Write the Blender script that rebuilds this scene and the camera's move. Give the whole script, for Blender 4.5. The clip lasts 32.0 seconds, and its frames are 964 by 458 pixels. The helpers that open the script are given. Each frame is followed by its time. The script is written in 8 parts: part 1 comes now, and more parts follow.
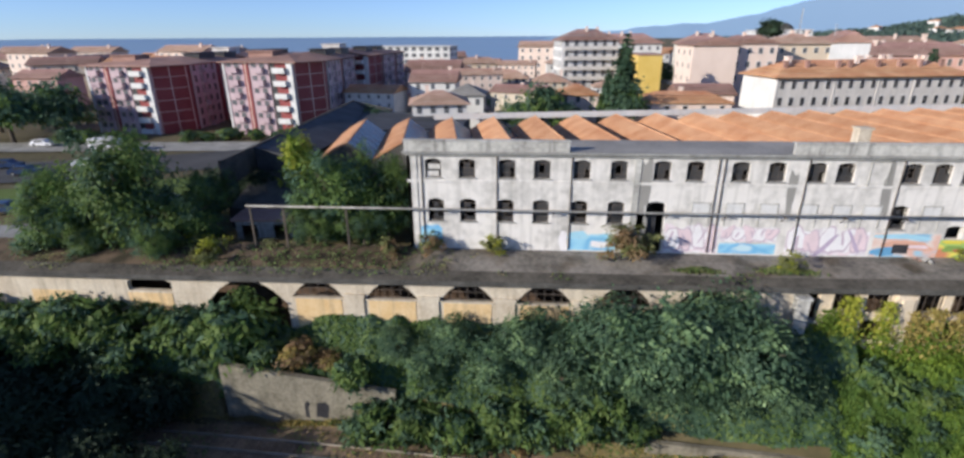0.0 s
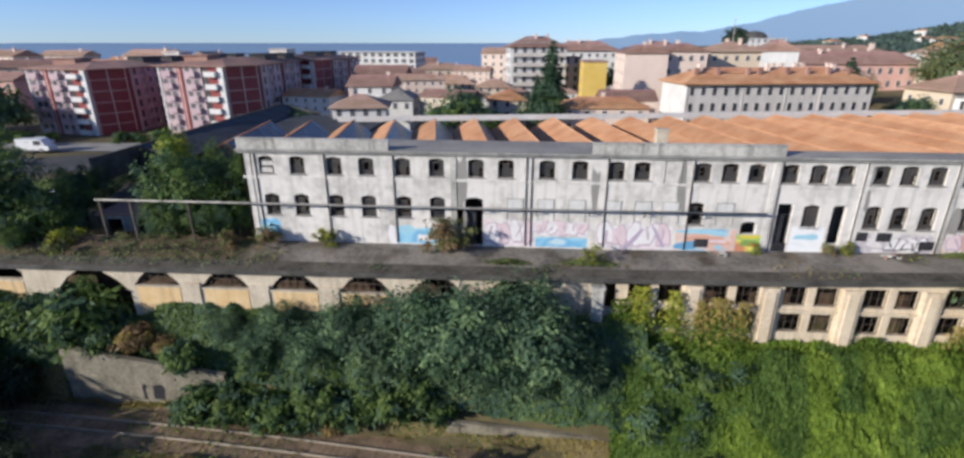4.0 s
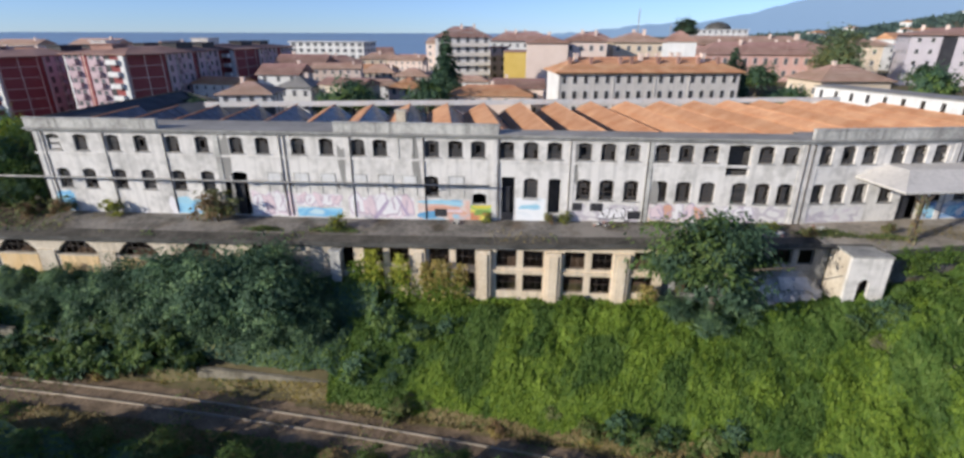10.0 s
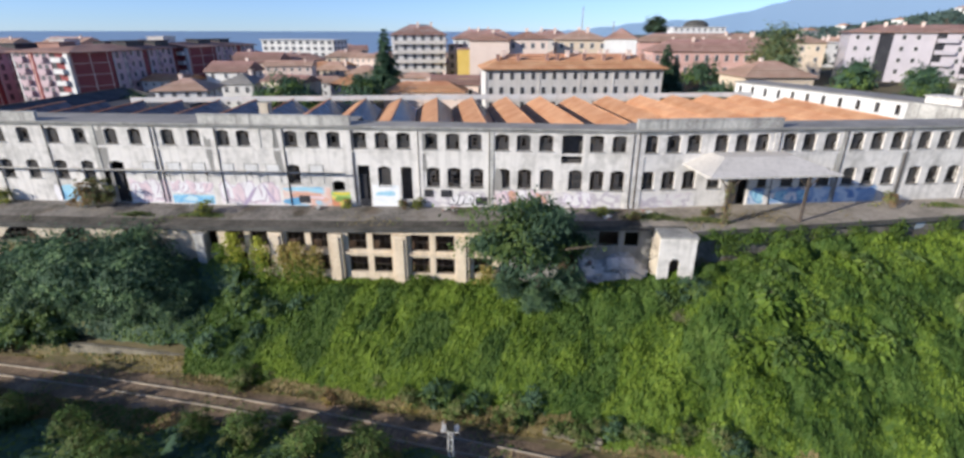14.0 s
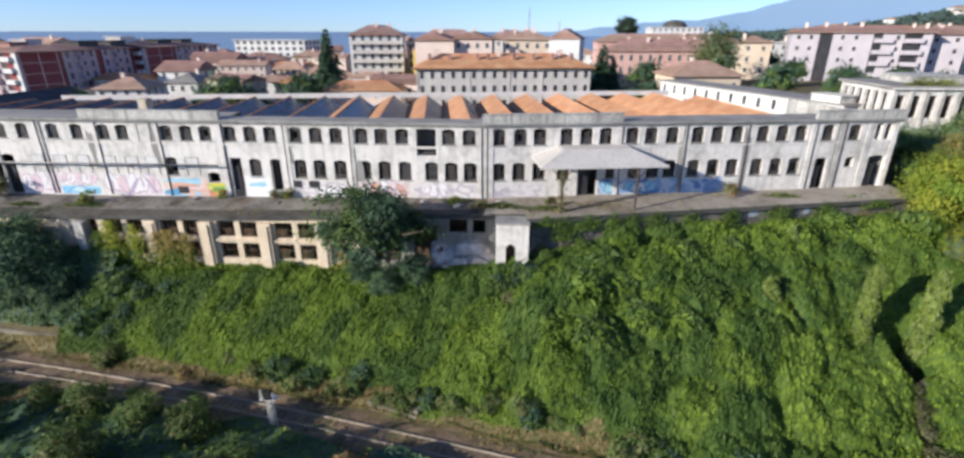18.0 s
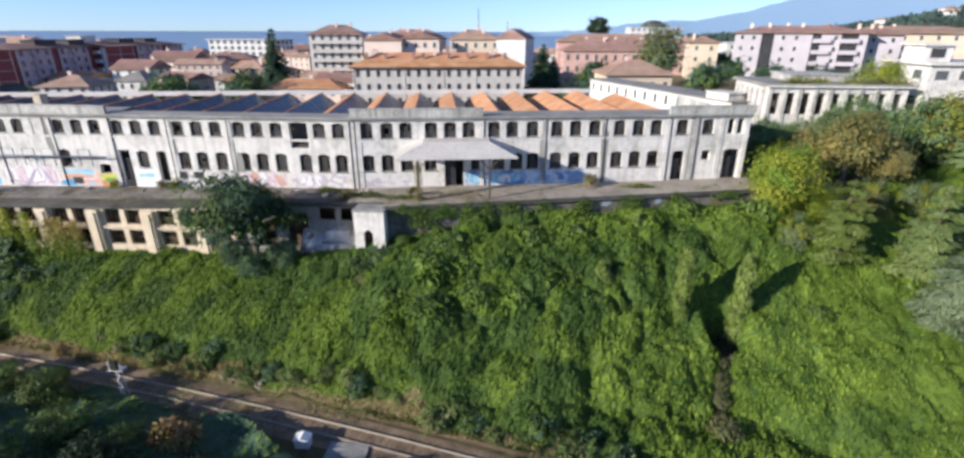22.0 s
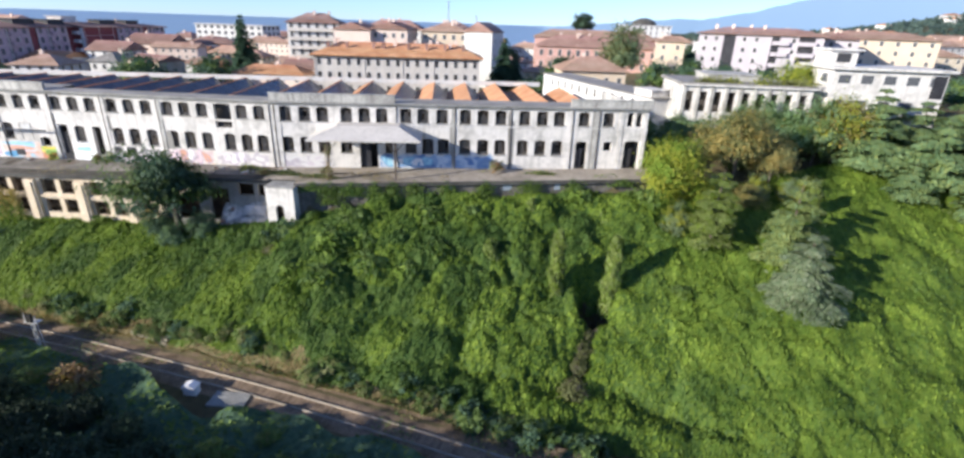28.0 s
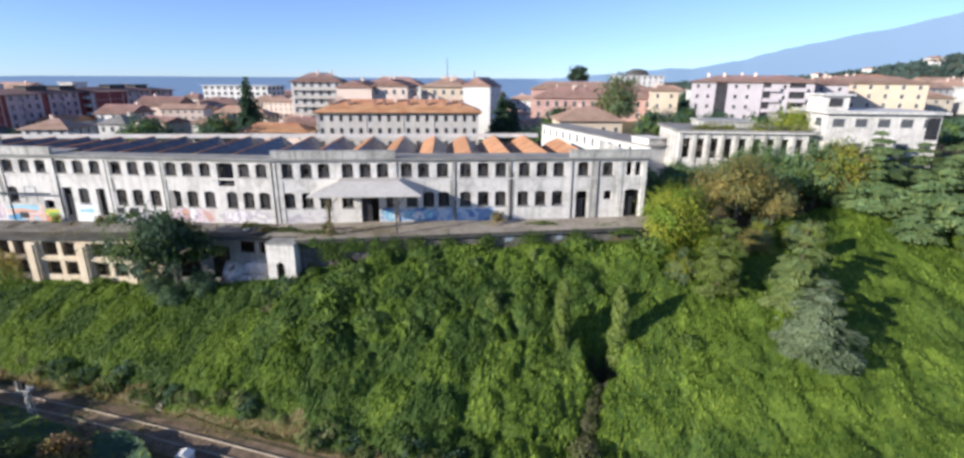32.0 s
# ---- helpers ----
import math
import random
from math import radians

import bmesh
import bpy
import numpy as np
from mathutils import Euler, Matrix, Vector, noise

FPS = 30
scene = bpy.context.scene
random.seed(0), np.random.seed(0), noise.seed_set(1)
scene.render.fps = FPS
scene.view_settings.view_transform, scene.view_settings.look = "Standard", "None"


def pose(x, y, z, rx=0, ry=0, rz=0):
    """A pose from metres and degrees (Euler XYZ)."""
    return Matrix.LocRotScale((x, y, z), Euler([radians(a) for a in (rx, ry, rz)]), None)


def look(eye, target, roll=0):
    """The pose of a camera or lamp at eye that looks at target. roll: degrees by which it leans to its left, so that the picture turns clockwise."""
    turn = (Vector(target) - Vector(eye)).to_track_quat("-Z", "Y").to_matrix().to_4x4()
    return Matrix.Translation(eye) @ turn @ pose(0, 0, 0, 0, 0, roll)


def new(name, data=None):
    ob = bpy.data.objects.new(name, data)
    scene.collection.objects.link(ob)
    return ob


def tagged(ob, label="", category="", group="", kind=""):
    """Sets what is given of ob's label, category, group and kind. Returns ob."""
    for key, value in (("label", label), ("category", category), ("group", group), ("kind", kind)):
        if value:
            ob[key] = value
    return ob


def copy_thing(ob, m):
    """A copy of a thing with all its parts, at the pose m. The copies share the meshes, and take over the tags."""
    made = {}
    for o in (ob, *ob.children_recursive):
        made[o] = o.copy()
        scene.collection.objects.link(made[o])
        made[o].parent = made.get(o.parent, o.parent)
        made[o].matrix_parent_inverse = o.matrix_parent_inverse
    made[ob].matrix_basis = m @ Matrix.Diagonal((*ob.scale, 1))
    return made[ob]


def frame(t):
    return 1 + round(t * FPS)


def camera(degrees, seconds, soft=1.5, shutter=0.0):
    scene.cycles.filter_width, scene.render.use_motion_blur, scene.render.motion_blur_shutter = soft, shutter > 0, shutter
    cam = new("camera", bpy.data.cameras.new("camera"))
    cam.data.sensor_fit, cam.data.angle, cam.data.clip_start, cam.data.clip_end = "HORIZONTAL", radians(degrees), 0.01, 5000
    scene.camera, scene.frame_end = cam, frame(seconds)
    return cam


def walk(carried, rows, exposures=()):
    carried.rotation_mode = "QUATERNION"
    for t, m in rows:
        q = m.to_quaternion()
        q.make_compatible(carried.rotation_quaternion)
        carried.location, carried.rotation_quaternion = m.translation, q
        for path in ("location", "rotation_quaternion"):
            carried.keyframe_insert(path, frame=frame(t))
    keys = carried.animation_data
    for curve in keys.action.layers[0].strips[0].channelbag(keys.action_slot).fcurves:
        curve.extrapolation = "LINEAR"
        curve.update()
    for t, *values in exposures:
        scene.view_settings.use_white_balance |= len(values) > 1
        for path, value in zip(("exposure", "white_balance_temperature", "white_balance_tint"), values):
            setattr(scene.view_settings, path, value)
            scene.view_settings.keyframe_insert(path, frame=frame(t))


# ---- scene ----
cam = camera(86.6, 32.0, soft=2.8)
METRES, EYE, TILT, LEAN, TURN = 105.0, 33.0, 0.0, 0.46, 4.3
ROWS = [
    (0.0, 0.0, 0.0, 0.0, 0.04, -20.7, -0.12),
    (0.5, 0.0162, -0.0023, -0.0001, 0.11, -20.56, -0.07),
    (1.0, 0.0355, -0.0054, 0.0002, 0.07, -20.44, -0.03),
    (1.5, 0.0546, -0.0088, 0.0004, 0.06, -20.33, -0.06),
    (2.0, 0.0756, -0.0125, 0.0004, 0.05, -20.22, -0.1),
    (2.5, 0.0957, -0.0163, 0.0002, 0.06, -20.11, -0.16),
    (3.0, 0.1163, -0.0208, 0.0004, 0.03, -20.05, -0.29),
    (3.5, 0.1355, -0.0254, 0.0004, 0.03, -20.03, -0.39),
    (5.5, 0.2128, -0.046, 0.0011, -0.03, -20.29, -0.7),
    (6.0, 0.2331, -0.0512, 0.0014, -0.06, -20.41, -0.72),
    (6.5, 0.2518, -0.0559, 0.0015, -0.06, -20.52, -0.71),
    (7.0, 0.2732, -0.0611, 0.0016, -0.09, -20.63, -0.73),
    (7.5, 0.2925, -0.0656, 0.0017, -0.11, -20.72, -0.71),
    (8.0, 0.3129, -0.0705, 0.0017, -0.13, -20.79, -0.69),
    (8.5, 0.332, -0.0749, 0.0015, -0.05, -20.85, -0.64),
    (9.0, 0.3525, -0.0799, 0.0017, -0.06, -20.9, -0.64),
    (9.5, 0.3717, -0.0841, 0.0017, -0.01, -20.93, -0.62),
    (10.0, 0.3914, -0.0891, 0.0022, -0.04, -21.0, -0.63),
    (10.5, 0.4102, -0.0937, 0.002, 0.04, -21.0, -0.59),
    (11.0, 0.4296, -0.0986, 0.0021, 0.03, -21.03, -0.57),
    (11.5, 0.4473, -0.1032, 0.0022, -0.01, -21.07, -0.58),
    (12.0, 0.4669, -0.1081, 0.0023, 0.04, -21.1, -0.58),
    (12.5, 0.4848, -0.1126, 0.0024, -0.03, -21.11, -0.55),
    (13.0, 0.5042, -0.1172, 0.0025, 0.01, -21.13, -0.55),
    (13.5, 0.5219, -0.1215, 0.0028, -0.0, -21.16, -0.55),
    (14.0, 0.541, -0.1262, 0.0029, 0.02, -21.18, -0.54),
    (14.5, 0.5586, -0.1306, 0.0032, -0.05, -21.2, -0.55),
    (16.5, 0.6334, -0.1475, 0.0034, 0.08, -21.19, -0.51),
    (17.0, 0.6533, -0.1521, 0.0036, 0.08, -21.18, -0.52),
    (17.5, 0.6713, -0.1563, 0.0041, 0.1, -21.18, -0.54),
    (18.0, 0.6912, -0.161, 0.0042, 0.13, -21.15, -0.52),
    (18.5, 0.7095, -0.1653, 0.0045, 0.15, -21.14, -0.55),
    (19.0, 0.7289, -0.1699, 0.0046, 0.11, -21.13, -0.54),
    (19.5, 0.7467, -0.1743, 0.0049, 0.15, -21.12, -0.56),
    (20.0, 0.766, -0.1791, 0.0049, 0.13, -21.12, -0.56),
    (20.5, 0.7839, -0.1835, 0.0052, 0.18, -21.13, -0.57),
    (21.0, 0.8026, -0.1884, 0.0053, 0.17, -21.14, -0.59),
    (21.5, 0.8202, -0.193, 0.0056, 0.16, -21.15, -0.59),
    (22.0, 0.8392, -0.1979, 0.0057, 0.2, -21.16, -0.6),
    (22.5, 0.857, -0.2026, 0.0056, 0.25, -21.16, -0.59),
    (23.0, 0.8755, -0.2078, 0.006, 0.17, -21.18, -0.61),
    (23.5, 0.893, -0.2124, 0.0061, 0.26, -21.19, -0.63),
    (24.0, 0.9115, -0.2172, 0.0065, 0.24, -21.2, -0.75),
    (24.5, 0.926, -0.2217, 0.0067, 0.3, -21.17, -0.94),
    (25.0, 0.9393, -0.2266, 0.0069, 0.39, -21.14, -1.22),
    (25.5, 0.9482, -0.2312, 0.0073, 0.44, -21.16, -1.51),
    (27.5, 0.9521, -0.2434, 0.0095, 0.82, -21.77, -2.37),
    (28.0, 0.9505, -0.2433, 0.0098, 0.88, -21.91, -2.26),
    (28.5, 0.9495, -0.2422, 0.0099, 0.86, -22.04, -2.09),
    (29.0, 0.9485, -0.2408, 0.01, 0.81, -22.38, -1.8),
    (29.5, 0.9482, -0.2392, 0.0108, 0.8, -22.51, -1.53),
    (30.0, 0.9486, -0.2378, 0.0114, 0.74, -21.71, -1.25),
    (30.5, 0.9494, -0.2372, 0.0117, 0.72, -20.54, -1.04),
    (31.0, 0.9502, -0.237, 0.0121, 0.66, -19.24, -0.89),
    (31.5, 0.9508, -0.2372, 0.0121, 0.66, -17.95, -0.8),
    (32.0, 0.951, -0.2374, 0.0121, 0.68, -16.5, -0.8),
]
walk(cam, [(t, pose(0, 0, EYE, TILT, LEAN, TURN) @ pose(METRES * x, METRES * y, METRES * z, 90 + pitch, roll, yaw)) for t, x, y, z, yaw, pitch, roll in ROWS],
     [(0.0, 0.24, 6320, 11), (6.0, 0.14, 6320, 11), (9.0, 0.14, 6320, 11), (13.0, 0.3, 6320, 11), (19.0, 0.44, 6320, 11), (24.0, 0.6, 6320, 11), (28.0, 0.74, 6320, 11), (30.0, 0.7, 6320, 11), (32.0, 0.54, 6320, 11)])

# ---- world, sun, exposure ----
SUN_TO = Vector((-9.9, -6.6, 4.0)).normalized()
SUN_EL = math.asin(SUN_TO.z)
SUN_AZ = math.atan2(SUN_TO.x, SUN_TO.y)
world = bpy.data.worlds.new("sky")
scene.world = world
world.use_nodes = True
wn = world.node_tree
sky = wn.nodes.new("ShaderNodeTexSky")
sky.sky_type = "NISHITA"
sky.sun_disc = False
sky.sun_elevation = SUN_EL
sky.sun_rotation = SUN_AZ
sky.altitude = 1500
sky.air_density, sky.dust_density, sky.ozone_density = 0.85, 0.2, 4.0
wn.nodes["Background"].inputs["Strength"].default_value = 0.117
tint = wn.nodes.new("ShaderNodeMix")
tint.data_type, tint.blend_type = "RGBA", "MULTIPLY"
tint.inputs[0].default_value = 1.0
tint.inputs[7].default_value = (0.76, 0.89, 1.15, 1)
haze = wn.nodes.new("ShaderNodeHueSaturation")
haze.inputs["Saturation"].default_value = 0.8
wn.links.new(sky.outputs[0], haze.inputs["Color"])
wn.links.new(haze.outputs[0], tint.inputs[6])
wn.links.new(tint.outputs[2], wn.nodes["Background"].inputs["Color"])
sun_data = bpy.data.lights.new("sun", "SUN")
sun_data.energy = 5.0
sun_data.angle = radians(0.6)
sun_data.color = (1.0, 0.92, 0.79)
sun = new("sun", sun_data)
sun.matrix_world = look(SUN_TO * 300, (0, 0, 0))


# ---- mesh helpers ----
class Mesh:
    """Gathers corners and faces, with a material slot for each face."""

    def __init__(self):
        self.v, self.f, self.m = [], [], []

    def face(self, pts, mi=0):
        n = len(self.v)
        self.v += [tuple(p) for p in pts]
        self.f.append(tuple(range(n, n + len(pts))))
        self.m.append(mi)

    def box(self, x0, x1, y0, y1, z0, z1, mi=0):
        n = len(self.v)
        self.v += [(x, y, z) for z in (z0, z1) for x, y in ((x0, y0), (x1, y0), (x1, y1), (x0, y1))]
        for q in ((0, 3, 2, 1), (4, 5, 6, 7), (0, 1, 5, 4), (1, 2, 6, 5), (2, 3, 7, 6), (3, 0, 4, 7)):
            self.f.append(tuple(n + i for i in q))
            self.m.append(mi)

    def beam(self, a, b, w, h, mi=0):
        """A square bar from a to b."""
        a, b = Vector(a), Vector(b)
        d = (b - a).normalized()
        s = d.cross(Vector((0, 0, 1)))
        s = s.normalized() if s.length > 1e-4 else Vector((1, 0, 0))
        u = s.cross(d)
        n = len(self.v)
        for p in (a, b):
            for i, j in ((-1, -1), (1, -1), (1, 1), (-1, 1)):
                self.v.append(tuple(p + s * (i * w / 2) + u * (j * h / 2)))
        for q in ((0, 1, 2, 3), (7, 6, 5, 4), (0, 4, 5, 1), (1, 5, 6, 2), (2, 6, 7, 3), (3, 7, 4, 0)):
            self.f.append(tuple(n + i for i in q))
            self.m.append(mi)

    def tube(self, pts, radii, seg=8, mi=0):
        """A round, tapering tube along points."""
        n0 = len(self.v)
        pts = [Vector(p) for p in pts]
        for k, p in enumerate(pts):
            d = (pts[min(k + 1, len(pts) - 1)] - pts[max(k - 1, 0)]).normalized()
            s = d.cross(Vector((0.3, 0.9, 0.2))).normalized()
            u = s.cross(d)
            for i in range(seg):
                a = 2 * math.pi * i / seg
                self.v.append(tuple(p + (s * math.cos(a) + u * math.sin(a)) * radii[k]))
        for k in range(len(pts) - 1):
            for i in range(seg):
                a, b = n0 + k * seg + i, n0 + k * seg + (i + 1) % seg
                self.f.append((a, b, b + seg, a + seg))
                self.m.append(mi)
        self.f.append(tuple(n0 + i for i in range(seg))[::-1])
        self.f.append(tuple(n0 + (len(pts) - 1) * seg + i for i in range(seg)))
        self.m += [mi, mi]

    def prism_y(self, outline, y0, y1, mi=0, caps=True):
        """An outline of (x, z), run from y0 to y1."""
        n, k = len(self.v), len(outline)
        self.v += [(x, y, z) for y in (y0, y1) for x, z in outline]
        for i in range(k):
            j = (i + 1) % k
            self.f.append((n + i, n + j, n + k + j, n + k + i))
            self.m.append(mi)
        if caps:
            self.f.append(tuple(range(n + k - 1, n - 1, -1)))
            self.f.append(tuple(range(n + k, n + 2 * k)))
            self.m += [mi, mi]

    def data(self, name, mats, smooth=False):
        me = bpy.data.meshes.new(name)
        key, at, keep = [], {}, []
        for p in self.v:
            r = (round(p[0], 4), round(p[1], 4), round(p[2], 4))
            if r not in at:
                at[r] = len(keep)
                keep.append(r)
            key.append(at[r])
        faces, slots = [], []
        for f, s in zip(self.f, self.m):
            g = list(dict.fromkeys(key[i] for i in f))
            if len(g) > 2:
                faces.append(g)
                slots.append(s)
        me.from_pydata(keep, [], faces)
        for mt in mats:
            me.materials.append(mt)
        me.polygons.foreach_set("material_index", slots)
        if smooth:
            me.polygons.foreach_set("use_smooth", [True] * len(faces))
        me.update()
        return me


def quads(name, corners, mats, index=None):
    """A mesh of loose four-cornered faces from an array (n, 4, 3)."""
    n = len(corners)
    me = bpy.data.meshes.new(name)
    me.vertices.add(n * 4)
    me.vertices.foreach_set("co", np.ascontiguousarray(corners, dtype=np.float32).ravel())
    me.loops.add(n * 4)
    me.loops.foreach_set("vertex_index", np.arange(n * 4, dtype=np.int32))
    me.polygons.add(n)
    me.polygons.foreach_set("loop_start", np.arange(0, n * 4, 4, dtype=np.int32))
    for mt in mats:
        me.materials.append(mt)
    if index is not None:
        me.polygons.foreach_set("material_index", np.asarray(index, dtype=np.int32))
    me.update()
    me.validate()
    return me


def part(name, mesh, mats, parent, label="", m=None, smooth=False):
    me = mesh.data(name, mats, smooth) if isinstance(mesh, Mesh) else mesh
    ob = new(name, me)
    ob.parent = parent
    if m is not None:
        ob.matrix_basis = m
    return tagged(ob, label)


def thing(name, label, category, m=None, group="", kind=""):
    ob = new(name)
    ob.empty_display_size = 0.3
    if m is not None:
        ob.matrix_basis = m
    return tagged(ob, label, category, group, kind)


# ---- materials ----
def material(name, c1, c2, rough=0.85, scale=0.6, fine=6.0, bump=0.3, metal=0.0, streak=0.0, streak_col=(0.12, 0.12, 0.11), vary=0.0, contrast=(0.35, 0.65), trans=0.0, spec=0.3):
    """Two colours mixed by coarse and fine noise, dirt streaks that run down, relief, and a change from object to object."""
    mt = bpy.data.materials.new(name)
    mt.use_nodes = True
    nt = mt.node_tree
    b = nt.nodes["Principled BSDF"]
    N, L = nt.nodes.new, nt.links.new
    geo = N("ShaderNodeNewGeometry")
    n1, n2 = N("ShaderNodeTexNoise"), N("ShaderNodeTexNoise")
    n1.inputs["Scale"].default_value, n2.inputs["Scale"].default_value = scale, fine
    n1.inputs["Detail"].default_value, n2.inputs["Detail"].default_value = 5, 4
    for n in (n1, n2):
        L(geo.outputs["Position"], n.inputs["Vector"])
    add = N("ShaderNodeMath")
    add.operation = "MULTIPLY_ADD"
    add.inputs[1].default_value = 0.4
    L(n2.outputs["Fac"], add.inputs[0])
    mul = N("ShaderNodeMath")
    mul.operation = "MULTIPLY"
    mul.inputs[1].default_value = 0.6
    L(n1.outputs["Fac"], mul.inputs[0])
    L(mul.outputs[0], add.inputs[2])
    ramp = N("ShaderNodeValToRGB")
    ramp.color_ramp.elements[0].position, ramp.color_ramp.elements[1].position = contrast
    ramp.color_ramp.elements[0].color, ramp.color_ramp.elements[1].color = (*c1, 1), (*c2, 1)
    L(add.outputs[0], ramp.inputs[0])
    col = ramp.outputs[0]
    if streak:
        mp = N("ShaderNodeMapping")
        mp.inputs["Scale"].default_value = (1.3, 1.3, 0.09)
        L(geo.outputs["Position"], mp.inputs["Vector"])
        n3 = N("ShaderNodeTexNoise")
        n3.inputs["Scale"].default_value, n3.inputs["Detail"].default_value = 1.6, 6
        L(mp.outputs[0], n3.inputs["Vector"])
        r3 = N("ShaderNodeMapRange")
        r3.inputs[1].default_value, r3.inputs[2].default_value, r3.inputs[4].default_value = 0.5, 0.78, streak
        L(n3.outputs["Fac"], r3.inputs[0])
        mix = N("ShaderNodeMix")
        mix.data_type = "RGBA"
        mix.inputs[7].default_value = (*streak_col, 1)
        L(r3.outputs[0], mix.inputs[0])
        L(col, mix.inputs[6])
        col = mix.outputs[2]
    if vary:
        info = N("ShaderNodeObjectInfo")
        geo_r = geo.outputs["Random Per Island"]
        hsv = N("ShaderNodeHueSaturation")
        sm = N("ShaderNodeMath")
        sm.operation = "ADD"
        L(info.outputs["Random"], sm.inputs[0])
        L(geo_r, sm.inputs[1])
        mr = N("ShaderNodeMapRange")
        mr.inputs[1].default_value, mr.inputs[2].default_value = 0.2, 1.8
        mr.inputs[3].default_value, mr.inputs[4].default_value = 1 - vary, 1 + vary
        L(sm.outputs[0], mr.inputs[0])
        L(mr.outputs[0], hsv.inputs["Value"])
        mh = N("ShaderNodeMapRange")
        mh.inputs[3].default_value, mh.inputs[4].default_value = 0.5 + vary * 0.05, 0.5 - vary * 0.05
        L(geo_r, mh.inputs[0])
        L(mh.outputs[0], hsv.inputs["Hue"])
        L(col, hsv.inputs["Color"])
        col = hsv.outputs[0]
    L(col, b.inputs["Base Color"])
    b.inputs["Roughness"].default_value = rough
    b.inputs["Metallic"].default_value = metal
    b.inputs["Specular IOR Level"].default_value = spec
    if bump:
        bp = N("ShaderNodeBump")
        bp.inputs["Strength"].default_value, bp.inputs["Distance"].default_value = bump, 0.05
        L(n2.outputs["Fac"], bp.inputs["Height"])
        L(bp.outputs[0], b.inputs["Normal"])
    if trans:
        tl = N("ShaderNodeBsdfTranslucent")
        L(col, tl.inputs["Color"])
        ms = N("ShaderNodeMixShader")
        ms.inputs[0].default_value = trans
        out = nt.nodes["Material Output"]
        L(b.outputs[0], ms.inputs[1])
        L(tl.outputs[0], ms.inputs[2])
        L(ms.outputs[0], out.inputs["Surface"])
    return mt


def leaf(name, c1, c2, vary=0.45):
    return material(name, c1, c2, rough=0.6, scale=0.25, fine=1.6, bump=0, vary=vary, trans=0.4, spec=0.2)


PLASTER = material("old_white_plaster", (0.44, 0.425, 0.395), (0.72, 0.69, 0.65), 0.9, 0.42, 1.7, 0.25, streak=0.42, streak_col=(0.24, 0.235, 0.22), contrast=(0.32, 0.55))
PLASTER_DIRTY = material("stained_plaster", (0.28, 0.27, 0.25), (0.55, 0.54, 0.5), 0.9, 0.4, 3.0, 0.25, streak=0.85, contrast=(0.35, 0.6))
OCHRE = material("ochre_plaster", (0.62, 0.42, 0.2), (0.74, 0.56, 0.33), 0.9, 0.5, 4.0, 0.2, streak=0.5)
TAN = material("tan_plaster", (0.58, 0.47, 0.33), (0.77, 0.66, 0.51), 0.9, 0.5, 4.0, 0.2, streak=0.4)
CREAM = material("cream_plaster", (0.46, 0.385, 0.29), (0.67, 0.6, 0.485), 0.9, 0.5, 4.0, 0.2, streak=0.55, streak_col=(0.24, 0.2, 0.15))
CONCRETE = material("weathered_concrete", (0.2, 0.2, 0.19), (0.42, 0.41, 0.38), 0.9, 0.4, 5.0, 0.3, streak=0.6)
# Dark concrete; on the hall front its colour also carries the shadow.
DARK_CONCRETE = material("dark_and_shaded_concrete", (0.04, 0.039, 0.036), (0.12, 0.115, 0.105), 0.95, 0.5, 5.0, 0.3)
ROOF_GREY = material("grey_roofing_felt", (0.2, 0.192, 0.178), (0.36, 0.34, 0.31), 0.8, 0.3, 4.0, 0.2)
TILE = material("orange_roof_tiles", (0.42, 0.19, 0.09), (0.62, 0.36, 0.2), 0.9, 0.35, 5.0, 0.4, vary=0.2)
TOWN_TILE = material("brown_pink_roof_tiles", (0.35, 0.215, 0.15), (0.5, 0.35, 0.265), 0.9, 0.35, 4.0, 0.4, vary=0.25)
TILE_DARK = material("dark_red_roof_tiles", (0.25, 0.145, 0.115), (0.37, 0.235, 0.19), 0.9, 0.3, 3.0, 0.3, vary=0.3)
# Brown inner wall, with the shade behind openings put into its colour.
INNER_SHADE = material("inner_wall_painted_shade", (0.06, 0.04, 0.028), (0.15, 0.1, 0.07), 0.95, 0.5, 3.0, 0.1)
TAR = material("tarred_sheet_roof", (0.03, 0.032, 0.037), (0.085, 0.088, 0.095), 0.7, 0.4, 4.0, 0.2)
GLAZING = material("dark_roof_glazing", (0.05, 0.053, 0.06), (0.14, 0.145, 0.155), 0.24, 0.6, 4.0, 0.15, vary=0.4)
# Darkness of unlit rooms is put into this base colour.
INNER = material("inner_plaster_painted_dim", (0.05, 0.046, 0.043), (0.115, 0.106, 0.1), 0.95, 0.5, 3.0, 0.1)
BAR = material("rusty_window_bars", (0.05, 0.045, 0.04), (0.14, 0.11, 0.09), 0.8, 1.0, 8.0, 0.1)
METAL = material("grey_painted_metal", (0.22, 0.22, 0.22), (0.4, 0.4, 0.39), 0.5, 0.8, 8.0, 0.05, metal=0.6)
PIPE = material("old_pipe_metal", (0.2, 0.19, 0.18), (0.42, 0.41, 0.39), 0.6, 1.0, 8.0, 0.1, metal=0.3)
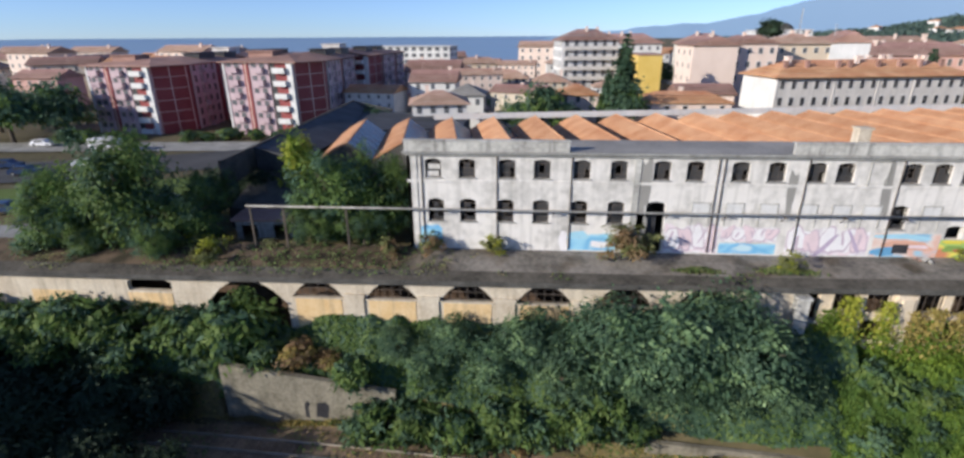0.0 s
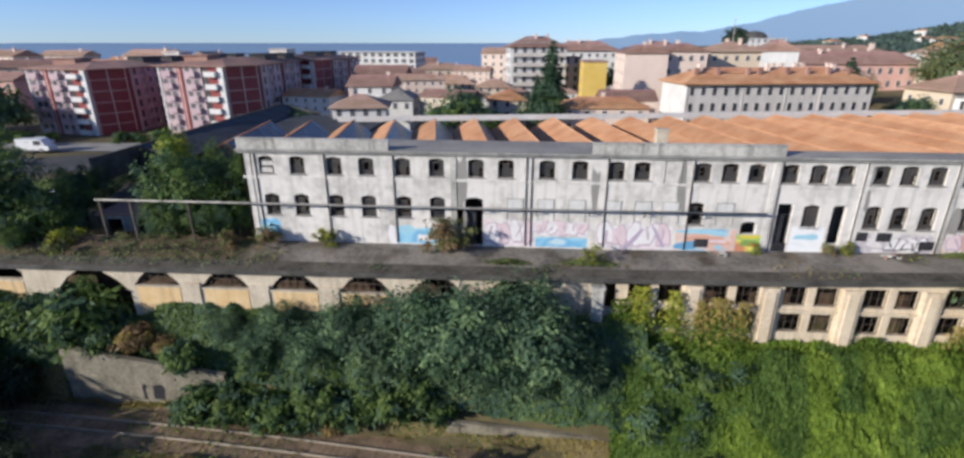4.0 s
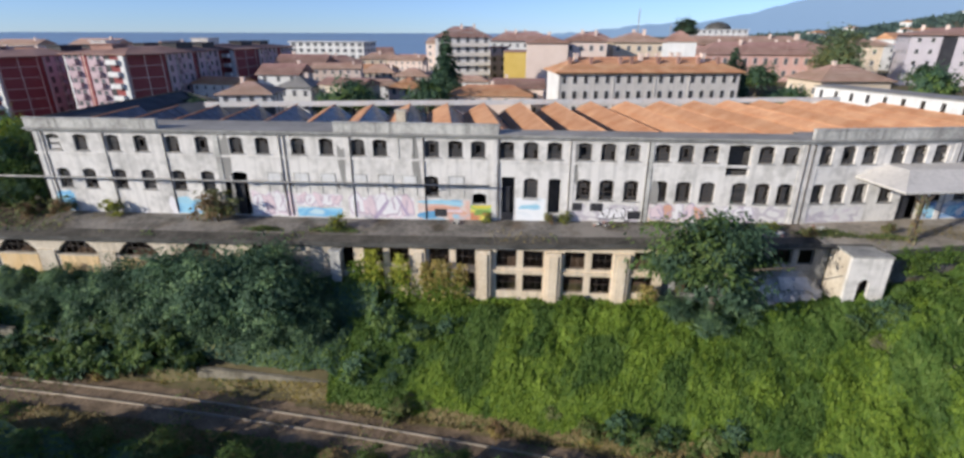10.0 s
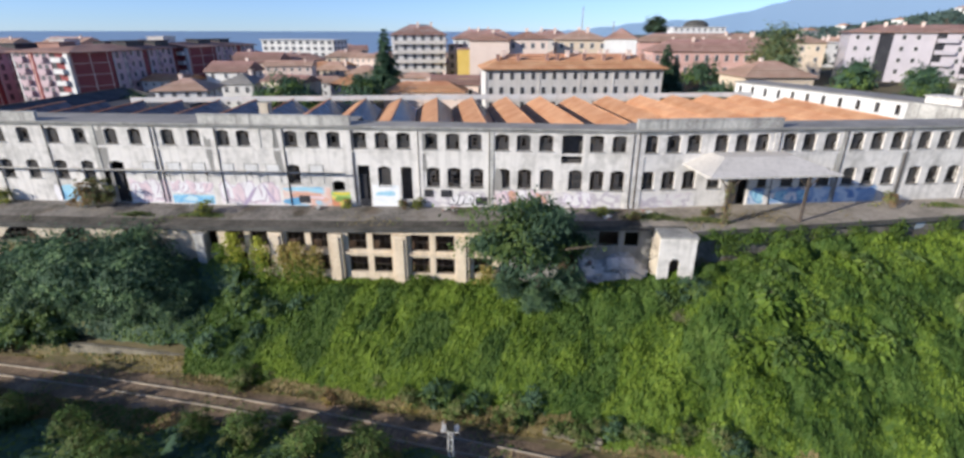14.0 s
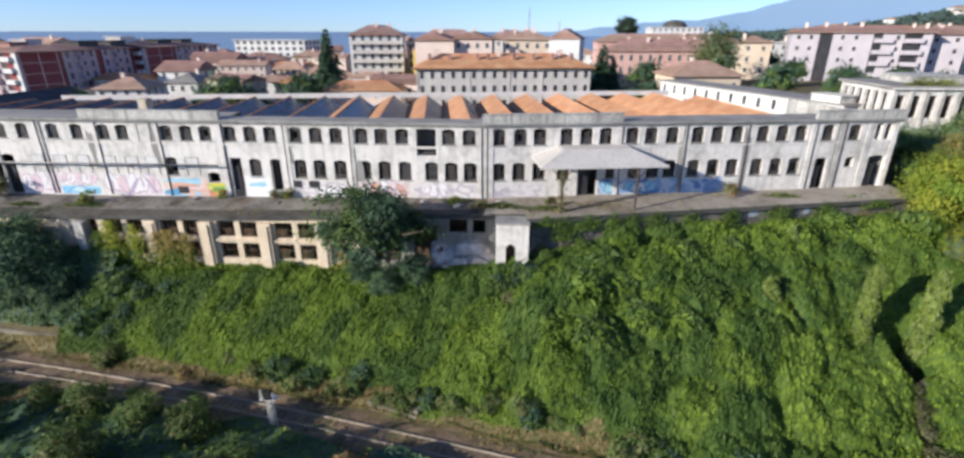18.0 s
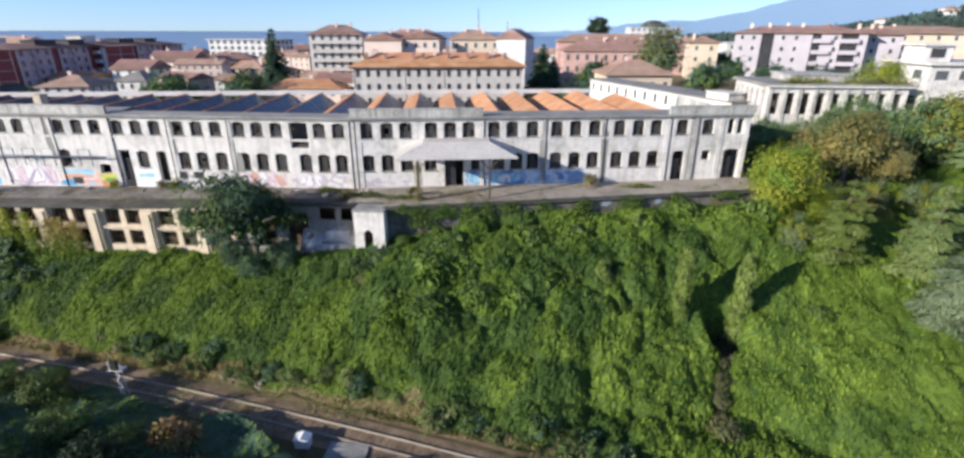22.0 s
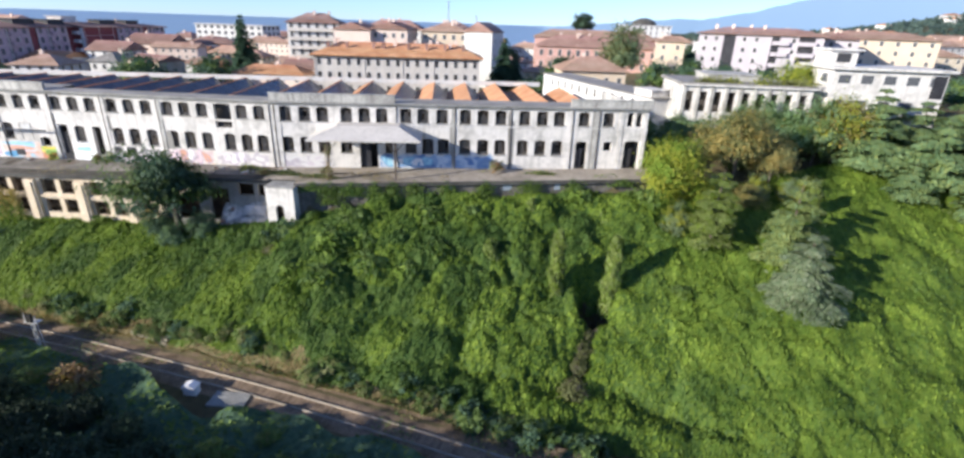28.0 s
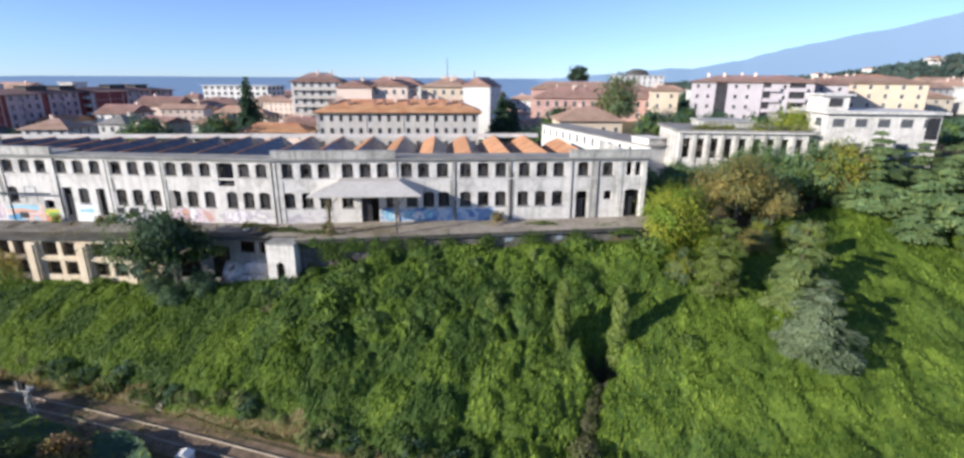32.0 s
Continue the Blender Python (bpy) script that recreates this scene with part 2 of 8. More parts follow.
RAIL = material("polished_rail_steel", (0.36, 0.32, 0.26), (0.54, 0.48, 0.41), 0.45, 0.8, 8.0, 0.05, metal=0.35)
BALLAST = material("rusty_ballast", (0.1, 0.072, 0.046), (0.3, 0.218, 0.145), 0.95, 0.5, 5.0, 0.7, contrast=(0.36, 0.62))
SLEEPER = material("old_sleepers", (0.11, 0.077, 0.054), (0.29, 0.21, 0.145), 0.95, 1.0, 6.0, 0.2, vary=0.3)
SOIL = material("weedy_ground", (0.06, 0.055, 0.026), (0.16, 0.13, 0.07), 0.95, 0.06, 0.9, 0.5)
def yard_material():
    """Worn asphalt that gives way to trodden earth towards the west end and in patches."""
    mt = material("worn_yard_asphalt", (0.085, 0.079, 0.07), (0.25, 0.225, 0.195), 0.95, 0.3, 2.6, 0.3, contrast=(0.34, 0.6))
    nt = mt.node_tree
    N, L = nt.nodes.new, nt.links.new
    b = nt.nodes["Principled BSDF"]
    old = b.inputs["Base Color"].links[0].from_socket
    g = N("ShaderNodeNewGeometry")
    sx = N("ShaderNodeSeparateXYZ")
    L(g.outputs["Position"], sx.inputs[0])
    nz = N("ShaderNodeTexNoise")
    nz.inputs["Scale"].default_value, nz.inputs["Detail"].default_value = 0.16, 6
    L(g.outputs["Position"], nz.inputs["Vector"])
    ma = N("ShaderNodeMath")
    ma.operation = "MULTIPLY_ADD"
    ma.inputs[1].default_value = -26
    L(nz.outputs["Fac"], ma.inputs[0])
    L(sx.outputs["X"], ma.inputs[2])
    mr = N("ShaderNodeMapRange")
    mr.inputs[1].default_value, mr.inputs[2].default_value = -22, -16
    mr.inputs[3].default_value, mr.inputs[4].default_value = 1.0, 0.0
    L(ma.outputs[0], mr.inputs[0])
    r = N("ShaderNodeValToRGB")
    r.color_ramp.elements[0].color, r.color_ramp.elements[1].color = (0.035, 0.03, 0.017, 1), (0.13, 0.092, 0.06, 1)
    r.color_ramp.elements[0].position, r.color_ramp.elements[1].position = 0.38, 0.62
    n2 = N("ShaderNodeTexNoise")
    n2.inputs["Scale"].default_value, n2.inputs["Detail"].default_value = 0.6, 6
    L(g.outputs["Position"], n2.inputs["Vector"])
    L(n2.outputs["Fac"], r.inputs[0])
    mx = N("ShaderNodeMix")
    mx.data_type = "RGBA"
    n3 = N("ShaderNodeTexNoise")
    n3.inputs["Scale"].default_value, n3.inputs["Detail"].default_value = 0.28, 7
    L(g.outputs["Position"], n3.inputs["Vector"])
    m3 = N("ShaderNodeMapRange")
    m3.inputs[1].default_value, m3.inputs[2].default_value, m3.inputs[4].default_value = 0.5, 0.64, 0.8
    L(n3.outputs["Fac"], m3.inputs[0])
    mxx = N("ShaderNodeMath")
    mxx.operation = "MAXIMUM"
    L(mr.outputs[0], mxx.inputs[0])
    L(m3.outputs[0], mxx.inputs[1])
    L(mxx.outputs[0], mx.inputs[0])
    L(old, mx.inputs[6])
    L(r.outputs[0], mx.inputs[7])
    L(mx.outputs[2], b.inputs["Base Color"])
    return mt


MOSSY = material("stained_old_concrete", (0.11, 0.1, 0.075), (0.32, 0.29, 0.225), 0.95, 0.5, 3.0, 0.3, streak=0.5, streak_col=(0.1, 0.1, 0.06))
DIRT = material("trodden_earth", (0.09, 0.065, 0.042), (0.26, 0.195, 0.135), 0.95, 0.25, 2.5, 0.5)
YARD = yard_material()
YARD_EDGE = material("dark_yard_edge", (0.036, 0.033, 0.027), (0.12, 0.108, 0.09), 0.95, 0.4, 2.5, 0.3)
RETAINING = material("dark_retaining_concrete", (0.08, 0.075, 0.066), (0.21, 0.195, 0.172), 0.95, 0.5, 3.0, 0.3, streak=0.5, streak_col=(0.06, 0.06, 0.04))
YARD_PALE = material("pale_dusty_yard", (0.17, 0.15, 0.12), (0.4, 0.35, 0.29), 0.95, 0.3, 2.5, 0.3, contrast=(0.34, 0.6))
BARK = material("bark", (0.06, 0.05, 0.04), (0.16, 0.13, 0.1), 0.95, 1.0, 9.0, 0.4)
ASPHALT = material("asphalt", (0.045, 0.047, 0.05), (0.09, 0.09, 0.095), 0.9, 0.2, 4.0, 0.2)
LAWN = material("mown_lawn", (0.06, 0.1, 0.02), (0.12, 0.17, 0.035), 0.95, 0.1, 2.0, 0.3)
WHITE = material("white_render", (0.56, 0.555, 0.54), (0.7, 0.695, 0.68), 0.85, 0.3, 4.0, 0.1, streak=0.2)
PINKISH = material("pink_render", (0.66, 0.53, 0.45), (0.74, 0.61, 0.53), 0.85, 0.3, 4.0, 0.1)
PINK = material("rose_render", (0.54, 0.325, 0.28), (0.64, 0.42, 0.37), 0.85, 0.3, 4.0, 0.1)
YELLOW = material("yellow_render", (0.6, 0.42, 0.1), (0.7, 0.52, 0.16), 0.85, 0.3, 4.0, 0.1)
PALE_YELLOW = material("pale_yellow_render", (0.6, 0.49, 0.365), (0.68, 0.575, 0.45), 0.85, 0.3, 4.0, 0.1)
LILAC = material("lilac_render", (0.43, 0.4, 0.43), (0.52, 0.48, 0.51), 0.85, 0.3, 4.0, 0.1)
GREY_R = material("grey_render", (0.52, 0.49, 0.45), (0.66, 0.62, 0.57), 0.85, 0.3, 4.0, 0.1, streak=0.3)
RED = material("red_brick_cladding", (0.22, 0.055, 0.058), (0.3, 0.085, 0.082), 0.85, 0.3, 5.0, 0.1)
LAVENDER = material("lavender_cladding", (0.41, 0.305, 0.335), (0.54, 0.42, 0.44), 0.85, 0.3, 5.0, 0.1)
# Shade of recesses and holes is put into this colour; also black paint.
SHADE = material("painted_shade_and_black", (0.02, 0.02, 0.025), (0.05, 0.05, 0.055), 0.5, 0.5, 4.0, 0)
CAR_WHITE = material("white_car_paint", (0.75, 0.75, 0.75), (0.8, 0.8, 0.8), 0.3, 0.5, 2.0, 0, spec=0.5)
CAR_BLUE = material("blue_car_paint", (0.02, 0.04, 0.1), (0.03, 0.06, 0.14), 0.3, 0.5, 2.0, 0, spec=0.5)
RUBBER = material("rubber", (0.015, 0.015, 0.015), (0.03, 0.03, 0.03), 0.8, 1.0, 5.0, 0)
L_IVY = leaf("ivy_leaves", (0.076, 0.134, 0.02), (0.194, 0.29, 0.047), 0.22)
L_IVY2 = leaf("sunlit_ivy_leaves", (0.116, 0.19, 0.023), (0.262, 0.368, 0.056), 0.22)
L_IVY_D = leaf("deep_green_and_shaded_creeper_leaves", (0.054, 0.108, 0.024), (0.142, 0.228, 0.05), 0.25)
L_IVY_P = leaf("pale_olive_creeper_leaves", (0.125, 0.17, 0.05), (0.25, 0.305, 0.1), 0.22)
L_DARK = leaf("dark_tree_leaves", (0.048, 0.098, 0.058), (0.12, 0.2, 0.118), 0.3)
L_MID = leaf("tree_leaves", (0.075, 0.135, 0.035), (0.17, 0.25, 0.075), 0.35)
L_YEL = leaf("yellowing_leaves", (0.25, 0.29, 0.03), (0.44, 0.45, 0.075), 0.2)
L_AUT = leaf("browning_leaves", (0.27, 0.22, 0.065), (0.48, 0.39, 0.135), 0.2)
L_BLUE = leaf("blue_green_needles", (0.13, 0.195, 0.1), (0.28, 0.365, 0.2), 0.25)
L_GREY_GREEN = leaf("silver_green_needles", (0.2, 0.25, 0.16), (0.38, 0.43, 0.28), 0.22)
L_CEDAR = leaf("pale_cedar_needles", (0.185, 0.24, 0.08), (0.35, 0.42, 0.15), 0.2)
# Pine needles, and leaves that carry the shade of dark corners in their colour.
L_CON_SHADE = leaf("dark_needles_and_shaded_leaves", (0.03, 0.052, 0.032), (0.07, 0.105, 0.058))
L_OLIVE = leaf("grey_olive_leaves", (0.13, 0.15, 0.055), (0.27, 0.285, 0.12), 0.25)
L_FIR = leaf("lit_blue_green_leaves", (0.125, 0.215, 0.1), (0.285, 0.41, 0.2), 0.25)
L_GREY = leaf("withered_grey_leaves", (0.1, 0.095, 0.065), (0.2, 0.185, 0.13), 0.25)
L_RUST = leaf("rusty_brown_leaves", (0.19, 0.125, 0.065), (0.33, 0.235, 0.125), 0.25)
L_DRY = leaf("dry_grass", (0.2, 0.16, 0.07), (0.36, 0.3, 0.15), 0.25)

glass = bpy.data.materials.new("dusty_glass")
glass.use_nodes = True
gb = glass.node_tree.nodes["Principled BSDF"]
gb.inputs["Base Color"].default_value = (0.05, 0.05, 0.052, 1)
gb.inputs["Roughness"].default_value = 0.35
gb.inputs["Specular IOR Level"].default_value = 0.5

pane_glass = bpy.data.materials.new("curtained_window_glass")
pane_glass.use_nodes = True
gb = pane_glass.node_tree.nodes["Principled BSDF"]
gb.inputs["Base Color"].default_value = (0.11, 0.115, 0.125, 1)
gb.inputs["Roughness"].default_value = 0.25

# ---- plan ----
TRACK_K = (31.65, -0.085, -0.00093)


def track_y(x):
    """Middle of the railway at x."""
    return TRACK_K[0] + TRACK_K[1] * x + TRACK_K[2] * x * x


def edge_y(x):
    """Front edge of the yard."""
    return np.where(x < 74.4, 40.0, 38.2 + 0.235 * (x - 73.0))


def edge_z(x):
    return np.interp(x, (-60, -36, 4, 23, 41, 52, 73, 118), (12.8, 12.85, 13.2, 13.4, 13.7, 14.15, 14.9, 15.0))


def base_z(x):
    """Foot of the long facade."""
    return np.interp(x, (-60, -10, 25, 41, 70, 104, 118), (14.0, 14.2, 14.2, 14.5, 15.0, 15.15, 15.4))


def smooth01(t):
    t = np.clip(t, 0, 1)
    return t * t * (3 - 2 * t)


def ground_z(x, y):
    x, y = np.asarray(x, float), np.asarray(y, float)
    ty = track_y(np.clip(x, -60, 130))
    ye = np.where(x > 118, 48.8 + 0.25 * (x - 118), edge_y(x))
    ye = np.minimum(ye, 62)
    foot = ty + 2.6 + 9 * smooth01((x - 72) / 40)
    foot = np.where((x > -27.2) & (x < -9.6), np.maximum(foot, 36.3), foot)
    top = np.interp(x, (-60, 20, 55, 70, 76, 118, 150), (7.0, 7.0, 7.2, 8.4, 10.9, 12.7, 14.5))
    power = np.interp(x, (-60, 60, 90, 118), (0.75, 0.75, 0.85, 1.0))
    t = np.clip((y - foot) / (ye - foot), 0, 1)
    z = top * t ** power
    z = z - 1.3 * smooth01((x - 95) / 20) * (1 - t)
    z = z - 4.6 * np.exp(-((x - 110.2) / 1.7) ** 4 - ((y - 32.4) / 2.2) ** 4)
    z = z - 0.5 * np.exp(-((x - 107.6 - 0.32 * (y - 22.5)) / 1.1) ** 2) * smooth01((y - 20) / 2) * smooth01((33 - y) / 3)
    step = y > ye + 0.25
    town = np.interp(x, (-100, -45, -15, 60, 120, 160, 300), (12.3, 12.5, 13.3, 14.0, 14.6, 17.0, 20.0))
    lift = np.where(x > 118, smooth01((y - ye) / 14), 1.0)
    z_up = np.where(x > 118, top + (town + 1.5 - top) * lift, np.where((y < 43.9) & (x < 74.4), 6.2, town - 1.0 * (y < 47)))
    z = np.where(step, z_up, z)
    far = smooth01((y - 210) / 330)
    z = z * (1 - far) - 14 * far
    hill = 225 * np.exp(-((x - 1600) ** 2 + (y - 900) ** 2) / 370000.0)
    rise = 26 * smooth01((x - 90 - 0.12 * np.maximum(y - 420, 0)) / 330) * smooth01((y - 260) / 260)
    z = z + hill + rise
    return z


# ---- ground, water, distance ----
def spread(lo, hi, d, far_lo, far_hi, grow=1.22):
    mid = list(np.arange(lo, hi + d / 2, d))
    s, a = d, mid[0]
    left = []
    while a > far_lo:
        s *= grow
        a -= s
        left.append(a)
    s, a = d, mid[-1]
    right = []
    while a < far_hi:
        s *= grow
        a += s
        right.append(a)
    return np.array(left[::-1] + mid + right)


def sheet(name, xs, ys, fz, mats, smooth=True):
    X, Y = np.meshgrid(xs, ys)
    Z = fz(X, Y)
    nx, ny = len(xs), len(ys)
    me = bpy.data.meshes.new(name)
    v = np.stack([X, Y, Z], -1).reshape(-1, 3)
    i = np.arange(ny * nx).reshape(ny, nx)
    f = np.stack([i[:-1, :-1], i[:-1, 1:], i[1:, 1:], i[1:, :-1]], -1).reshape(-1, 4)
    me.from_pydata(v.tolist(), [], f.tolist())
    for mt in mats:
        me.materials.append(mt)
    if smooth:
        me.polygons.foreach_set("use_smooth", [True] * len(f))
    me.update()
    return me


ground = tagged(new("ground", sheet("ground", spread(-60, 170, 1.4, -4600, 4600), spread(4, 64, 0.8, -700, 4700), ground_z, [SOIL])), "weedy green ground that falls to a railway cutting", "ground", kind="structure")

WATER = material("lake_water", (0.19, 0.28, 0.37), (0.24, 0.33, 0.42), 0.35, 0.004, 0.02, 0.05, spec=0.5)
wm = Mesh()
for i in range(24):
    for j in range(10):
        x0, x1 = -4800 + i * 400, -4400 + i * 400
        y0, y1 = 470 + j * 440, 910 + j * 440
        z0, z1 = -6 + 32 * (j / 10) ** 4, -6 + 32 * ((j + 1) / 10) ** 4
        wm.face([(x0, y0, z0), (x1, y0, z0), (x1, y1, z1), (x0, y1, z1)])
tagged(new("water", wm.data("water", [WATER])), "hazy blue lake behind the town", "lake", kind="structure")

# Distance haze is put into the blue colour and a faint glow.
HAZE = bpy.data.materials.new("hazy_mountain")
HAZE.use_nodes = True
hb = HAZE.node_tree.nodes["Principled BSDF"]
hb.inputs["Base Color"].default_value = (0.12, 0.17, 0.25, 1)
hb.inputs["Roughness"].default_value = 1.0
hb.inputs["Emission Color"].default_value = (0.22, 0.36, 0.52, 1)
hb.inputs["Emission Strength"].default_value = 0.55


def mountain():
    m = Mesh()
    n = 90
    R = 4300
    prev = None
    for k in range(n + 1):
        az = radians(2 + 62 * k / n)
        h = np.interp(math.degrees(az), (2, 7, 12, 17, 22, 27, 32, 37, 41, 48, 64), (10, 50, 85, 105, 160, 255, 330, 410, 500, 590, 650))
        h += 22 * noise.noise((k * 0.23, 3.1, 0)) + 8 * noise.noise((k * 0.9, 7.7, 0))
        d = Vector((math.sin(az), math.cos(az), 0))
        col = [d * (R - 900) + Vector((0, 0, -20)), d * (R - 350) + Vector((0, 0, h * 0.55)), d * R + Vector((0, 0, h))]
        if prev:
            for i in range(2):
                m.face([prev[i], col[i], col[i + 1], prev[i + 1]])
        prev = col
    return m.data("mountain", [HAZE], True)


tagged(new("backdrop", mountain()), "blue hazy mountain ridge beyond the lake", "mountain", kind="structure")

# ---- walls with openings ----
def arch_pts(u0, u1, z1, rise, n=6):
    """The head of an opening: points from u0 to u1, the crown at z1."""
    return [(u0 + (u1 - u0) * i / n, z1 - rise * (2 * i / n - 1) ** 2) for i in range(n + 1)]


def wall_strip(m, u0, u1, z0, z1, openings, thick=0.45, d0=0.0, mi=0):
    """A wall from u0 to u1 with its face at depth d0, and openings (a, b, bottom, top, rise) that go through it."""
    fz = z0 if callable(z0) else (lambda u: z0)
    tz = z1 if callable(z1) else (lambda u: z1)

    def slab(poly):
        m.face([(u, d0, z) for u, z in poly], mi)
        m.face([(u, d0 + thick, z) for u, z in poly[::-1]], mi)

    at = u0
    for a, b, lo, hi, rise in sorted(openings):
        if a > at:
            slab([(at, fz(at)), (a, fz(a)), (a, tz(a)), (at, tz(at))])
        head = arch_pts(a, b, hi, rise) if rise else [(a, hi), (b, hi)]
        slab(head + [(b, tz(b)), (a, tz(a))])
        low = max(lo, min(fz(a), fz(b)))
        if lo > min(fz(a), fz(b)):
            slab([(a, fz(a)), (b, fz(b)), (b, lo), (a, lo)])
        ring = [(a, low), (b, low)] + head[::-1]
        for (p, q), (r, s) in zip(ring, ring[1:] + ring[:1]):
            m.face([(p, d0, q), (p, d0 + thick, q), (r, d0 + thick, s), (r, d0, s)], mi)
        at = b
    if at < u1:
        slab([(at, fz(at)), (u1, fz(u1)), (u1, tz(u1)), (at, tz(at))])
    m.face([(u0, d0, fz(u0)), (u0, d0, tz(u0)), (u0, d0 + thick, tz(u0)), (u0, d0 + thick, fz(u0))], mi)
    m.face([(u1, d0, fz(u1)), (u1, d0 + thick, fz(u1)), (u1, d0 + thick, tz(u1)), (u1, d0, tz(u1))], mi)
    m.face([(u0, d0, tz(u0)), (u1, d0, tz(u1)), (u1, d0 + thick, tz(u1)), (u0, d0 + thick, tz(u0))], mi)


def window_frame(w, h, rise, cols=3, rows=4, bar=0.05, skip=()):
    """A barred frame, its foot at the origin, that fills an opening w wide and h high."""
    m = Mesh()
    m.box(-w / 2, -w / 2 + 0.07, 0, 0.08, 0, h - rise)
    m.box(w / 2 - 0.07, w / 2, 0, 0.08, 0, h - rise)
    m.box(-w / 2, w / 2, 0, 0.08, 0, 0.07)
    hd = arch_pts(-w / 2, w / 2, h, rise) if rise else [(-w / 2, h), (w / 2, h)]
    for (a, za), (b, zb) in zip(hd, hd[1:]):
        m.beam((a, 0.04, za - 0.03), (b, 0.04, zb - 0.03), 0.08, 0.07)
    for i in range(1, cols):
        if ("c", i) not in skip:
            u = -w / 2 + w * i / cols
            m.box(u - bar / 2, u + bar / 2, 0.01, 0.06, 0.07, h - rise * (2 * i / cols - 1) ** 2 - 0.05)
    for j in range(1, rows):
        if ("r", j) not in skip:
            z = h * j / rows
            m.box(-w / 2, w / 2, 0.015, 0.055, z - bar / 2, z + bar / 2)
    return m


def pane_mesh(w, h, rise, cols, rows, broken, seed):
    """The dusty glass that is left in a barred frame."""
    rnd = random.Random(seed)
    m = Mesh()
    for i in range(cols):
        for j in range(rows):
            if rnd.random() < broken:
                continue
            a, b = -w / 2 + w * i / cols + 0.025, -w / 2 + w * (i + 1) / cols - 0.025
            lo, hi = h * j / rows + 0.03, h * (j + 1) / rows - 0.03
            if j == rows - 1:
                hi = h - rise - 0.04
            m.box(a, b, 0.03, 0.038, lo, hi)
    return m


# ---- yard, retaining walls ----
xs = np.concatenate([np.arange(-60, 70, 5.0), np.array([70.0, 74.3, 74.45]), np.arange(78, 119, 4.0)])
ym = Mesh()
nrm2 = Vector((-0.160, 0.987, 0))


def facade_y(x):
    return 44.4 if x < 69.7 else 44.4 + 0.1621 * (x - 69.7)


def yard_row(x):
    e, f = float(edge_y(np.array(x))) - 0.45, facade_y(x)
    z0, z1 = float(edge_z(x)), float(base_z(x))
    return [(x, e + (f + 0.3 - e) * t, z0 + (z1 - z0) * (1 - (1 - t) ** 1.6)) for t in (0, 0.25, 0.5, 0.75, 1)]


rows = [yard_row(float(x)) for x in list(xs) + [118.6]]
for a, b in zip(rows, rows[1:]):
    for i in range(4):
        ym.face([a[i], b[i], b[i + 1], a[i + 1]], 3 if a[0][0] > 69 else 2 if i == 0 else 0)
    lo_a, lo_b = (a[0][0], a[0][1], a[0][2] - 0.5), (b[0][0], b[0][1], b[0][2] - 0.5)
    ym.face([lo_a, lo_b, b[0], a[0]], 1)
    ym.face([(a[0][0], a[0][1] + 1.2, a[0][2] - 0.5), (b[0][0], b[0][1] + 1.2, b[0][2] - 0.5), lo_b, lo_a], 1)
tagged(new("pavement", ym.data("yard", [YARD, DARK_CONCRETE, YARD_EDGE, YARD_PALE])), "cracked grey asphalt yard above the lower storey", "yard", kind="structure")

lower = thing("lower_storey", "arched ochre and white lower storey half hidden by plants", "building")
OPEN_A = [(-36.4 + 0.2, -31.9, 11.0, 12.4, 0.5), (-28.6, -21.0, 6.5, 12.5, 2.4)] + [(x, x + 4.65, 10.88, 12.62 + 0.009 * (x + 20), 1.62) for x in (-20.4, -13.6, -6.8, 0.0, 6.8, 13.6)]
am = Mesh()
wall_strip(am, -60, 23.2, 5.0, lambda u: float(edge_z(u)) - 0.2, OPEN_A, 0.5)
part("wall", am, [CREAM], lower, "pale plaster wall with half-round openings", pose(0, 40.0, 0))
pan = Mesh()
pan.box(0, 4.3, -0.05, 0.0, 7.4, 10.8)
pan_me = pan.data("panel", [OCHRE])
pilm = Mesh()
pilm.box(0, 1.7, -0.16, 0.0, 6.8, 11.0)
pilm.box(-0.12, 1.82, -0.24, 0.0, 11.0, 11.35)
pil_me = pilm.data("pilaster", [CREAM])
for x in (-20.4, -13.6, -6.8, 0.0, 6.8, 13.6):
    part("panel", pan_me, [], lower, "ochre plaster panel", pose(x + 0.18, 40.0, 0))
    part("pilaster", pil_me, [], lower, "", pose(x + 4.85, 40.0, 0))
for x in (-36.3, -46.0):
    part("panel", pan_me, [], lower, "ochre plaster panel", pose(x, 40.0, 0))
sill_m = Mesh()
sill_m.box(-0.1, 4.75, -0.14, 0.06, 0, 0.1)
sill_me = sill_m.data("sill", [CREAM])
fan = window_frame(4.5, 1.72, 1.55, 6, 2, 0.06)
fan_me = fan.data("grille", [BAR])
for a, b, lo, hi, rise in OPEN_A[2:]:
    part("sill", sill_me, [], lower, "", pose(a, 40.0, lo - 0.09))
    part("grille", fan_me, [], lower, "rusty barred half-round grille", pose((a + b) / 2, 40.22, lo))

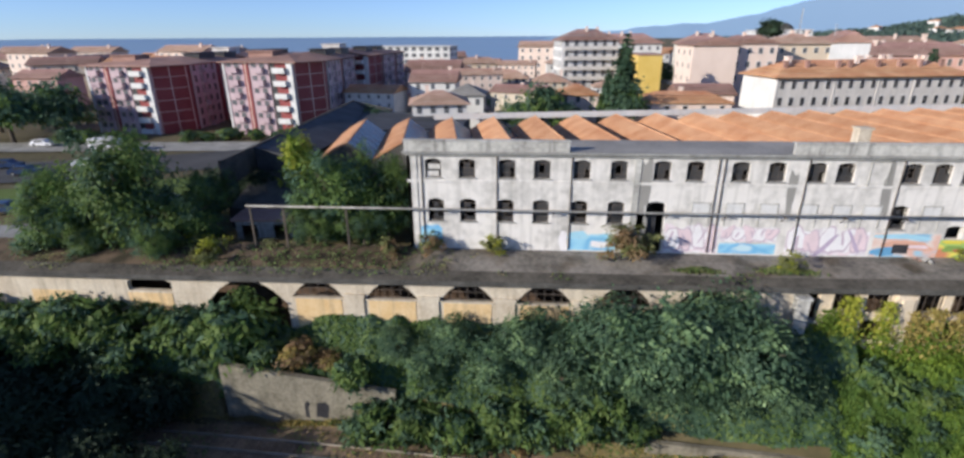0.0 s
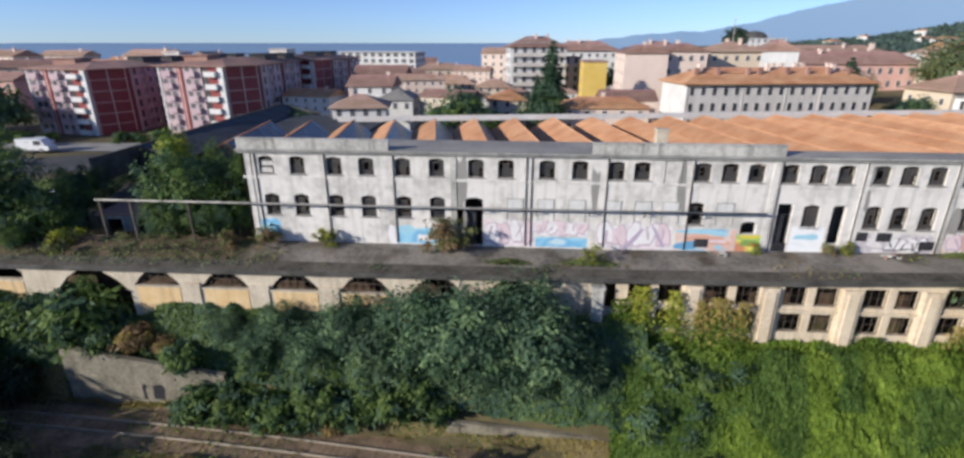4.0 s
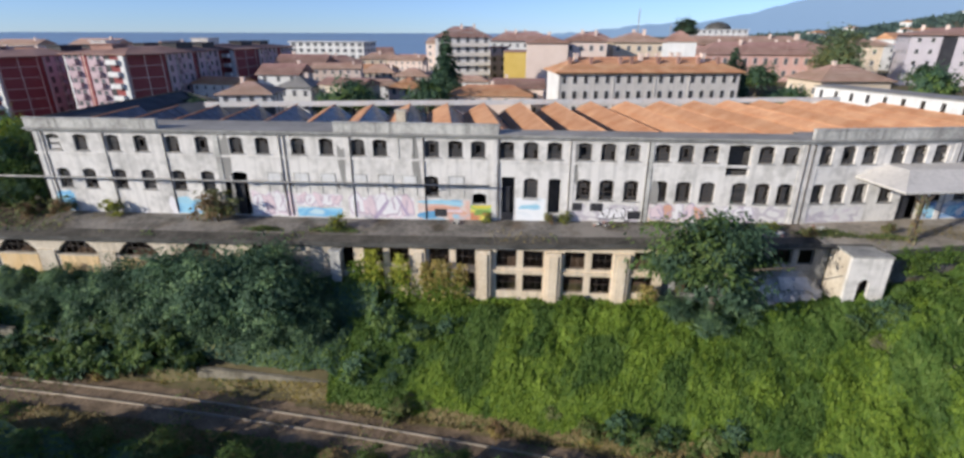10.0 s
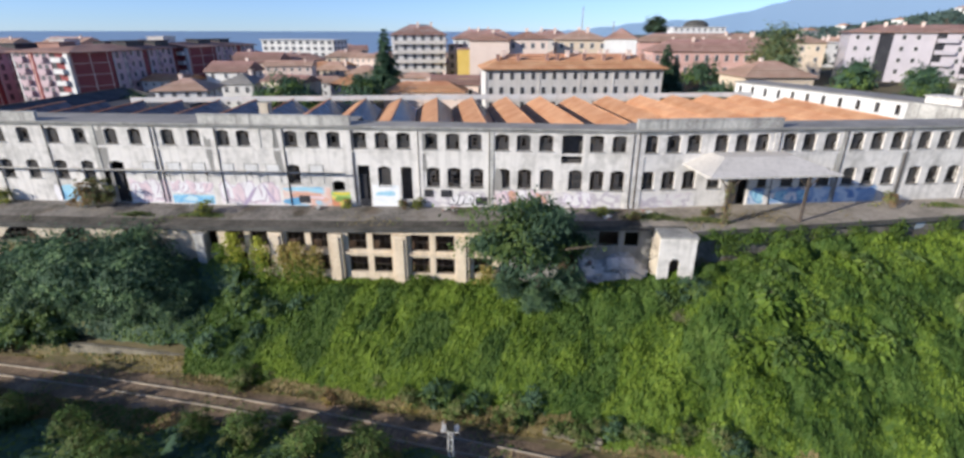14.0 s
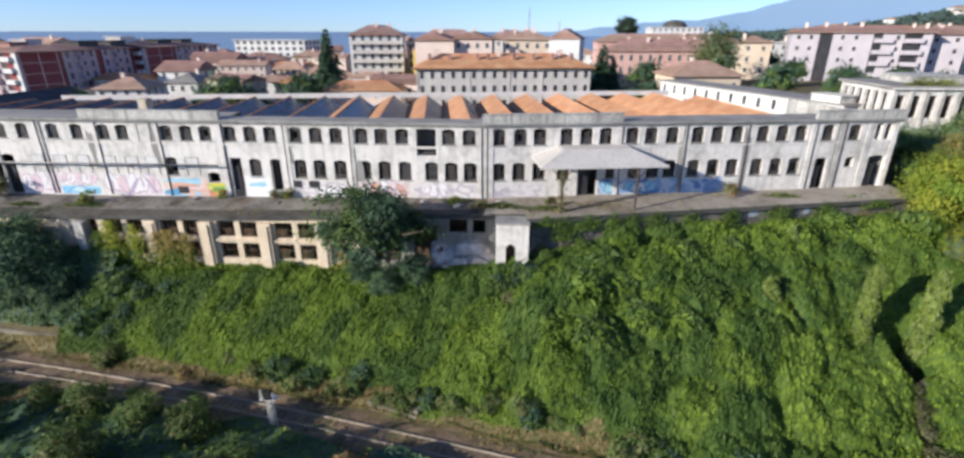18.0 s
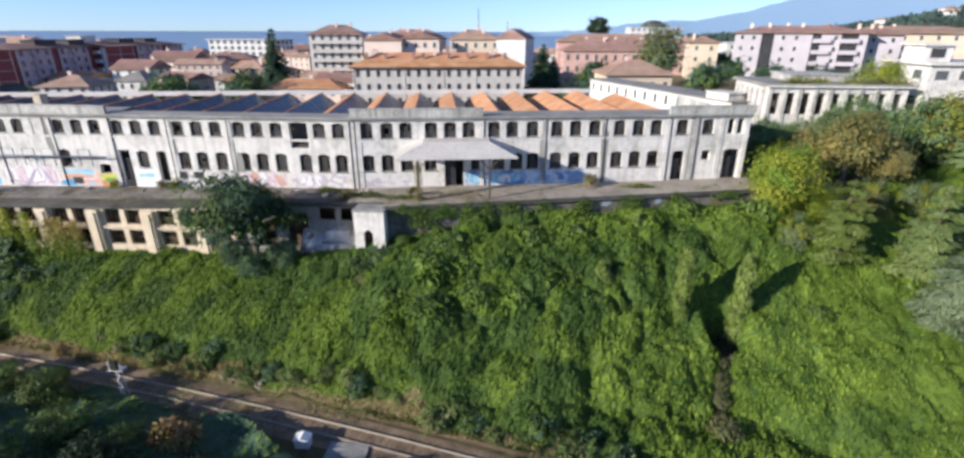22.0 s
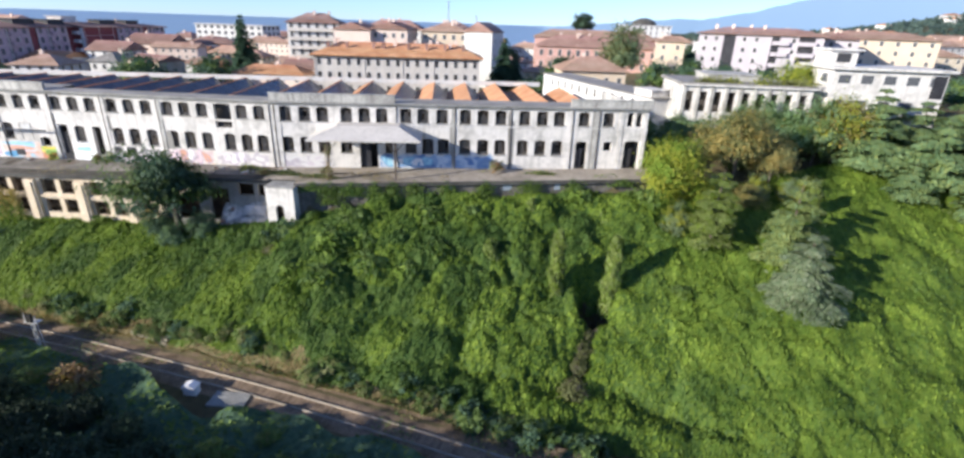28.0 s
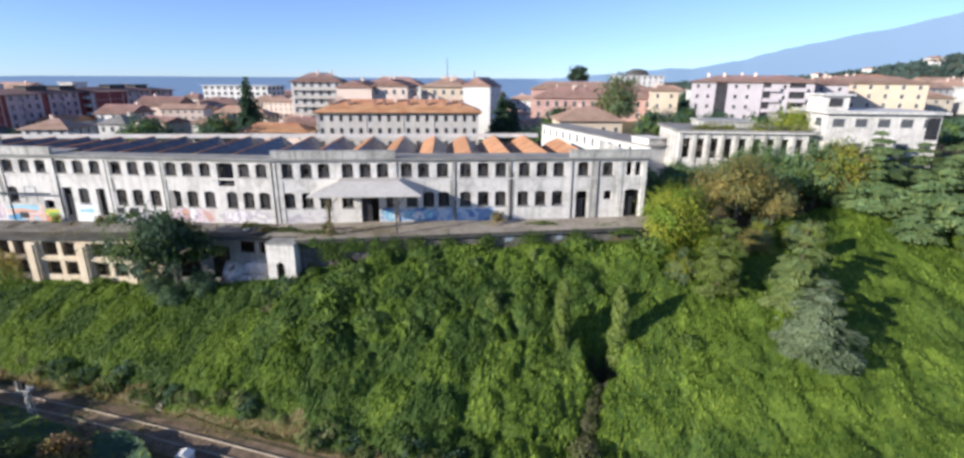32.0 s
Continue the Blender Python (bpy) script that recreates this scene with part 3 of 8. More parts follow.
# the barred two-row front
OPEN_U, OPEN_L = [], []
for k in range(5):
    x = 25.9 + 6.7 * k if k < 4 else 52.9
    for dx in (0.0, 2.65):
        if k < 4:
            OPEN_U.append((x + dx + 0.42, x + dx + 2.42, 11.1, 12.95, 0.0))
            OPEN_L.append((x + dx + 0.42, x + dx + 2.42, 8.5, 10.35, 0.0))
OPEN_U += [(53.1, 55.1, 11.3, 13.15, 0.0)]
OPEN_L += [(53.1, 55.1, 8.7, 10.55, 0.0)]
bm2 = Mesh()
wall_strip(bm2, 25.3, 56.0, 5.5, 10.75, OPEN_L, 0.5)
wall_strip(bm2, 25.3, 56.0, 10.75, lambda u: float(edge_z(u)) - 0.2, OPEN_U, 0.5)
part("wall", bm2, [TAN], lower, "cream plaster wall with two rows of barred openings", pose(0, 40.0, 0))
pier = Mesh()
pier.box(-0.75, 0.75, -0.4, 0, 6.8, 12.9)
pier.box(-0.45, 0.45, -0.55, -0.4, 6.8, 12.6)
pier_me = pier.data("pier", [TAN])
for k, x in enumerate((31.9, 38.4, 45.3, 51.9)):
    part("pier", pier_me, [], lower, "cream plastered pier", pose(x, 40.0, 0))
gr_me = window_frame(2.0, 1.85, 0, 3, 2, 0.03).data("grille", [BAR])
for a, b, lo, hi, rise in OPEN_U + OPEN_L:
    part("grille", gr_me, [], lower, "rusty iron grille", pose((a + b) / 2, 40.2, lo))
ledge = Mesh()
ledge.box(25.3, 56, -0.22, 0, 10.62, 10.82)
part("ledge", ledge, [TAN], lower, "", pose(0, 40.0, 0))
box_m = Mesh()
box_m.box(23.1, 24.1, 39.2, 40.5, 6.5, 12.4)
box_m.box(24.1, 25.3, 39.9, 40.5, 5.5, 10.2)
box_m.box(23.0, 24.2, 39.1, 40.6, 12.4, 12.62)
part("buttress", box_m, [PLASTER_DIRTY], lower, "white plastered buttress")
# Back wall and floor carry the interior shade in their colour.
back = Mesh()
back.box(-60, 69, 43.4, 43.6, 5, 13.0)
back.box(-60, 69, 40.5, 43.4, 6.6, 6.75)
part("back_wall", back, [INNER_SHADE], lower, "dim inner wall")

# fallen wall and plaster slabs below the shed
def heap_z(x, y):
    """Height of the rubble that leans against the shed wall."""
    k = (y - 37.9) / 2.7
    return 7.6 + (11.3 - 7.6 + 0.5 * math.sin(x * 1.3) - 0.22 * abs(x - 67.6)) * k ** 0.8 + 0.25 * noise.noise((x * 1.7, y * 1.7, 2.0))


heap = thing("rubble_heap", "slope of broken plaster and bricks fallen from the shed", "rubble")
hp = Mesh()
gx, gy = [64.0 + 0.4 * i for i in range(19)], [37.9 + 0.3 * i for i in range(10)]
for a, b in zip(gx, gx[1:]):
    for c, d in zip(gy, gy[1:]):
        hp.face([(a, c, heap_z(a, c)), (b, c, heap_z(b, c)), (b, d, heap_z(b, d)), (a, d, heap_z(a, d))])
part("rubble", hp, [PLASTER_DIRTY], heap)
hr = random.Random(12)
for k in range(26):
    x, y = hr.uniform(64.3, 70.9), hr.uniform(38.2, 40.3)
    w = hr.uniform(0.12, 0.4)
    m = Mesh()
    m.prism_y([(-w, -0.1), (w * 0.8, -0.12), (w, 0.08), (-w * 0.6, 0.14)], -w * 0.7, w * 0.6)
    part("stone", m, [PLASTER if k % 3 else TILE_DARK], heap, "", pose(x, y, heap_z(x, y) + 0.04, hr.uniform(20, 70), hr.uniform(-25, 25), hr.uniform(0, 360)))
for k, (x, y, s, a) in enumerate(((65.4, 39.5, 1.1, 20), (67.2, 39.0, 1.0, -35), (68.3, 39.7, 1.4, 10), (69.6, 39.0, 0.9, 50), (66.3, 38.6, 0.8, 80), (70.4, 39.7, 0.9, -10))):
    bd = thing("plaster_board", "broken white plaster slab fallen below the shed", "rubble", pose(x, y, heap_z(x, y) + 0.1, 42, 8 * k - 15, a * 0.4), "fallen plaster slabs")
    m = Mesh()
    m.prism_y([(-s, -0.05), (s * 0.8, -0.05), (s, 0.05), (-s * 0.7, 0.06)], -s * 0.5, s * 0.45)
    part("slab", m, [PLASTER], bd)

# the broken-open shed and the white hut beside it
shed = Mesh()
wall_strip(shed, 56.0, 71.3, 6.5, lambda u: float(edge_z(u)) - 0.25, [(57.5, 60.5, 8.5, 12.6, 0), (62.0, 64.6, 8.6, 12.9, 0), (66.0, 68.0, 12.2, 13.7, 0), (68.6, 70.0, 12.2, 13.7, 0)], 0.4)
part("wall", shed, [CONCRETE], lower, "broken grey wall with gaping openings", pose(0, 40.6, 0))
hut = thing("hut", "small white plastered hut with an arched doorway", "hut")
hm = Mesh()
wall_strip(hm, 71.3, 74.7, 7.5, 14.5, [(72.35, 73.35, 9.6, 12.4, 0.45)], 0.35)
part("front_wall", hm, [PLASTER], hut, "", pose(0, 37.2, 0))
hs = Mesh()
wall_strip(hs, 0, 2.85, 7.5, 14.5, [], 0.35)
part("side_wall", hs, [CREAM], hut, "cream side wall", pose(71.3, 40.4, 0, 0, 0, -90))
part("side_wall", hs.data("side_wall", [PLASTER]), [], hut, "", pose(74.35, 40.4, 0, 0, 0, -90))
hr = Mesh()
hr.box(71.22, 74.78, 37.1, 40.4, 14.5, 14.66)
part("roof", hr, [CONCRETE], hut, "flat concrete roof")
# Wall behind the doorway, coloured as dark as the shade inside.
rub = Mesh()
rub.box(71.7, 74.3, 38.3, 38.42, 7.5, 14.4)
part("inner_wall", rub, [INNER_SHADE], hut, "inner wall with its shade put into the colour")

# retaining wall under the second yard stretch
rw = Mesh()
for x0 in np.arange(74.6, 118.0, 4.34):
    x1 = x0 + 4.34
    e0, e1 = float(edge_y(np.array(x0))), float(edge_y(np.array(x1)))
    z0, z1 = float(edge_z(x0)) - 0.3, float(edge_z(x1)) - 0.3
    rw.face([(x0, e0, 8), (x1, e1, 8), (x1, e1, z1), (x0, e0, z0)])
    rw.face([(x0, e0 + 0.5, z0), (x0, e0, z0), (x1, e1, z1), (x1, e1 + 0.5, z1)])
rw.face([(118, 48.78, 8), (118, 53, 8), (118, 53, 15), (118, 48.78, 14.7)])
tagged(new("wall_yard", rw.data("wall_yard", [RETAINING])), "dark streaked retaining wall under the yard", "retaining wall", kind="structure")
ret = Mesh()
wall_strip(ret, -26.2, -10.5, 0.2, lambda u: 6.1 - 0.14 * (u + 26.2), [], 0.5)
tagged(new("wall_track", ret.data("wall_track", [MOSSY])), "pale concrete retaining wall beside the railway", "retaining wall", kind="structure").matrix_basis = pose(0, 36.0, 0)
ret2 = Mesh()
wall_strip(ret2, 0, 14.5, -0.3, lambda u: 2.1 - 0.025 * u, [], 0.4)
tagged(new("wall_low", ret2.data("wall_low", [MOSSY])), "low broken concrete wall beside the railway", "retaining wall", kind="structure").matrix_basis = pose(10.6, 33.6, 0, 0, 0, -3.5)


# ---- factory ----
F1 = pose(0, 44.4, 0)
F2 = pose(69.7, 44.4, 0, 0, 0, 9.21)
factory = thing("factory_building", "long derelict two-storey factory with peeling white plaster", "factory")
UP, LW = (21.08, 22.8, 0.18), (16.93, 19.1, 0.22)
UP1 = [-7.85, -4.8, -1.2, 1.9, 5.4, 8.6, 12.3, 15.1, 18.9, 21.9, 25.2, 27.5, 32.85, 35.25, 37.55, 40.45, 42.85, 45.2, 48.15, 50.5, 52.85, 55.75, 58.0, 60.35, 65.6, 67.9]
LW1 = [-7.7, -4.75, -1.3, 1.9, 5.35, 8.6, 32.7, 42.95, 48.3, 50.6, 53.05, 55.9, 58.2, 60.55, 63.6, 65.85, 68.0]
UP2 = [1.5, 3.9, 6.1, 9.1, 11.35, 13.55, 16.6, 18.8, 21.25, 24.25, 26.55, 28.9, 32.0, 34.35, 36.6, 39.9, 43.2]
LW2 = [1.5, 3.8, 6.1, 8.9, 14.6, 17.2, 19.4, 21.4, 24.25, 26.6, 28.9, 31.9, 34.25, 36.55]
W = 1.46


def holes(cs, lo, hi, rise, w=W):
    return [(c - w / 2, c + w / 2, lo, hi, rise) for c in cs]


up1 = holes(UP1, *UP) + [(62.0, 64.2, 19.78, 22.85, 0.1)]
lw1 = holes(LW1, *LW) + [(11.25, 12.95, 14.2, 19.1, 0.2), (36.95, 38.4, 16.1, 17.35, 0.2), (39.95, 41.3, 15.1, 19.15, 0), (44.75, 46.0, 15.3, 19.1, 0.15)]
up2 = holes(UP2, 21.02, 22.85, 0.14) + [(45.75, 46.55, 21.05, 22.85, 0), (46.95, 47.75, 21.05, 22.85, 0)]
lw2 = holes(LW2, 17.05, 19.05, 0.18) + [(10.6, 12.9, 15.0, 19.1, 0), (39.1, 40.65, 15.2, 19.0, 0.2), (42.9, 44.0, 17.75, 19.0, 0.1), (45.75, 47.8, 15.2, 19.15, 0.2)]
TOP = 23.3
for F, a, b, upper, low_o, fz, nm in ((F1, -10.2, 69.7, up1, lw1, lambda u: float(base_z(u)) - 0.4, "first"), (F2, 0.0, 48.6, up2, lw2, lambda u: float(base_z(69.7 + u)) - 0.4, "second")):
    m = Mesh()
    mid = 19.7
    wall_strip(m, a, b, fz, mid, [o for o in low_o], 0.5)
    wall_strip(m, a, b, mid, TOP, [o for o in upper], 0.5)
    part("facade_wall", m, [PLASTER], factory, "peeling white plaster wall", F)
    # string band and cornice
    c = Mesh()
    c.box(a - 0.05, b + 0.05, -0.07, 0, 20.62, 20.86)
    part("string_band", c, [PLASTER], factory, "", F)
    c = Mesh()
    c.box(a - 0.35, b + 0.1, -0.4, 0.5, 23.3, 23.5)
    c.box(a - 0.2, b + 0.1, -0.22, 0.0, 23.08, 23.3)
    part("cornice", c, [CONCRETE], factory, "grey moulded cornice", F)
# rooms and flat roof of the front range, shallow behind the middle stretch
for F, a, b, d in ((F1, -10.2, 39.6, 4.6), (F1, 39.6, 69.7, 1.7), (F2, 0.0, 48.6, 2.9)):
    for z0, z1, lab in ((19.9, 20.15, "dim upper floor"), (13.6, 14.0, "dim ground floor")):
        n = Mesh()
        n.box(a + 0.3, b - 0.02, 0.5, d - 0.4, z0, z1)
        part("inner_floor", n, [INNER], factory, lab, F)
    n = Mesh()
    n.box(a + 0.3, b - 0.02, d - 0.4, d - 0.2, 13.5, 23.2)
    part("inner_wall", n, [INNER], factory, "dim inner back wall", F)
    c = Mesh()
    c.face([(a - 0.3, -0.38, 23.504), (b, -0.38, 23.504), (b, d, 23.7), (a - 0.3, d, 23.7)])
    c.face([(a - 0.3, d, 23.7), (b, d, 23.7), (b, d, 18.5), (a - 0.3, d, 18.5)])
    part("front_roof", c, [ROOF_GREY], factory, "flat grey roof of the front range", F)

# end walls
m = Mesh()
wall_strip(m, 0, 4.6, 13.5, 23.3, [(1.6, 3.0, 17.0, 19.1, 0.2)], 0.4)
part("end_wall", m, [PLASTER_DIRTY], factory, "", pose(-10.2, 49.0, 0, 0, 0, -90))
m = Mesh()
wall_strip(m, 0, 20.0, 13.0, 23.3, [], 0.4)
part("end_wall", m, [PLASTER_DIRTY], factory, "", F2 @ pose(48.6, 0.0, 0, 0, 0, 90))

# raised parapets
for F, a, b in ((F1, -10.35, 4.2), (F1, 22.9, 39.6), (F2, -0.2, 15.3), (F2, 38.0, 48.9)):
    c = Mesh()
    c.box(a, b, -0.25, 0.15, 23.5, 24.4)
    c.box(a - 0.05, b + 0.05, -0.32, 0.22, 24.4, 24.52)
    part("parapet", c, [PLASTER_DIRTY], factory, "raised grey parapet", F)

# windows: frames and what is left of the glass
up_fr = [window_frame(W, 1.72, 0.18, 3, 4).data("window", [BAR]), window_frame(W, 1.72, 0.18, 3, 4, skip=(("c", 1), ("r", 2))).data("window", [BAR])]
up_gl = [pane_mesh(W, 1.72, 0.18, 3, 4, br, sd).data("pane", [glass]) for br, sd in ((0.35, 1), (0.6, 2), (0.12, 3))]
lw_fr = [window_frame(W, 2.15, 0.22, 3, 5).data("window", [BAR]), window_frame(W, 2.15, 0.22, 3, 5, skip=(("c", 2), ("r", 3), ("r", 1))).data("window", [BAR])]
lw_gl = [pane_mesh(W, 2.15, 0.22, 3, 5, br, sd).data("pane", [glass]) for br, sd in ((0.4, 4), (0.7, 5), (0.15, 6))]
sill_m = Mesh()
sill_m.box(-0.85, 0.85, -0.12, 0.15, -0.09, 0.0)
sill_me = sill_m.data("sill", [CONCRETE])
rnd = random.Random(4)
for F, cs, lo, fr, gl in ((F1, UP1, UP[0], up_fr, up_gl), (F1, LW1, LW[0], lw_fr, lw_gl), (F2, UP2, 21.02, up_fr, up_gl), (F2, LW2, 17.05, lw_fr, lw_gl)):
    for c in cs:
        w = part("window", fr[rnd.random() < 0.35], [], factory, "arched window with rusty bars and broken panes", F @ pose(c, 0.22, lo))
        part("pane", gl[rnd.randrange(3)], [], w)
        part("sill", sill_me, [], factory, "", F @ pose(c, 0, lo))
for F, a, b, lo, hi in ((F1, 11.25, 12.95, 14.2, 19.0), (F1, 39.95, 41.3, 15.1, 19.1), (F2, 39.1, 40.65, 15.2, 18.9), (F2, 45.75, 47.8, 15.2, 19.1), (F2, 10.6, 12.9, 15.0, 19.1)):
    d = Mesh()
    d.box(a, a + 0.1, 0, 0.1, lo, hi - 0.25)
    d.box(b - 0.1, b, 0, 0.1, lo, hi - 0.25)
    d.box(a, b, 0, 0.1, hi - 1.1, hi - 1.0)
    d.box(a, (a + b) / 2 + 0.2, 0.04, 0.09, lo, hi - 1.1)
    part("doorway", d, [SHADE], factory, "gaping dark doorway with a rotten door leaf", F @ pose(0, 0.3, 0))
bd = Mesh()
bd.box(-0.62, 0.5, 0.16, 0.2, 0.1, 0.55)
bd.box(-0.45, 0.62, 0.13, 0.16, 0.75, 1.2)
part("window_board", bd, [PLASTER], factory, "pale boards in a window", F1 @ pose(-7.85, 0, 21.08))
fr = Mesh()
for x0, x1, z0, z1 in ((-0.8, -0.72, 0, 2.1), (0.72, 0.8, 0, 2.1), (-0.8, 0.8, 2.1, 2.18)):
    fr.box(x0, x1, -0.05, 0, z0, z1)
blf = fr.data("blind_frame", [PLASTER_DIRTY])
wpan = Mesh()
wpan.box(-0.7, 0.7, -0.03, 0, 0.9, 2.05)
wpan_me = wpan.data("blind_window", [WHITE])
for c in (16.0, 18.9, 21.8, 25.1, 27.9, 30.4, 35.3):
    part("blind_window", wpan_me, [], factory, "walled-up window, painted white", F1 @ pose(c, -0.005, 16.95))
    part("blind_frame", blf, [], factory, "", F1 @ pose(c, -0.005, 16.95))
part("blind_frame", blf, [], factory, "", F1 @ pose(30.2, -0.005, 20.8))
# Flat plates: the dark inside of cellar openings is painted on.
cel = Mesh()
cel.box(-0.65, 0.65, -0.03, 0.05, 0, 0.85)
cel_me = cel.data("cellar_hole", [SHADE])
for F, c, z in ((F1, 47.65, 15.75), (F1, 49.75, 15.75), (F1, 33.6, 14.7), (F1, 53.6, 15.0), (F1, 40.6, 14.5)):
    part("cellar_hole", cel_me, [], factory, "cellar hole as a dark painted plate", F @ pose(c, 0, z))

# pilasters and downpipes
pl = Mesh()
pl.box(-0.27, 0.27, -0.07, 0, 14.0, 23.08)
pl_me = pl.data("pilaster", [PLASTER])
pl_d = pl.data("pilaster", [PLASTER_DIRTY])
for F, us in ((F1, (-9.6, 10.2, 39.2, 47.0, 54.6, 69.1)), (F2, (0.6, 15.1, 22.75, 38.1, 41.6, 45.0, 48.25))):
    for u in us:
        part("pilaster", pl_d if u in (10.2, 17.2, 54.6, 30.4, 41.6, 22.75) else pl_me, [], factory, "sooty stained pilaster" if u in (10.2, 17.2, 54.6, 30.4, 41.6, 22.75) else "", F @ pose(u, -0.003, 0))
dp = Mesh()
dp.tube([(0, -0.075, 23.1), (0, -0.075, 18.5), (0.05, -0.075, 14.4)], [0.055, 0.055, 0.055], 8)
dp_me = dp.data("downpipe", [BAR], True)
for F, us in ((F1, (-8.9, -2.1, 4.5, 17.0, 17.5, 24.4, 32.0, 39.65, 46.8, 54.4, 69.3)), (F2, (0.2, 15.4, 22.9, 30.2, 38.4, 42.0))):
    for u in us:
        part("downpipe", dp_me, [], factory, "dark rusty downpipe", F @ pose(u, 0, 0))

# saw-tooth hall behind
hall = thing("sawtooth_hall", "saw-tooth roofed factory hall with orange tiles and dark glazing", "factory hall")


SKEW = 0.162


def back_y(x):
    return 81.5 + 0.165 * (x + 12)


def south_y(x):
    if x < -11:
        return 60.6
    return 49.3 if x < 38 else 46.4 if x < 69 else 47.6 + 0.162 * (x - 69)


def skewed(m):
    """The ridges run square to the second facade stretch."""
    m.v = [(p[0] - SKEW * (p[1] - 64.3), p[1], p[2]) for p in m.v]
    return m


ZR, ZV, P = 20.9, 18.75, 6.75
x = -25.55
while x < 114:
    y0, y1 = south_y(x + 3), min(back_y(x), (141.0 - x - P) / 0.258)
    xr, x2 = x + P * 0.56, x + P
    m = Mesh()
    n = 9
    prof = [(x, ZV - 0.12)]
    for i in range(n):
        a, b = i / n, (i + 1) / n
        bow = 0.22 * math.sin(math.pi * (a + b) / 2)
        prof += [(x + (xr - x) * a, ZV + (ZR - ZV) * a + 0.06 + bow), (x + (xr - x) * b, ZV + (ZR - ZV) * b + 0.02 + bow)]
    m.prism_y(prof + [(xr, ZR - 0.12)], y0, y1)
    part("tiled_slope", skewed(m), [TILE], hall, "faded orange tiled roof slope")
    g = Mesh()
    steps = max(4, int((y1 - y0) / 2.4))
    gp = []
    for i in range(steps):
        ya, yb = y0 + (y1 - y0) * i / steps, y0 + (y1 - y0) * (i + 1) / steps
        gp += [(ya + 0.02, 0.06), (ya + 0.12, 0.06), (ya + 0.14, 0.0), (yb, 0.0)]
    g.v = [(px, yy, pz + hh) for yy, hh in gp for px, pz in ((xr, ZR), (x2, ZV))]
    g.f = [(2 * i, 2 * i + 1, 2 * i + 3, 2 * i + 2) for i in range(len(gp) - 1)]
    g.m = [0] * len(g.f)
    part("glazed_slope", skewed(g), [GLAZING], hall, "dark glazed roof slope")
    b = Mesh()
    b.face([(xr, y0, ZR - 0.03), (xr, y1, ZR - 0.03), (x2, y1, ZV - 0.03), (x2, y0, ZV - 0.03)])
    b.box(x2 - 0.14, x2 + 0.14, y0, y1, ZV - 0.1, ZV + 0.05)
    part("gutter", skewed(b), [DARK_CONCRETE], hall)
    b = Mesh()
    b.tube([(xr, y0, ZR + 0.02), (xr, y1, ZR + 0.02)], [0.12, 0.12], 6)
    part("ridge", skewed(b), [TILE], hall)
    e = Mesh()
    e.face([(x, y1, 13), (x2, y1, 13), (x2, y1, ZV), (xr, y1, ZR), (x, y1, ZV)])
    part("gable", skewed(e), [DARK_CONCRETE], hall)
    # Front gable: its shadow is put into the dark colour.
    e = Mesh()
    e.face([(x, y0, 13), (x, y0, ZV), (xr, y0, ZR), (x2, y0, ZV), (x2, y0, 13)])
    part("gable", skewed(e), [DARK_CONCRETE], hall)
    x += P
m = Mesh()
for a, b in zip(range(60, 108, 6), range(66, 114, 6)):
    xa, xb = (min(-25.55 - SKEW * (y - 64.3), -27.0) for y in (a, b))
    wa, wb = (-32.4 - 0.05 * (y - 52) for y in (a, b))
    m.face([(wa, a, 20.35), (xa, a, 18.72), (xb, b, 18.72), (wb, b, 20.35)])
    m.face([(wa, a, 20.3), (wb, b, 20.3), (wb, b, 12), (wa, a, 12)])
m.face([(-32.8, 60, 12), (-25.0, 60, 12), (-25.0, 60, 18.7), (-32.8, 60, 20.35)])
m.face([(-35.2, 108, 12), (-35.2, 108, 20.35), (-27.0, 108, 18.72), (-27.0, 108, 12)])
part("roof_slope", m, [TAR], hall, "dark sheet roof slope")
m = Mesh()
m.face([(-32.9, 81, 18.6), (-10, 85, 18.6), (-10, 100, 18.6), (-34, 106, 18.6)])
m.face([(-10, 85, 12), (-10, 100, 12), (-10, 100, 18.6), (-10, 85, 18.6)])
part("rear_roof", m, [TAR], hall, "flat dark rear roof")
m = Mesh()
for a, b in ((52, 80), (80, 108)):
    m.beam((-32.5 - 0.05 * (a - 52), a, 19.0), (-32.5 - 0.05 * (b - 52), b, 19.0), 0.35, 3.0)
part("side_wall", m, [DARK_CONCRETE], hall, "dark gable wall along the roof edge")
# Lean-to coloured dark to stand for the shadowed hall front.
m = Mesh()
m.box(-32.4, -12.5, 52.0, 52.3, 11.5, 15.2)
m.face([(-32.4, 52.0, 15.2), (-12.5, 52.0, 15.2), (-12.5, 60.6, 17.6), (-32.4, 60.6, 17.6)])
part("lean_to", m, [DARK_CONCRETE], hall, "lean-to in front of the hall, painted shade-dark")
m = Mesh()
m.beam((-14.0, 82.2, 20.9), (104, 101.4, 20.9), 0.3, 0.9)
part("back_parapet", m, [WHITE], hall, "pale parapet along the back of the roof")

# stack on the flat roof
stack = thing("roof_stack", "square plastered stack on the flat roof", "chimney")
m = Mesh()
m.box(28.9, 29.9, 46.2, 47.2, 23.4, 25.3)
m.box(28.8, 30.0, 46.1, 47.3, 25.3, 25.45)
part("shaft", m, [CREAM], stack)

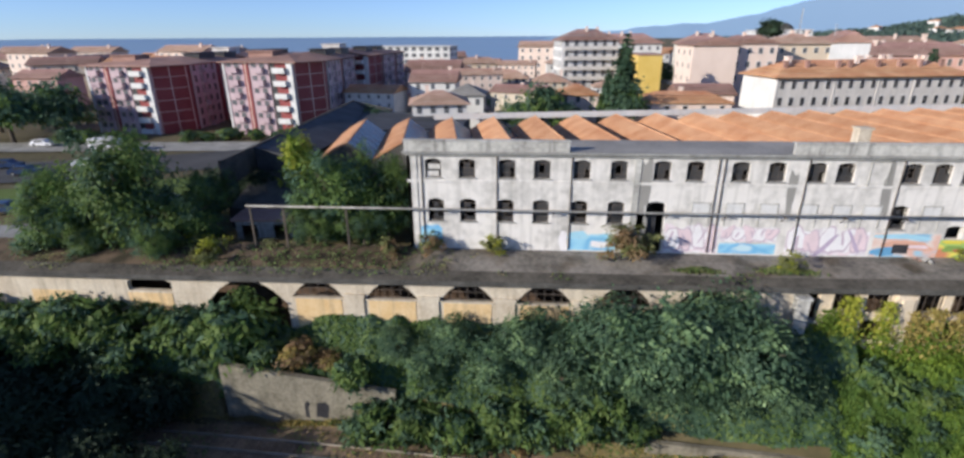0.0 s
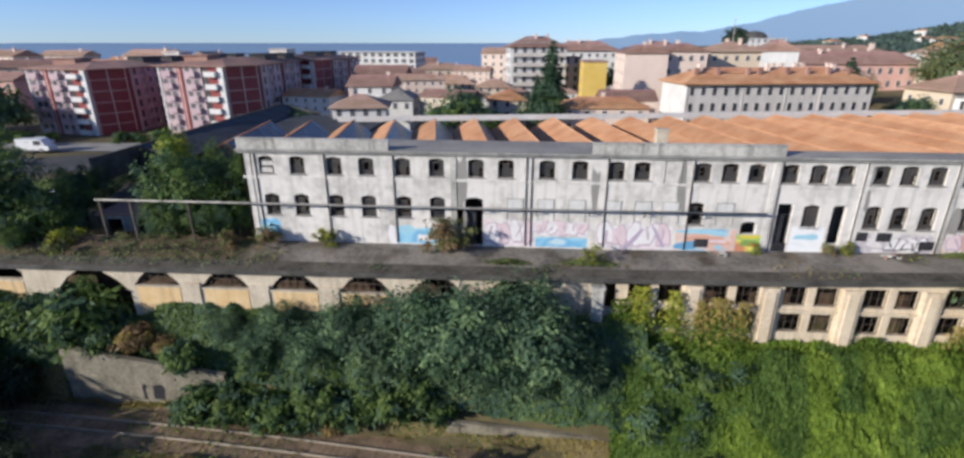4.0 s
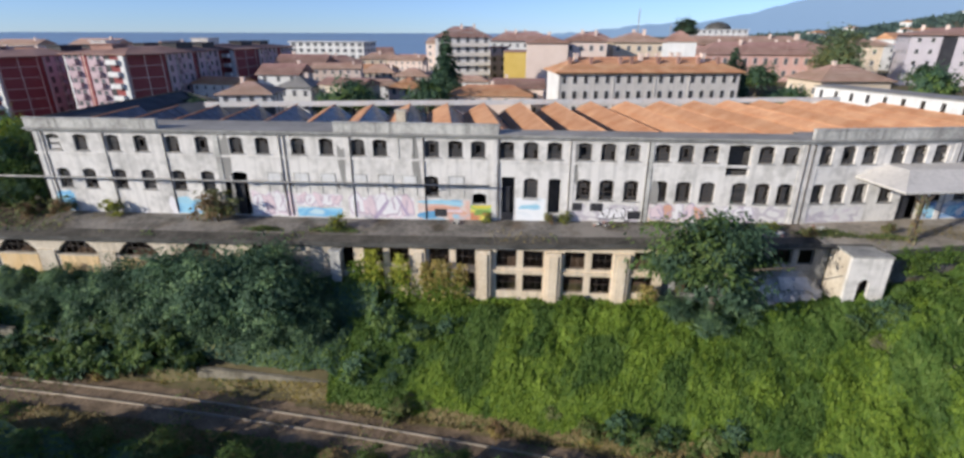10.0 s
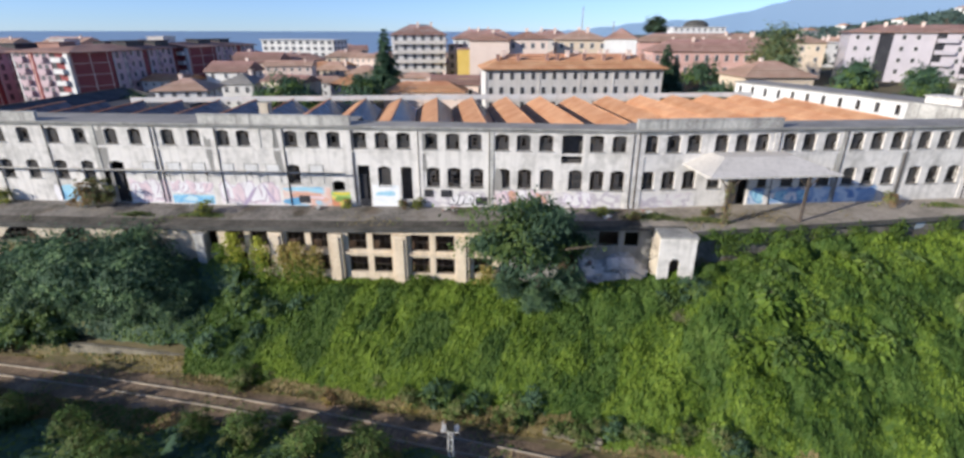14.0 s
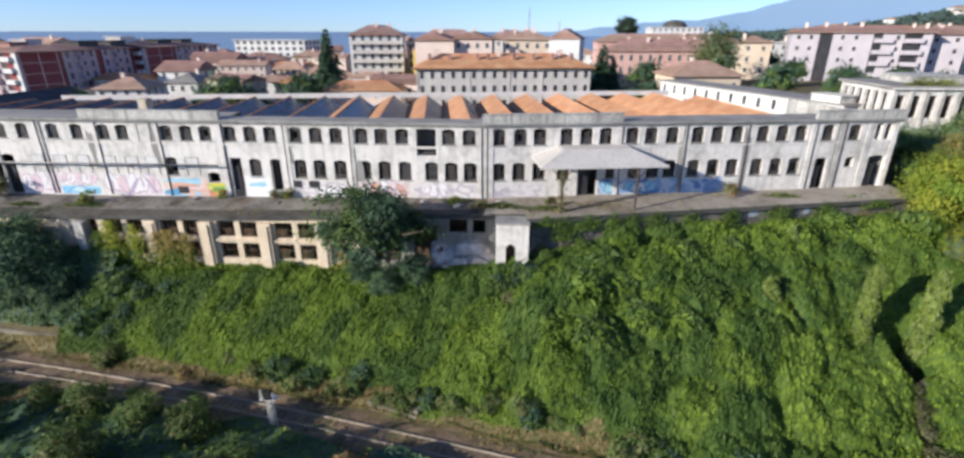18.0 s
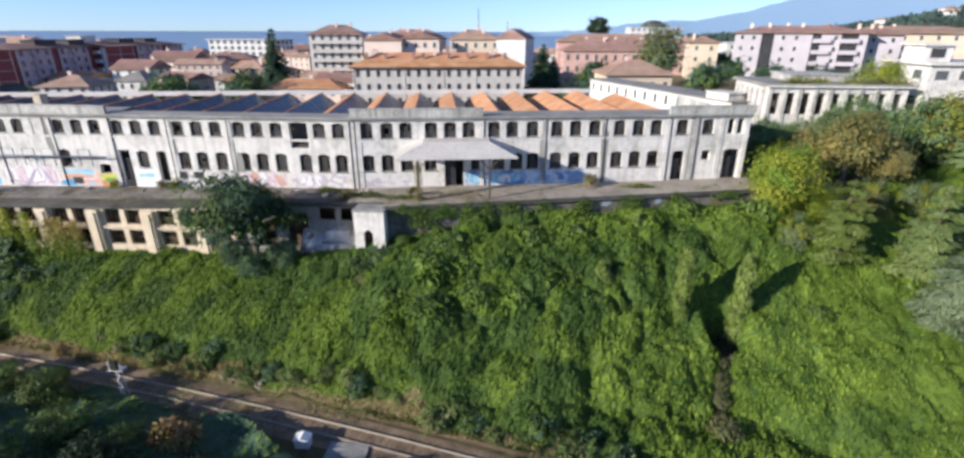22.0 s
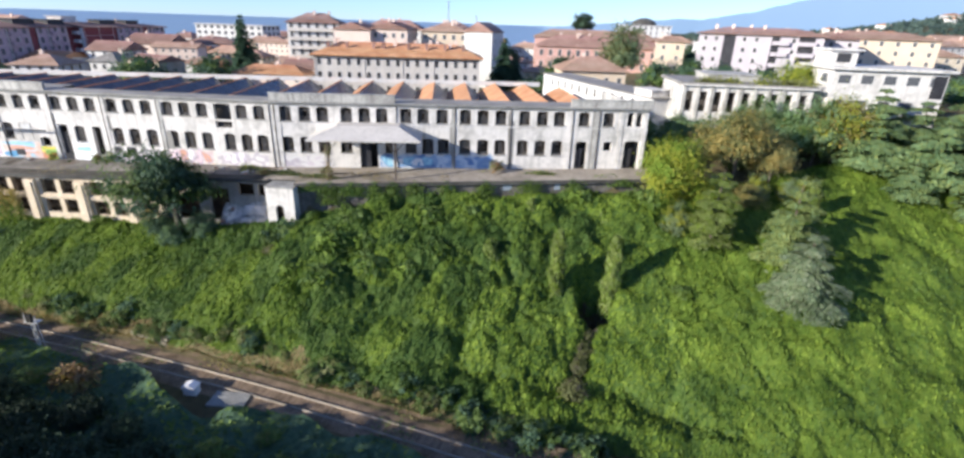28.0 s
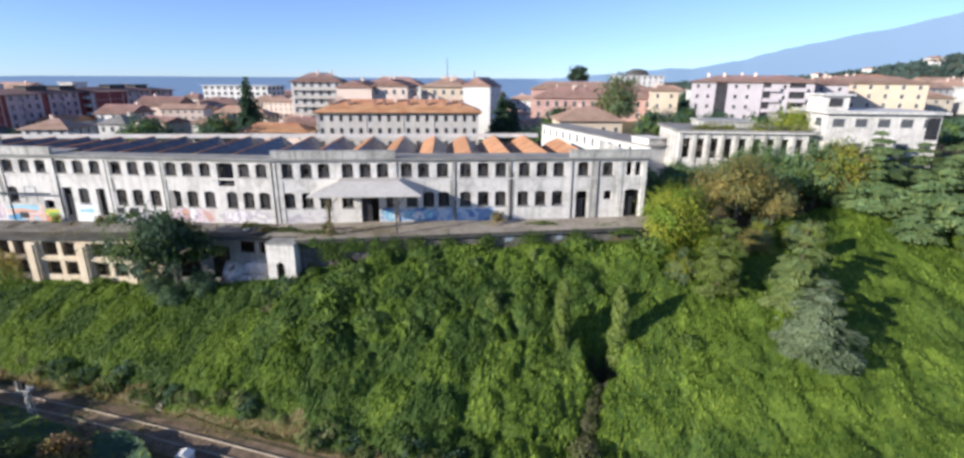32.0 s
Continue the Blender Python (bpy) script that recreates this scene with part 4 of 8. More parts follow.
# the wing at the back
wing = thing("rear_wing", "long white rear wing with small windows and a grey roof", "factory wing")
A, B = Vector((105.2, 113.0, 0)), Vector((122.5, 72.0, 0))
d = (B - A)
ln = d.length
ang = math.degrees(math.atan2(d.y, d.x))
FW = pose(A.x, A.y, 0, 0, 0, ang)
m = Mesh()
ops = [(1.2 + i * 3.35, 1.95 + i * 3.35, 20.1, 21.7, 0) for i in range(13)]
wall_strip(m, 0, ln, 13, 22.3, ops, 0.4)
part("wall", m, [WHITE], wing, "", FW)
m = Mesh()
m.box(-0.3, ln + 0.3, -0.3, 7.0, 22.3, 22.5)
part("roof", m, [ROOF_GREY], wing, "grey felt roof", FW)
m = Mesh()
m.box(0, 0.4, 0.4, 6.5, 13, 22.3)
m.box(ln - 0.4, ln, 0.4, 6.5, 13, 22.3)
m.box(0, ln, 6.1, 6.5, 13, 22.3)
m.box(0.4, ln - 0.4, 3.0, 3.2, 18, 22.3)
part("side_wall", m, [WHITE], wing, "", FW)
m = Mesh()
m.box(ln - 6.0, ln - 1.0, 0.2, 3.6, 22.5, 23.5)
m.box(ln - 6.2, ln - 0.8, 0.0, 3.8, 23.5, 23.65)
part("roof_room", m, [PLASTER], wing, "low plastered room on the roof", FW)
wf = window_frame(0.75, 1.6, 0, 2, 3).data("window", [BAR])
for o in ops:
    part("window", wf, [], wing, "", FW @ pose((o[0] + o[1]) / 2, 0.15, o[2]))

# canopy
canopy = thing("loading_canopy", "hipped grey loading canopy on thin posts in front of the factory", "canopy")
m = Mesh()
e = [(5.2, -5.7, 19.85), (18.7, -5.7, 19.85), (18.7, 0, 19.85), (5.2, 0, 19.85)]
t1, t2 = (8.0, -0.02, 21.0), (16.0, -0.02, 21.0)
r1, r2 = (8.3, -2.4, 21.0), (15.8, -2.4, 21.0)
m.face([e[0], e[1], r2, r1])
m.face([e[1], e[2], t2, r2])
m.face([e[3], e[0], r1, t1])
m.face([r1, r2, t2, t1])
m.face([(p[0], p[1], p[2] - 0.18) for p in e[::-1]])
for p, q in zip(e, e[1:] + e[:1]):
    m.face([(p[0], p[1], p[2] - 0.18), (q[0], q[1], q[2] - 0.18), q, p])
part("roof", m, [GREY_R], canopy, "pale weathered hipped roof", F2)
for u in (7.6, 15.6):
    m = Mesh()
    m.box(u - 0.12, u + 0.12, -5.4, -5.16, 14.6, 19.68)
    m.beam((u, -5.28, 18.4), (u + 1.1, -5.28, 19.6), 0.1, 0.1)
    m.beam((u, -5.28, 18.4), (u - 1.1, -5.28, 19.6), 0.1, 0.1)
    part("post", m, [BAR], canopy, "", F2)
for u in (5.6, 10.0, 14.0, 18.3):
    m = Mesh()
    m.beam((u, -5.5, 19.6), (u, -0.05, 19.6), 0.12, 0.2)
    part("rafter", m, [BAR], canopy, "", F2)

# dilapidated sheds at the end of the yard
for x, y, w, d, h, a, rf in ((-26.5, 50.5, 7.0, 3.5, 2.6, 6, TILE_DARK), (-21.0, 52.0, 5.5, 3.0, 3.0, 9, ROOF_GREY)):
    sh = thing("shed", "dilapidated dark shed with a sagging roof", "shed", pose(x, y, 12.4, 0, 0, a), "sheds at the end of the yard")
    m = Mesh()
    wall_strip(m, -w / 2, w / 2, -1, h, [(-w / 2 + 0.6, -w / 2 + 2.2, 0, h - 0.5, 0), (0.4, 2.0, 0, h - 0.5, 0)], 0.2, -d / 2)
    part("wall", m, [PLASTER_DIRTY], sh)
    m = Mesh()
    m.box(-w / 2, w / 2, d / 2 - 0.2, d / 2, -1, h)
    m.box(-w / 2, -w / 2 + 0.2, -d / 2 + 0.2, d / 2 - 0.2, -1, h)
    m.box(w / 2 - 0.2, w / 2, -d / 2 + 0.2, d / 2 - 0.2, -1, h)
    part("back_wall", m, [INNER_SHADE], sh)
    m = Mesh()
    m.prism_y([(-w / 2 - 0.3, h), (w / 2 + 0.3, h - 0.1), (w / 2 + 0.3, h + 0.1), (-w / 2 - 0.3, h + 0.25)], -d / 2 - 0.4, d / 2 + 0.4)
    part("roof", m, [rf], sh, "rusty sheet roof")

# long pipe along the facade
pipe = thing("steam_pipe", "long grey pipe on brackets along the facade", "pipe")
m = Mesh()
m.tube([(-25.6, 43.7, 18.25), (-10, 43.75, 18.25), (15, 43.7, 18.25), (38.8, 43.7, 18.35)], [0.1, 0.1, 0.1, 0.1], 10)
part("tube", m, [PIPE], pipe, "", None, True)
for u in np.arange(-7, 38, 5.0):
    m = Mesh()
    m.box(u - 0.05, u + 0.05, 43.55, 44.4, 18.02, 18.12)
    m.beam((u, 44.38, 17.5), (u, 43.7, 18.05), 0.06, 0.06)
    part("bracket", m, [BAR], pipe)
for u in (-16, -22, -25.2):
    m = Mesh()
    m.box(u - 0.08, u + 0.08, 43.6, 43.78, 12.5, 18.12)
    part("post", m, [BAR], pipe)

# ---- railway ----
bed = Mesh()
pts = [(x, track_y(x)) for x in np.arange(-70, 150, 2.5)]
for (x0, a), (x1, b) in zip(pts, pts[1:]):
    sec = ((-5.8, 0.03), (-2.6, 0.03), (-1.9, 0.06), (1.8, 0.06), (2.3, 0.04), (3.3, 0.5))
    for k, ((o0, h0), (o1, h1)) in enumerate(zip(sec, sec[1:])):
        bed.face([(x0, a + o0, h0), (x1, b + o0, h0), (x1, b + o1, h1), (x0, a + o1, h1)], 1 if k in (0, 4) else 0)
tagged(new("railway_bed", bed.data("railway_bed", [BALLAST, DIRT], True)), "rusty brown ballast bed of a single railway line", "ballast", kind="structure")
line = thing("railway_track", "single railway track with shiny steel rails", "railway track")
for off in (-0.75, 0.75):
    m = Mesh()
    for (x0, a), (x1, b) in zip(pts, pts[1:]):
        for z0, z1, w in ((0.06, 0.1, 0.07), (0.1, 0.18, 0.015), (0.18, 0.23, 0.045)):
            m.face([(x0, a + off - w, z1), (x1, b + off - w, z1), (x1, b + off + w, z1), (x0, a + off + w, z1)])
            m.face([(x0, a + off - w, z0), (x1, b + off - w, z0), (x1, b + off - w, z1), (x0, a + off - w, z1)])
            m.face([(x0, a + off + w, z0), (x0, a + off + w, z1), (x1, b + off + w, z1), (x1, b + off + w, z0)])
    part("rail", m, [RAIL], line, "steel rail with a worn bright head")

# ---- plants ----
rng = np.random.default_rng(11)


def vnoise(x, y, scale, seed):
    """Smooth noise between 0 and 1 over the plan."""
    g = np.random.default_rng(seed).random((64, 64))
    u, v = np.asarray(x) / scale + 500, np.asarray(y) / scale + 500
    i, j = np.floor(u).astype(int), np.floor(v).astype(int)
    a, b = u - i, v - j
    a, b = a * a * (3 - 2 * a), b * b * (3 - 2 * b)
    i0, i1, j0, j1 = i % 64, (i + 1) % 64, j % 64, (j + 1) % 64
    return (g[i0, j0] * (1 - a) + g[i1, j0] * a) * (1 - b) + (g[i0, j1] * (1 - a) + g[i1, j1] * a) * b


def leaf_cards(c, out, size, rnd, droop=0.3, long=1.5, loose=0.8, along=None):
    """Pointed leaf cards at c that face about out and point along the given ways."""
    n = len(c)
    nm = out + rnd.normal(0, loose, (n, 3))
    nm /= np.linalg.norm(nm, axis=1, keepdims=True) + 1e-9
    t = rnd.normal(0, 1, (n, 3))
    t[:, 2] -= droop * 2
    if along is not None:
        t = t * 0.55 + along * 1.6
    t -= nm * np.sum(t * nm, axis=1, keepdims=True)
    t /= np.linalg.norm(t, axis=1, keepdims=True) + 1e-9
    s = np.cross(nm, t)
    sz = (size * rnd.uniform(0.6, 1.35, n))[:, None]
    a = c - t * sz * long * 0.5
    b = c + t * sz * long * 0.5
    l = c + s * sz * 0.42 - nm * sz * 0.08
    r = c - s * sz * 0.42 - nm * sz * 0.08
    return np.stack([a, r, b, l], 1)


def crown_cards(seed, rx, ry, rz, cz, clumps, per, size, shell=0.55, droop=0.3, spread_k=0.2, flat=0.35, uneven=0.5):
    """The leaves of a crown: clumps of cards on an uneven egg, with gaps between."""
    rnd = np.random.default_rng(seed)
    d = rnd.normal(0, 1, (clumps, 3))
    d /= np.linalg.norm(d, axis=1, keepdims=True)
    d[:, 2] = np.where(d[:, 2] < -flat, -flat * rnd.random(clumps), d[:, 2])
    bulge = 1.16 - uneven * 1.02 + uneven * rnd.random(14)
    lobes = rnd.normal(0, 1, (14, 3))
    lobes /= np.linalg.norm(lobes, axis=1, keepdims=True)
    k = np.argmax(d @ lobes.T, axis=1)
    r = (shell + (1 - shell) * rnd.random(clumps) ** 0.6) * bulge[k]
    cc = d * r[:, None] * np.array([rx, ry, rz])
    off = rnd.normal(0, 1, (clumps * per, 3)) * np.array([rx, ry, rz * 0.7]) * spread_k * rnd.uniform(0.4, 1.25, (clumps, 1)).repeat(per, 0)
    c = np.repeat(cc, per, 0) + off
    off = off / (np.linalg.norm(off, axis=1, keepdims=True) + 1e-9) - np.array([0, 0, 0.5])
    out = np.repeat(d, per, 0) * 0.9 + np.array([0, 0, 0.5])
    c[:, 2] += cz
    return leaf_cards(c, out, size, rnd, droop, 2.1, 0.5, off)


def trunk_mesh(seed, h, r, spread_r, limbs=5):
    rnd = random.Random(seed)
    m = Mesh()
    bend = [(rnd.uniform(-0.3, 0.3) * k, rnd.uniform(-0.3, 0.3) * k) for k in (0, 0.3, 0.7, 1.0)]
    pts = [(bend[k][0], bend[k][1], h * f) for k, f in enumerate((-0.08, 0.3, 0.6, 0.9))]
    m.tube(pts, [r * 1.25, r, r * 0.7, r * 0.25], 8)
    for i in range(limbs):
        a = 2 * math.pi * (i + rnd.random() * 0.6) / limbs
        z0 = h * rnd.uniform(0.28, 0.6)
        e = spread_r * rnd.uniform(0.5, 0.85)
        p0 = (0, 0, z0)
        p1 = (math.cos(a) * e * 0.5, math.sin(a) * e * 0.5, z0 + h * 0.14)
        p2 = (math.cos(a) * e, math.sin(a) * e, z0 + h * rnd.uniform(0.2, 0.36))
        m.tube([p0, p1, p2], [r * 0.5, r * 0.32, r * 0.08], 6)
    return m


def make_tree(name, label, category, seed, h, rx, ry, mats, clumps=130, per=26, size=0.42, trunk_f=0.25, r=0.22, mix=0.0, group="", droop=0.3, shell=0.5, uneven=0.5, spread_k=0.2):
    """A tree at the origin, h high: trunk with limbs, and a crown of leaf clumps."""
    t = thing(name, label, category, group=group)
    part("trunk", trunk_mesh(seed, h * 0.85, r, rx), [BARK], t, smooth=True)
    rz = h * (1 - trunk_f) / 2
    q = crown_cards(seed, rx, ry, rz, h - rz, clumps, per, size, shell, droop, spread_k, 0.9 if trunk_f <= 0.06 else 0.4, uneven)
    idx = (np.random.default_rng(seed + 5).random(clumps) < mix).repeat(per).astype(int) if mix else None
    part("crown", quads("crown", q, mats, idx), [], t)
    return t


def place(proto, spots):
    """Put copies of a plant at (x, y, scale, turn) with its foot on the ground; the first spot takes the plant itself."""
    for k, (x, y, s, a, *zz) in enumerate(spots):
        z = zz[0] if zz else float(ground_z(x, y))
        m = pose(x, y, z - 0.05, 0, 0, a) @ Matrix.Diagonal((s, s, s * (0.9 + 0.2 * ((x * 7.3 + y * 3.1) % 1)), 1))
        if k == 0:
            proto.matrix_basis = m
        else:
            c = copy_thing(proto, Matrix.Identity(4))
            c.matrix_basis = m


# ivy and brambles over the slope
def slope_foot(x):
    return track_y(np.clip(x, -60, 130)) + np.interp(x, (30, 46, 54), (1.9, 2.2, 2.6)) + 6.0 * smooth01((x - 96) / 30)


def slope_top(x):
    return np.where(x > 118, 46 + 0.5 * (x - 118), edge_y(x) - 0.25)


FX0, FX1, FY0, FY1, FD = 22.0, 182.0, -14.0, 66.0, 0.2


def dome_field(seed, count, r_lo, r_hi, h_lo, h_hi, stretch):
    """Rounded bushes heaped over the plan: the height of the tallest at each spot, and which tone it has."""
    rnd = np.random.default_rng(seed)
    nx, ny = int((FX1 - FX0) / FD), int((FY1 - FY0) / FD)
    H, T = np.zeros((nx, ny), np.float32), np.full((nx, ny), 0.3, np.float32)
    for k in range(count):
        cx, cy = rnd.uniform(FX0, FX1), rnd.uniform(FY0, FY1)
        big, tone = rnd.random() ** 1.7, rnd.random()
        r, h = r_lo + (r_hi - r_lo) * big, h_lo + (h_hi - h_lo) * (0.75 * big + 0.25 * rnd.random())
        a = stretch if cx < 70 else 1.0 + 0.25 * rnd.random()
        R = r * a
        i0, i1 = max(0, int((cx - R - FX0) / FD)), min(nx, int((cx + R - FX0) / FD) + 1)
        j0, j1 = max(0, int((cy - R - FY0) / FD)), min(ny, int((cy + R - FY0) / FD) + 1)
        if i1 <= i0 or j1 <= j0:
            continue
        dx = (FX0 + np.arange(i0, i1) * FD - cx)[:, None]
        dy = (FY0 + np.arange(j0, j1) * FD - cy)[None, :]
        u, v = dx * 0.9 - dy * 0.44, dx * 0.44 + dy * 0.9
        q = np.clip(1 - (u / r) ** 2 - (v / R) ** 2, 0, 1)
        z = h * np.sqrt(q)
        sub = H[i0:i1, j0:j1]
        T[i0:i1, j0:j1] = np.where(z > sub, tone, T[i0:i1, j0:j1])
        H[i0:i1, j0:j1] = np.maximum(sub, z)
    return H, T


BIG, TONE = dome_field(301, 2900, 0.9, 3.0, 0.35, 1.6, 2.0)
SMALL, TONE_S = dome_field(302, 26000, 0.32, 0.95, 0.22, 0.8, 2.0)


def lookup(F, x, y):
    u, v = (np.asarray(x) - FX0) / FD, (np.asarray(y) - FY0) / FD
    u, v = np.clip(u, 0, F.shape[0] - 1.001), np.clip(v, 0, F.shape[1] - 1.001)
    i, j = u.astype(int), v.astype(int)
    a, b = u - i, v - j
    return (F[i, j] * (1 - a) + F[i + 1, j] * a) * (1 - b) + (F[i, j + 1] * (1 - a) + F[i + 1, j + 1] * a) * b


def in_gully(x, y):
    """1 in the bare hollow between the posts and along the gully below it."""
    hollow = np.exp(-((x - 110.2) / 1.7) ** 4 - ((y - 32.2) / 2.0) ** 4)
    line = np.exp(-((x - 107.6 - 0.32 * (y - 22.5)) / 0.9) ** 2) * smooth01((y - 20.5) / 2) * smooth01((32 - y) / 2)
    return np.maximum(hollow, 0.6 * line)


def mound(x, y):
    big = np.interp(x, (27, 50, 66, 78, 104, 112, 125, 150), (0.42, 0.45, 0.66, 0.95, 0.9, 0.5, 0.45, 0.45))
    upper = np.clip((y - slope_foot(x)) / np.maximum(slope_top(x) - slope_foot(x), 1), 0, 1)
    big = big * (0.8 + 0.35 * smooth01((upper - 0.5) / 0.3) * np.interp(x, (70, 80, 112, 120), (0.2, 1.0, 1.0, 0.2)))
    wx, wy = x + 1.5 * (vnoise(x, y, 1.7, 91) - 0.5), y + 1.5 * (vnoise(x, y, 1.7, 92) - 0.5)
    a = lookup(BIG, wx, wy) * big + lookup(SMALL, wx, wy) * np.interp(x, (30, 70, 108, 116), (0.5, 0.66, 0.66, 0.45)) + 0.9 * vnoise(x, y, 9.0, 3) + 0.2 * vnoise(x, y, 0.8, 93) + 0.5 * vnoise(x, y, 2.6, 94)
    by_wall = smooth01((x - 79) / 6) * (1 - 0.6 * smooth01((x - 90) / 8)) * smooth01((113 - x) / 5)
    a = a + 0.75 * by_wall * smooth01((y - slope_top(x) + 3.2) / 2.4)
    near_wall = np.clip((slope_top(x) - y) / 2.0, 0.35 + 0.35 * by_wall, 1)
    by_hut = smooth01((x - 73) / 2) * smooth01((85 - x) / 6)
    near_wall = near_wall * (1 - 0.7 * by_hut * smooth01((y - slope_top(x) + 4.5) / 3.0))
    near_foot = np.clip((y - slope_foot(x)) / 2.0, 0.15, 1)
    return a * near_wall * near_foot * (1 - 0.92 * in_gully(x, y)) + 0.1


def slope_tone(x, y, r):
    """Which creeper grows where: deep green to the west and low down, yellow-green past the gully, pale patches near
    the top; shade under the yard wall is put in as darker leaves.
    """
    bias = np.interp(x, (27, 45, 70, 90, 107, 112, 130, 160), (-0.1, -0.12, -0.08, -0.03, 0.02, 0.04, 0.04, 0.1)) + 0.1 * smooth01((x - 126) / 8) * smooth01((y - 36) / 6)
    upper = np.clip((y - slope_foot(x)) / np.maximum(slope_top(x) - slope_foot(x), 1), 0, 1)
    t = 0.36 * lookup(TONE, x, y) + 0.08 * lookup(TONE_S, x, y) + 0.3 * vnoise(x, y, 7.0, 77) + 0.12 * r + bias
    t = t + (0.45 * vnoise(x, y, 3.2, 79) - 0.18) * smooth01((upper - 0.55) / 0.25) * smooth01((x - 74) / 8) * (x < 118)
    # Wall shade painted in: darker leaves just below the yard edge.
    t = t - 0.22 * smooth01((y - slope_top(x) + 3.0) / 2.0) * smooth01((x - 74) / 3) * (x < 118)
    k = np.where(in_gully(x, y) > 0.42, 4, np.searchsorted(np.array([0.34, 0.5, 0.83]), t))
    return np.where((y - slope_foot(x) < np.interp(x, (50, 60), (1.1, 2.0)) * vnoise(x, y, 3.5, 78)) & (x < 96), 5, k)


def cover(name, label, x0, x1, foot, top, rise, n, size, mats, weights, seed, cell=0.55, droop=0.7, base=ground_z, skin=True, trailing=False, tone=None, ny=44):
    """A sheet of mounds with leaf cards all over it."""
    rnd = np.random.default_rng(seed)
    x = rnd.uniform(x0, x1, n)
    y = foot(x) + (top(x) - foot(x)) * rnd.random(n)
    e = 0.2
    gx = (base(x + e, y) + rise(x + e, y) - base(x - e, y) - rise(x - e, y)) / (2 * e)
    gy = (base(x, y + e) + rise(x, y + e) - base(x, y - e) - rise(x, y - e)) / (2 * e)
    if tone:
        steep = np.sqrt(1 + np.minimum(gx, 3) ** 2 + np.minimum(gy, 3) ** 2)
        ok = (rnd.random(n) < steep / 2.2) & ((in_gully(x, y) < 0.45) | (rnd.random(n) < 0.3) | ((y < 29.5) & (rnd.random(n) < 0.8)))
        x, y, gx, gy = x[ok], y[ok], gx[ok], gy[ok]
        n = len(x)
    z = base(x, y) + rise(x, y) + rnd.normal(0.04, 0.07, n)
    out = np.stack([-np.clip(gx, -2, 2), -np.clip(gy, -2, 2), np.ones(n)], 1)
    out /= np.linalg.norm(out, axis=1, keepdims=True)
    way = np.stack([-0.45 + 0 * x - 0.4 * gx, -0.8 + 0 * x, -0.5 + 0 * x], 1) if trailing else None
    q = leaf_cards(np.stack([x, y, z], 1), out * 1.2, size * (np.interp(x, (60, 75, 110, 114, 124, 134), (1.0, 1.05, 1.0, 0.9, 0.85, 0.72)) if tone else 1.0), rnd, droop, 2.4 if trailing else 1.6, 0.55, way)
    if tone:
        idx = tone(x, y, rnd.random(n))
    else:
        pick = np.clip((vnoise(x, y, 6.0, seed + 1) * 0.75 + 0.25 * rnd.random(n)), 0, 0.999)
        idx = np.searchsorted(np.cumsum(weights) / np.sum(weights), pick)
    if not skin:
        keep = vnoise(x, y, 4.0, seed + 2) + 0.25 * vnoise(x, y, 1.5, seed + 3) > (0.62 if x0 < -20 else 0.9)
        return tagged(new(name, quads(name, q[keep], mats, idx[keep])), label, "weeds", kind="stuff")
    nx = int((x1 - x0) / cell)
    X = np.linspace(x0, x1, nx)[None, :].repeat(ny, 0)
    T = np.linspace(0, 1, ny)[:, None].repeat(nx, 1)
    Y = foot(X) + (top(X) - foot(X)) * T
    Z = base(X, Y) + rise(X, Y)
    V = np.stack([X, Y, Z], -1)
    s = np.stack([V[:-1, :-1], V[:-1, 1:], V[1:, 1:], V[1:, :-1]], 2).reshape(-1, 4, 3)
    if tone:
        c = s.mean(1)
        s = s[np.exp(-((c[:, 0] - 110.2) / 1.7) ** 4 - ((c[:, 1] - 32.2) / 2.0) ** 4) < 0.5]
    # Skin west of x 118 takes the darkest leaves, as painted shade between cards.
    me = quads(name, np.concatenate([q, s]), mats, np.concatenate([idx, np.where(s[:, 0, 0] > 118, 1, 0) if tone else np.zeros(len(s), int)]))
    return tagged(new(name, me), label, "creepers", kind="stuff")


cover("ivy_slope", "bright green creepers and brambles over the whole slope", 24.4, 178, slope_foot, slope_top, mound, 330000, 0.235, [L_IVY_D, L_IVY, L_IVY2, L_IVY_P, L_GREY, L_DRY], [1], 21, cell=0.4, trailing=True, tone=slope_tone, ny=72)


def low(x, y):
    return (0.1 + 0.8 * vnoise(x, y, 2.0, 8) ** 2) * np.where((x > 9) & (x < 26), 0.35, 1.0)


cover("verge_brush", "low weeds and dry grass beside the railway", -62, 128, lambda x: track_y(x) + 2.3, lambda x: track_y(x) + np.where((x > 9) & (x < 26), 3.6, np.where((x > -27.2) & (x < -9.6), 2.95, 4.6)) + 7.0 * smooth01((x - 94) / 30), low, 22000, 0.18, [L_DRY, L_AUT, L_MID, L_DRY], [0.3, 0.2, 0.25, 0.25], 31, droop=0.0)
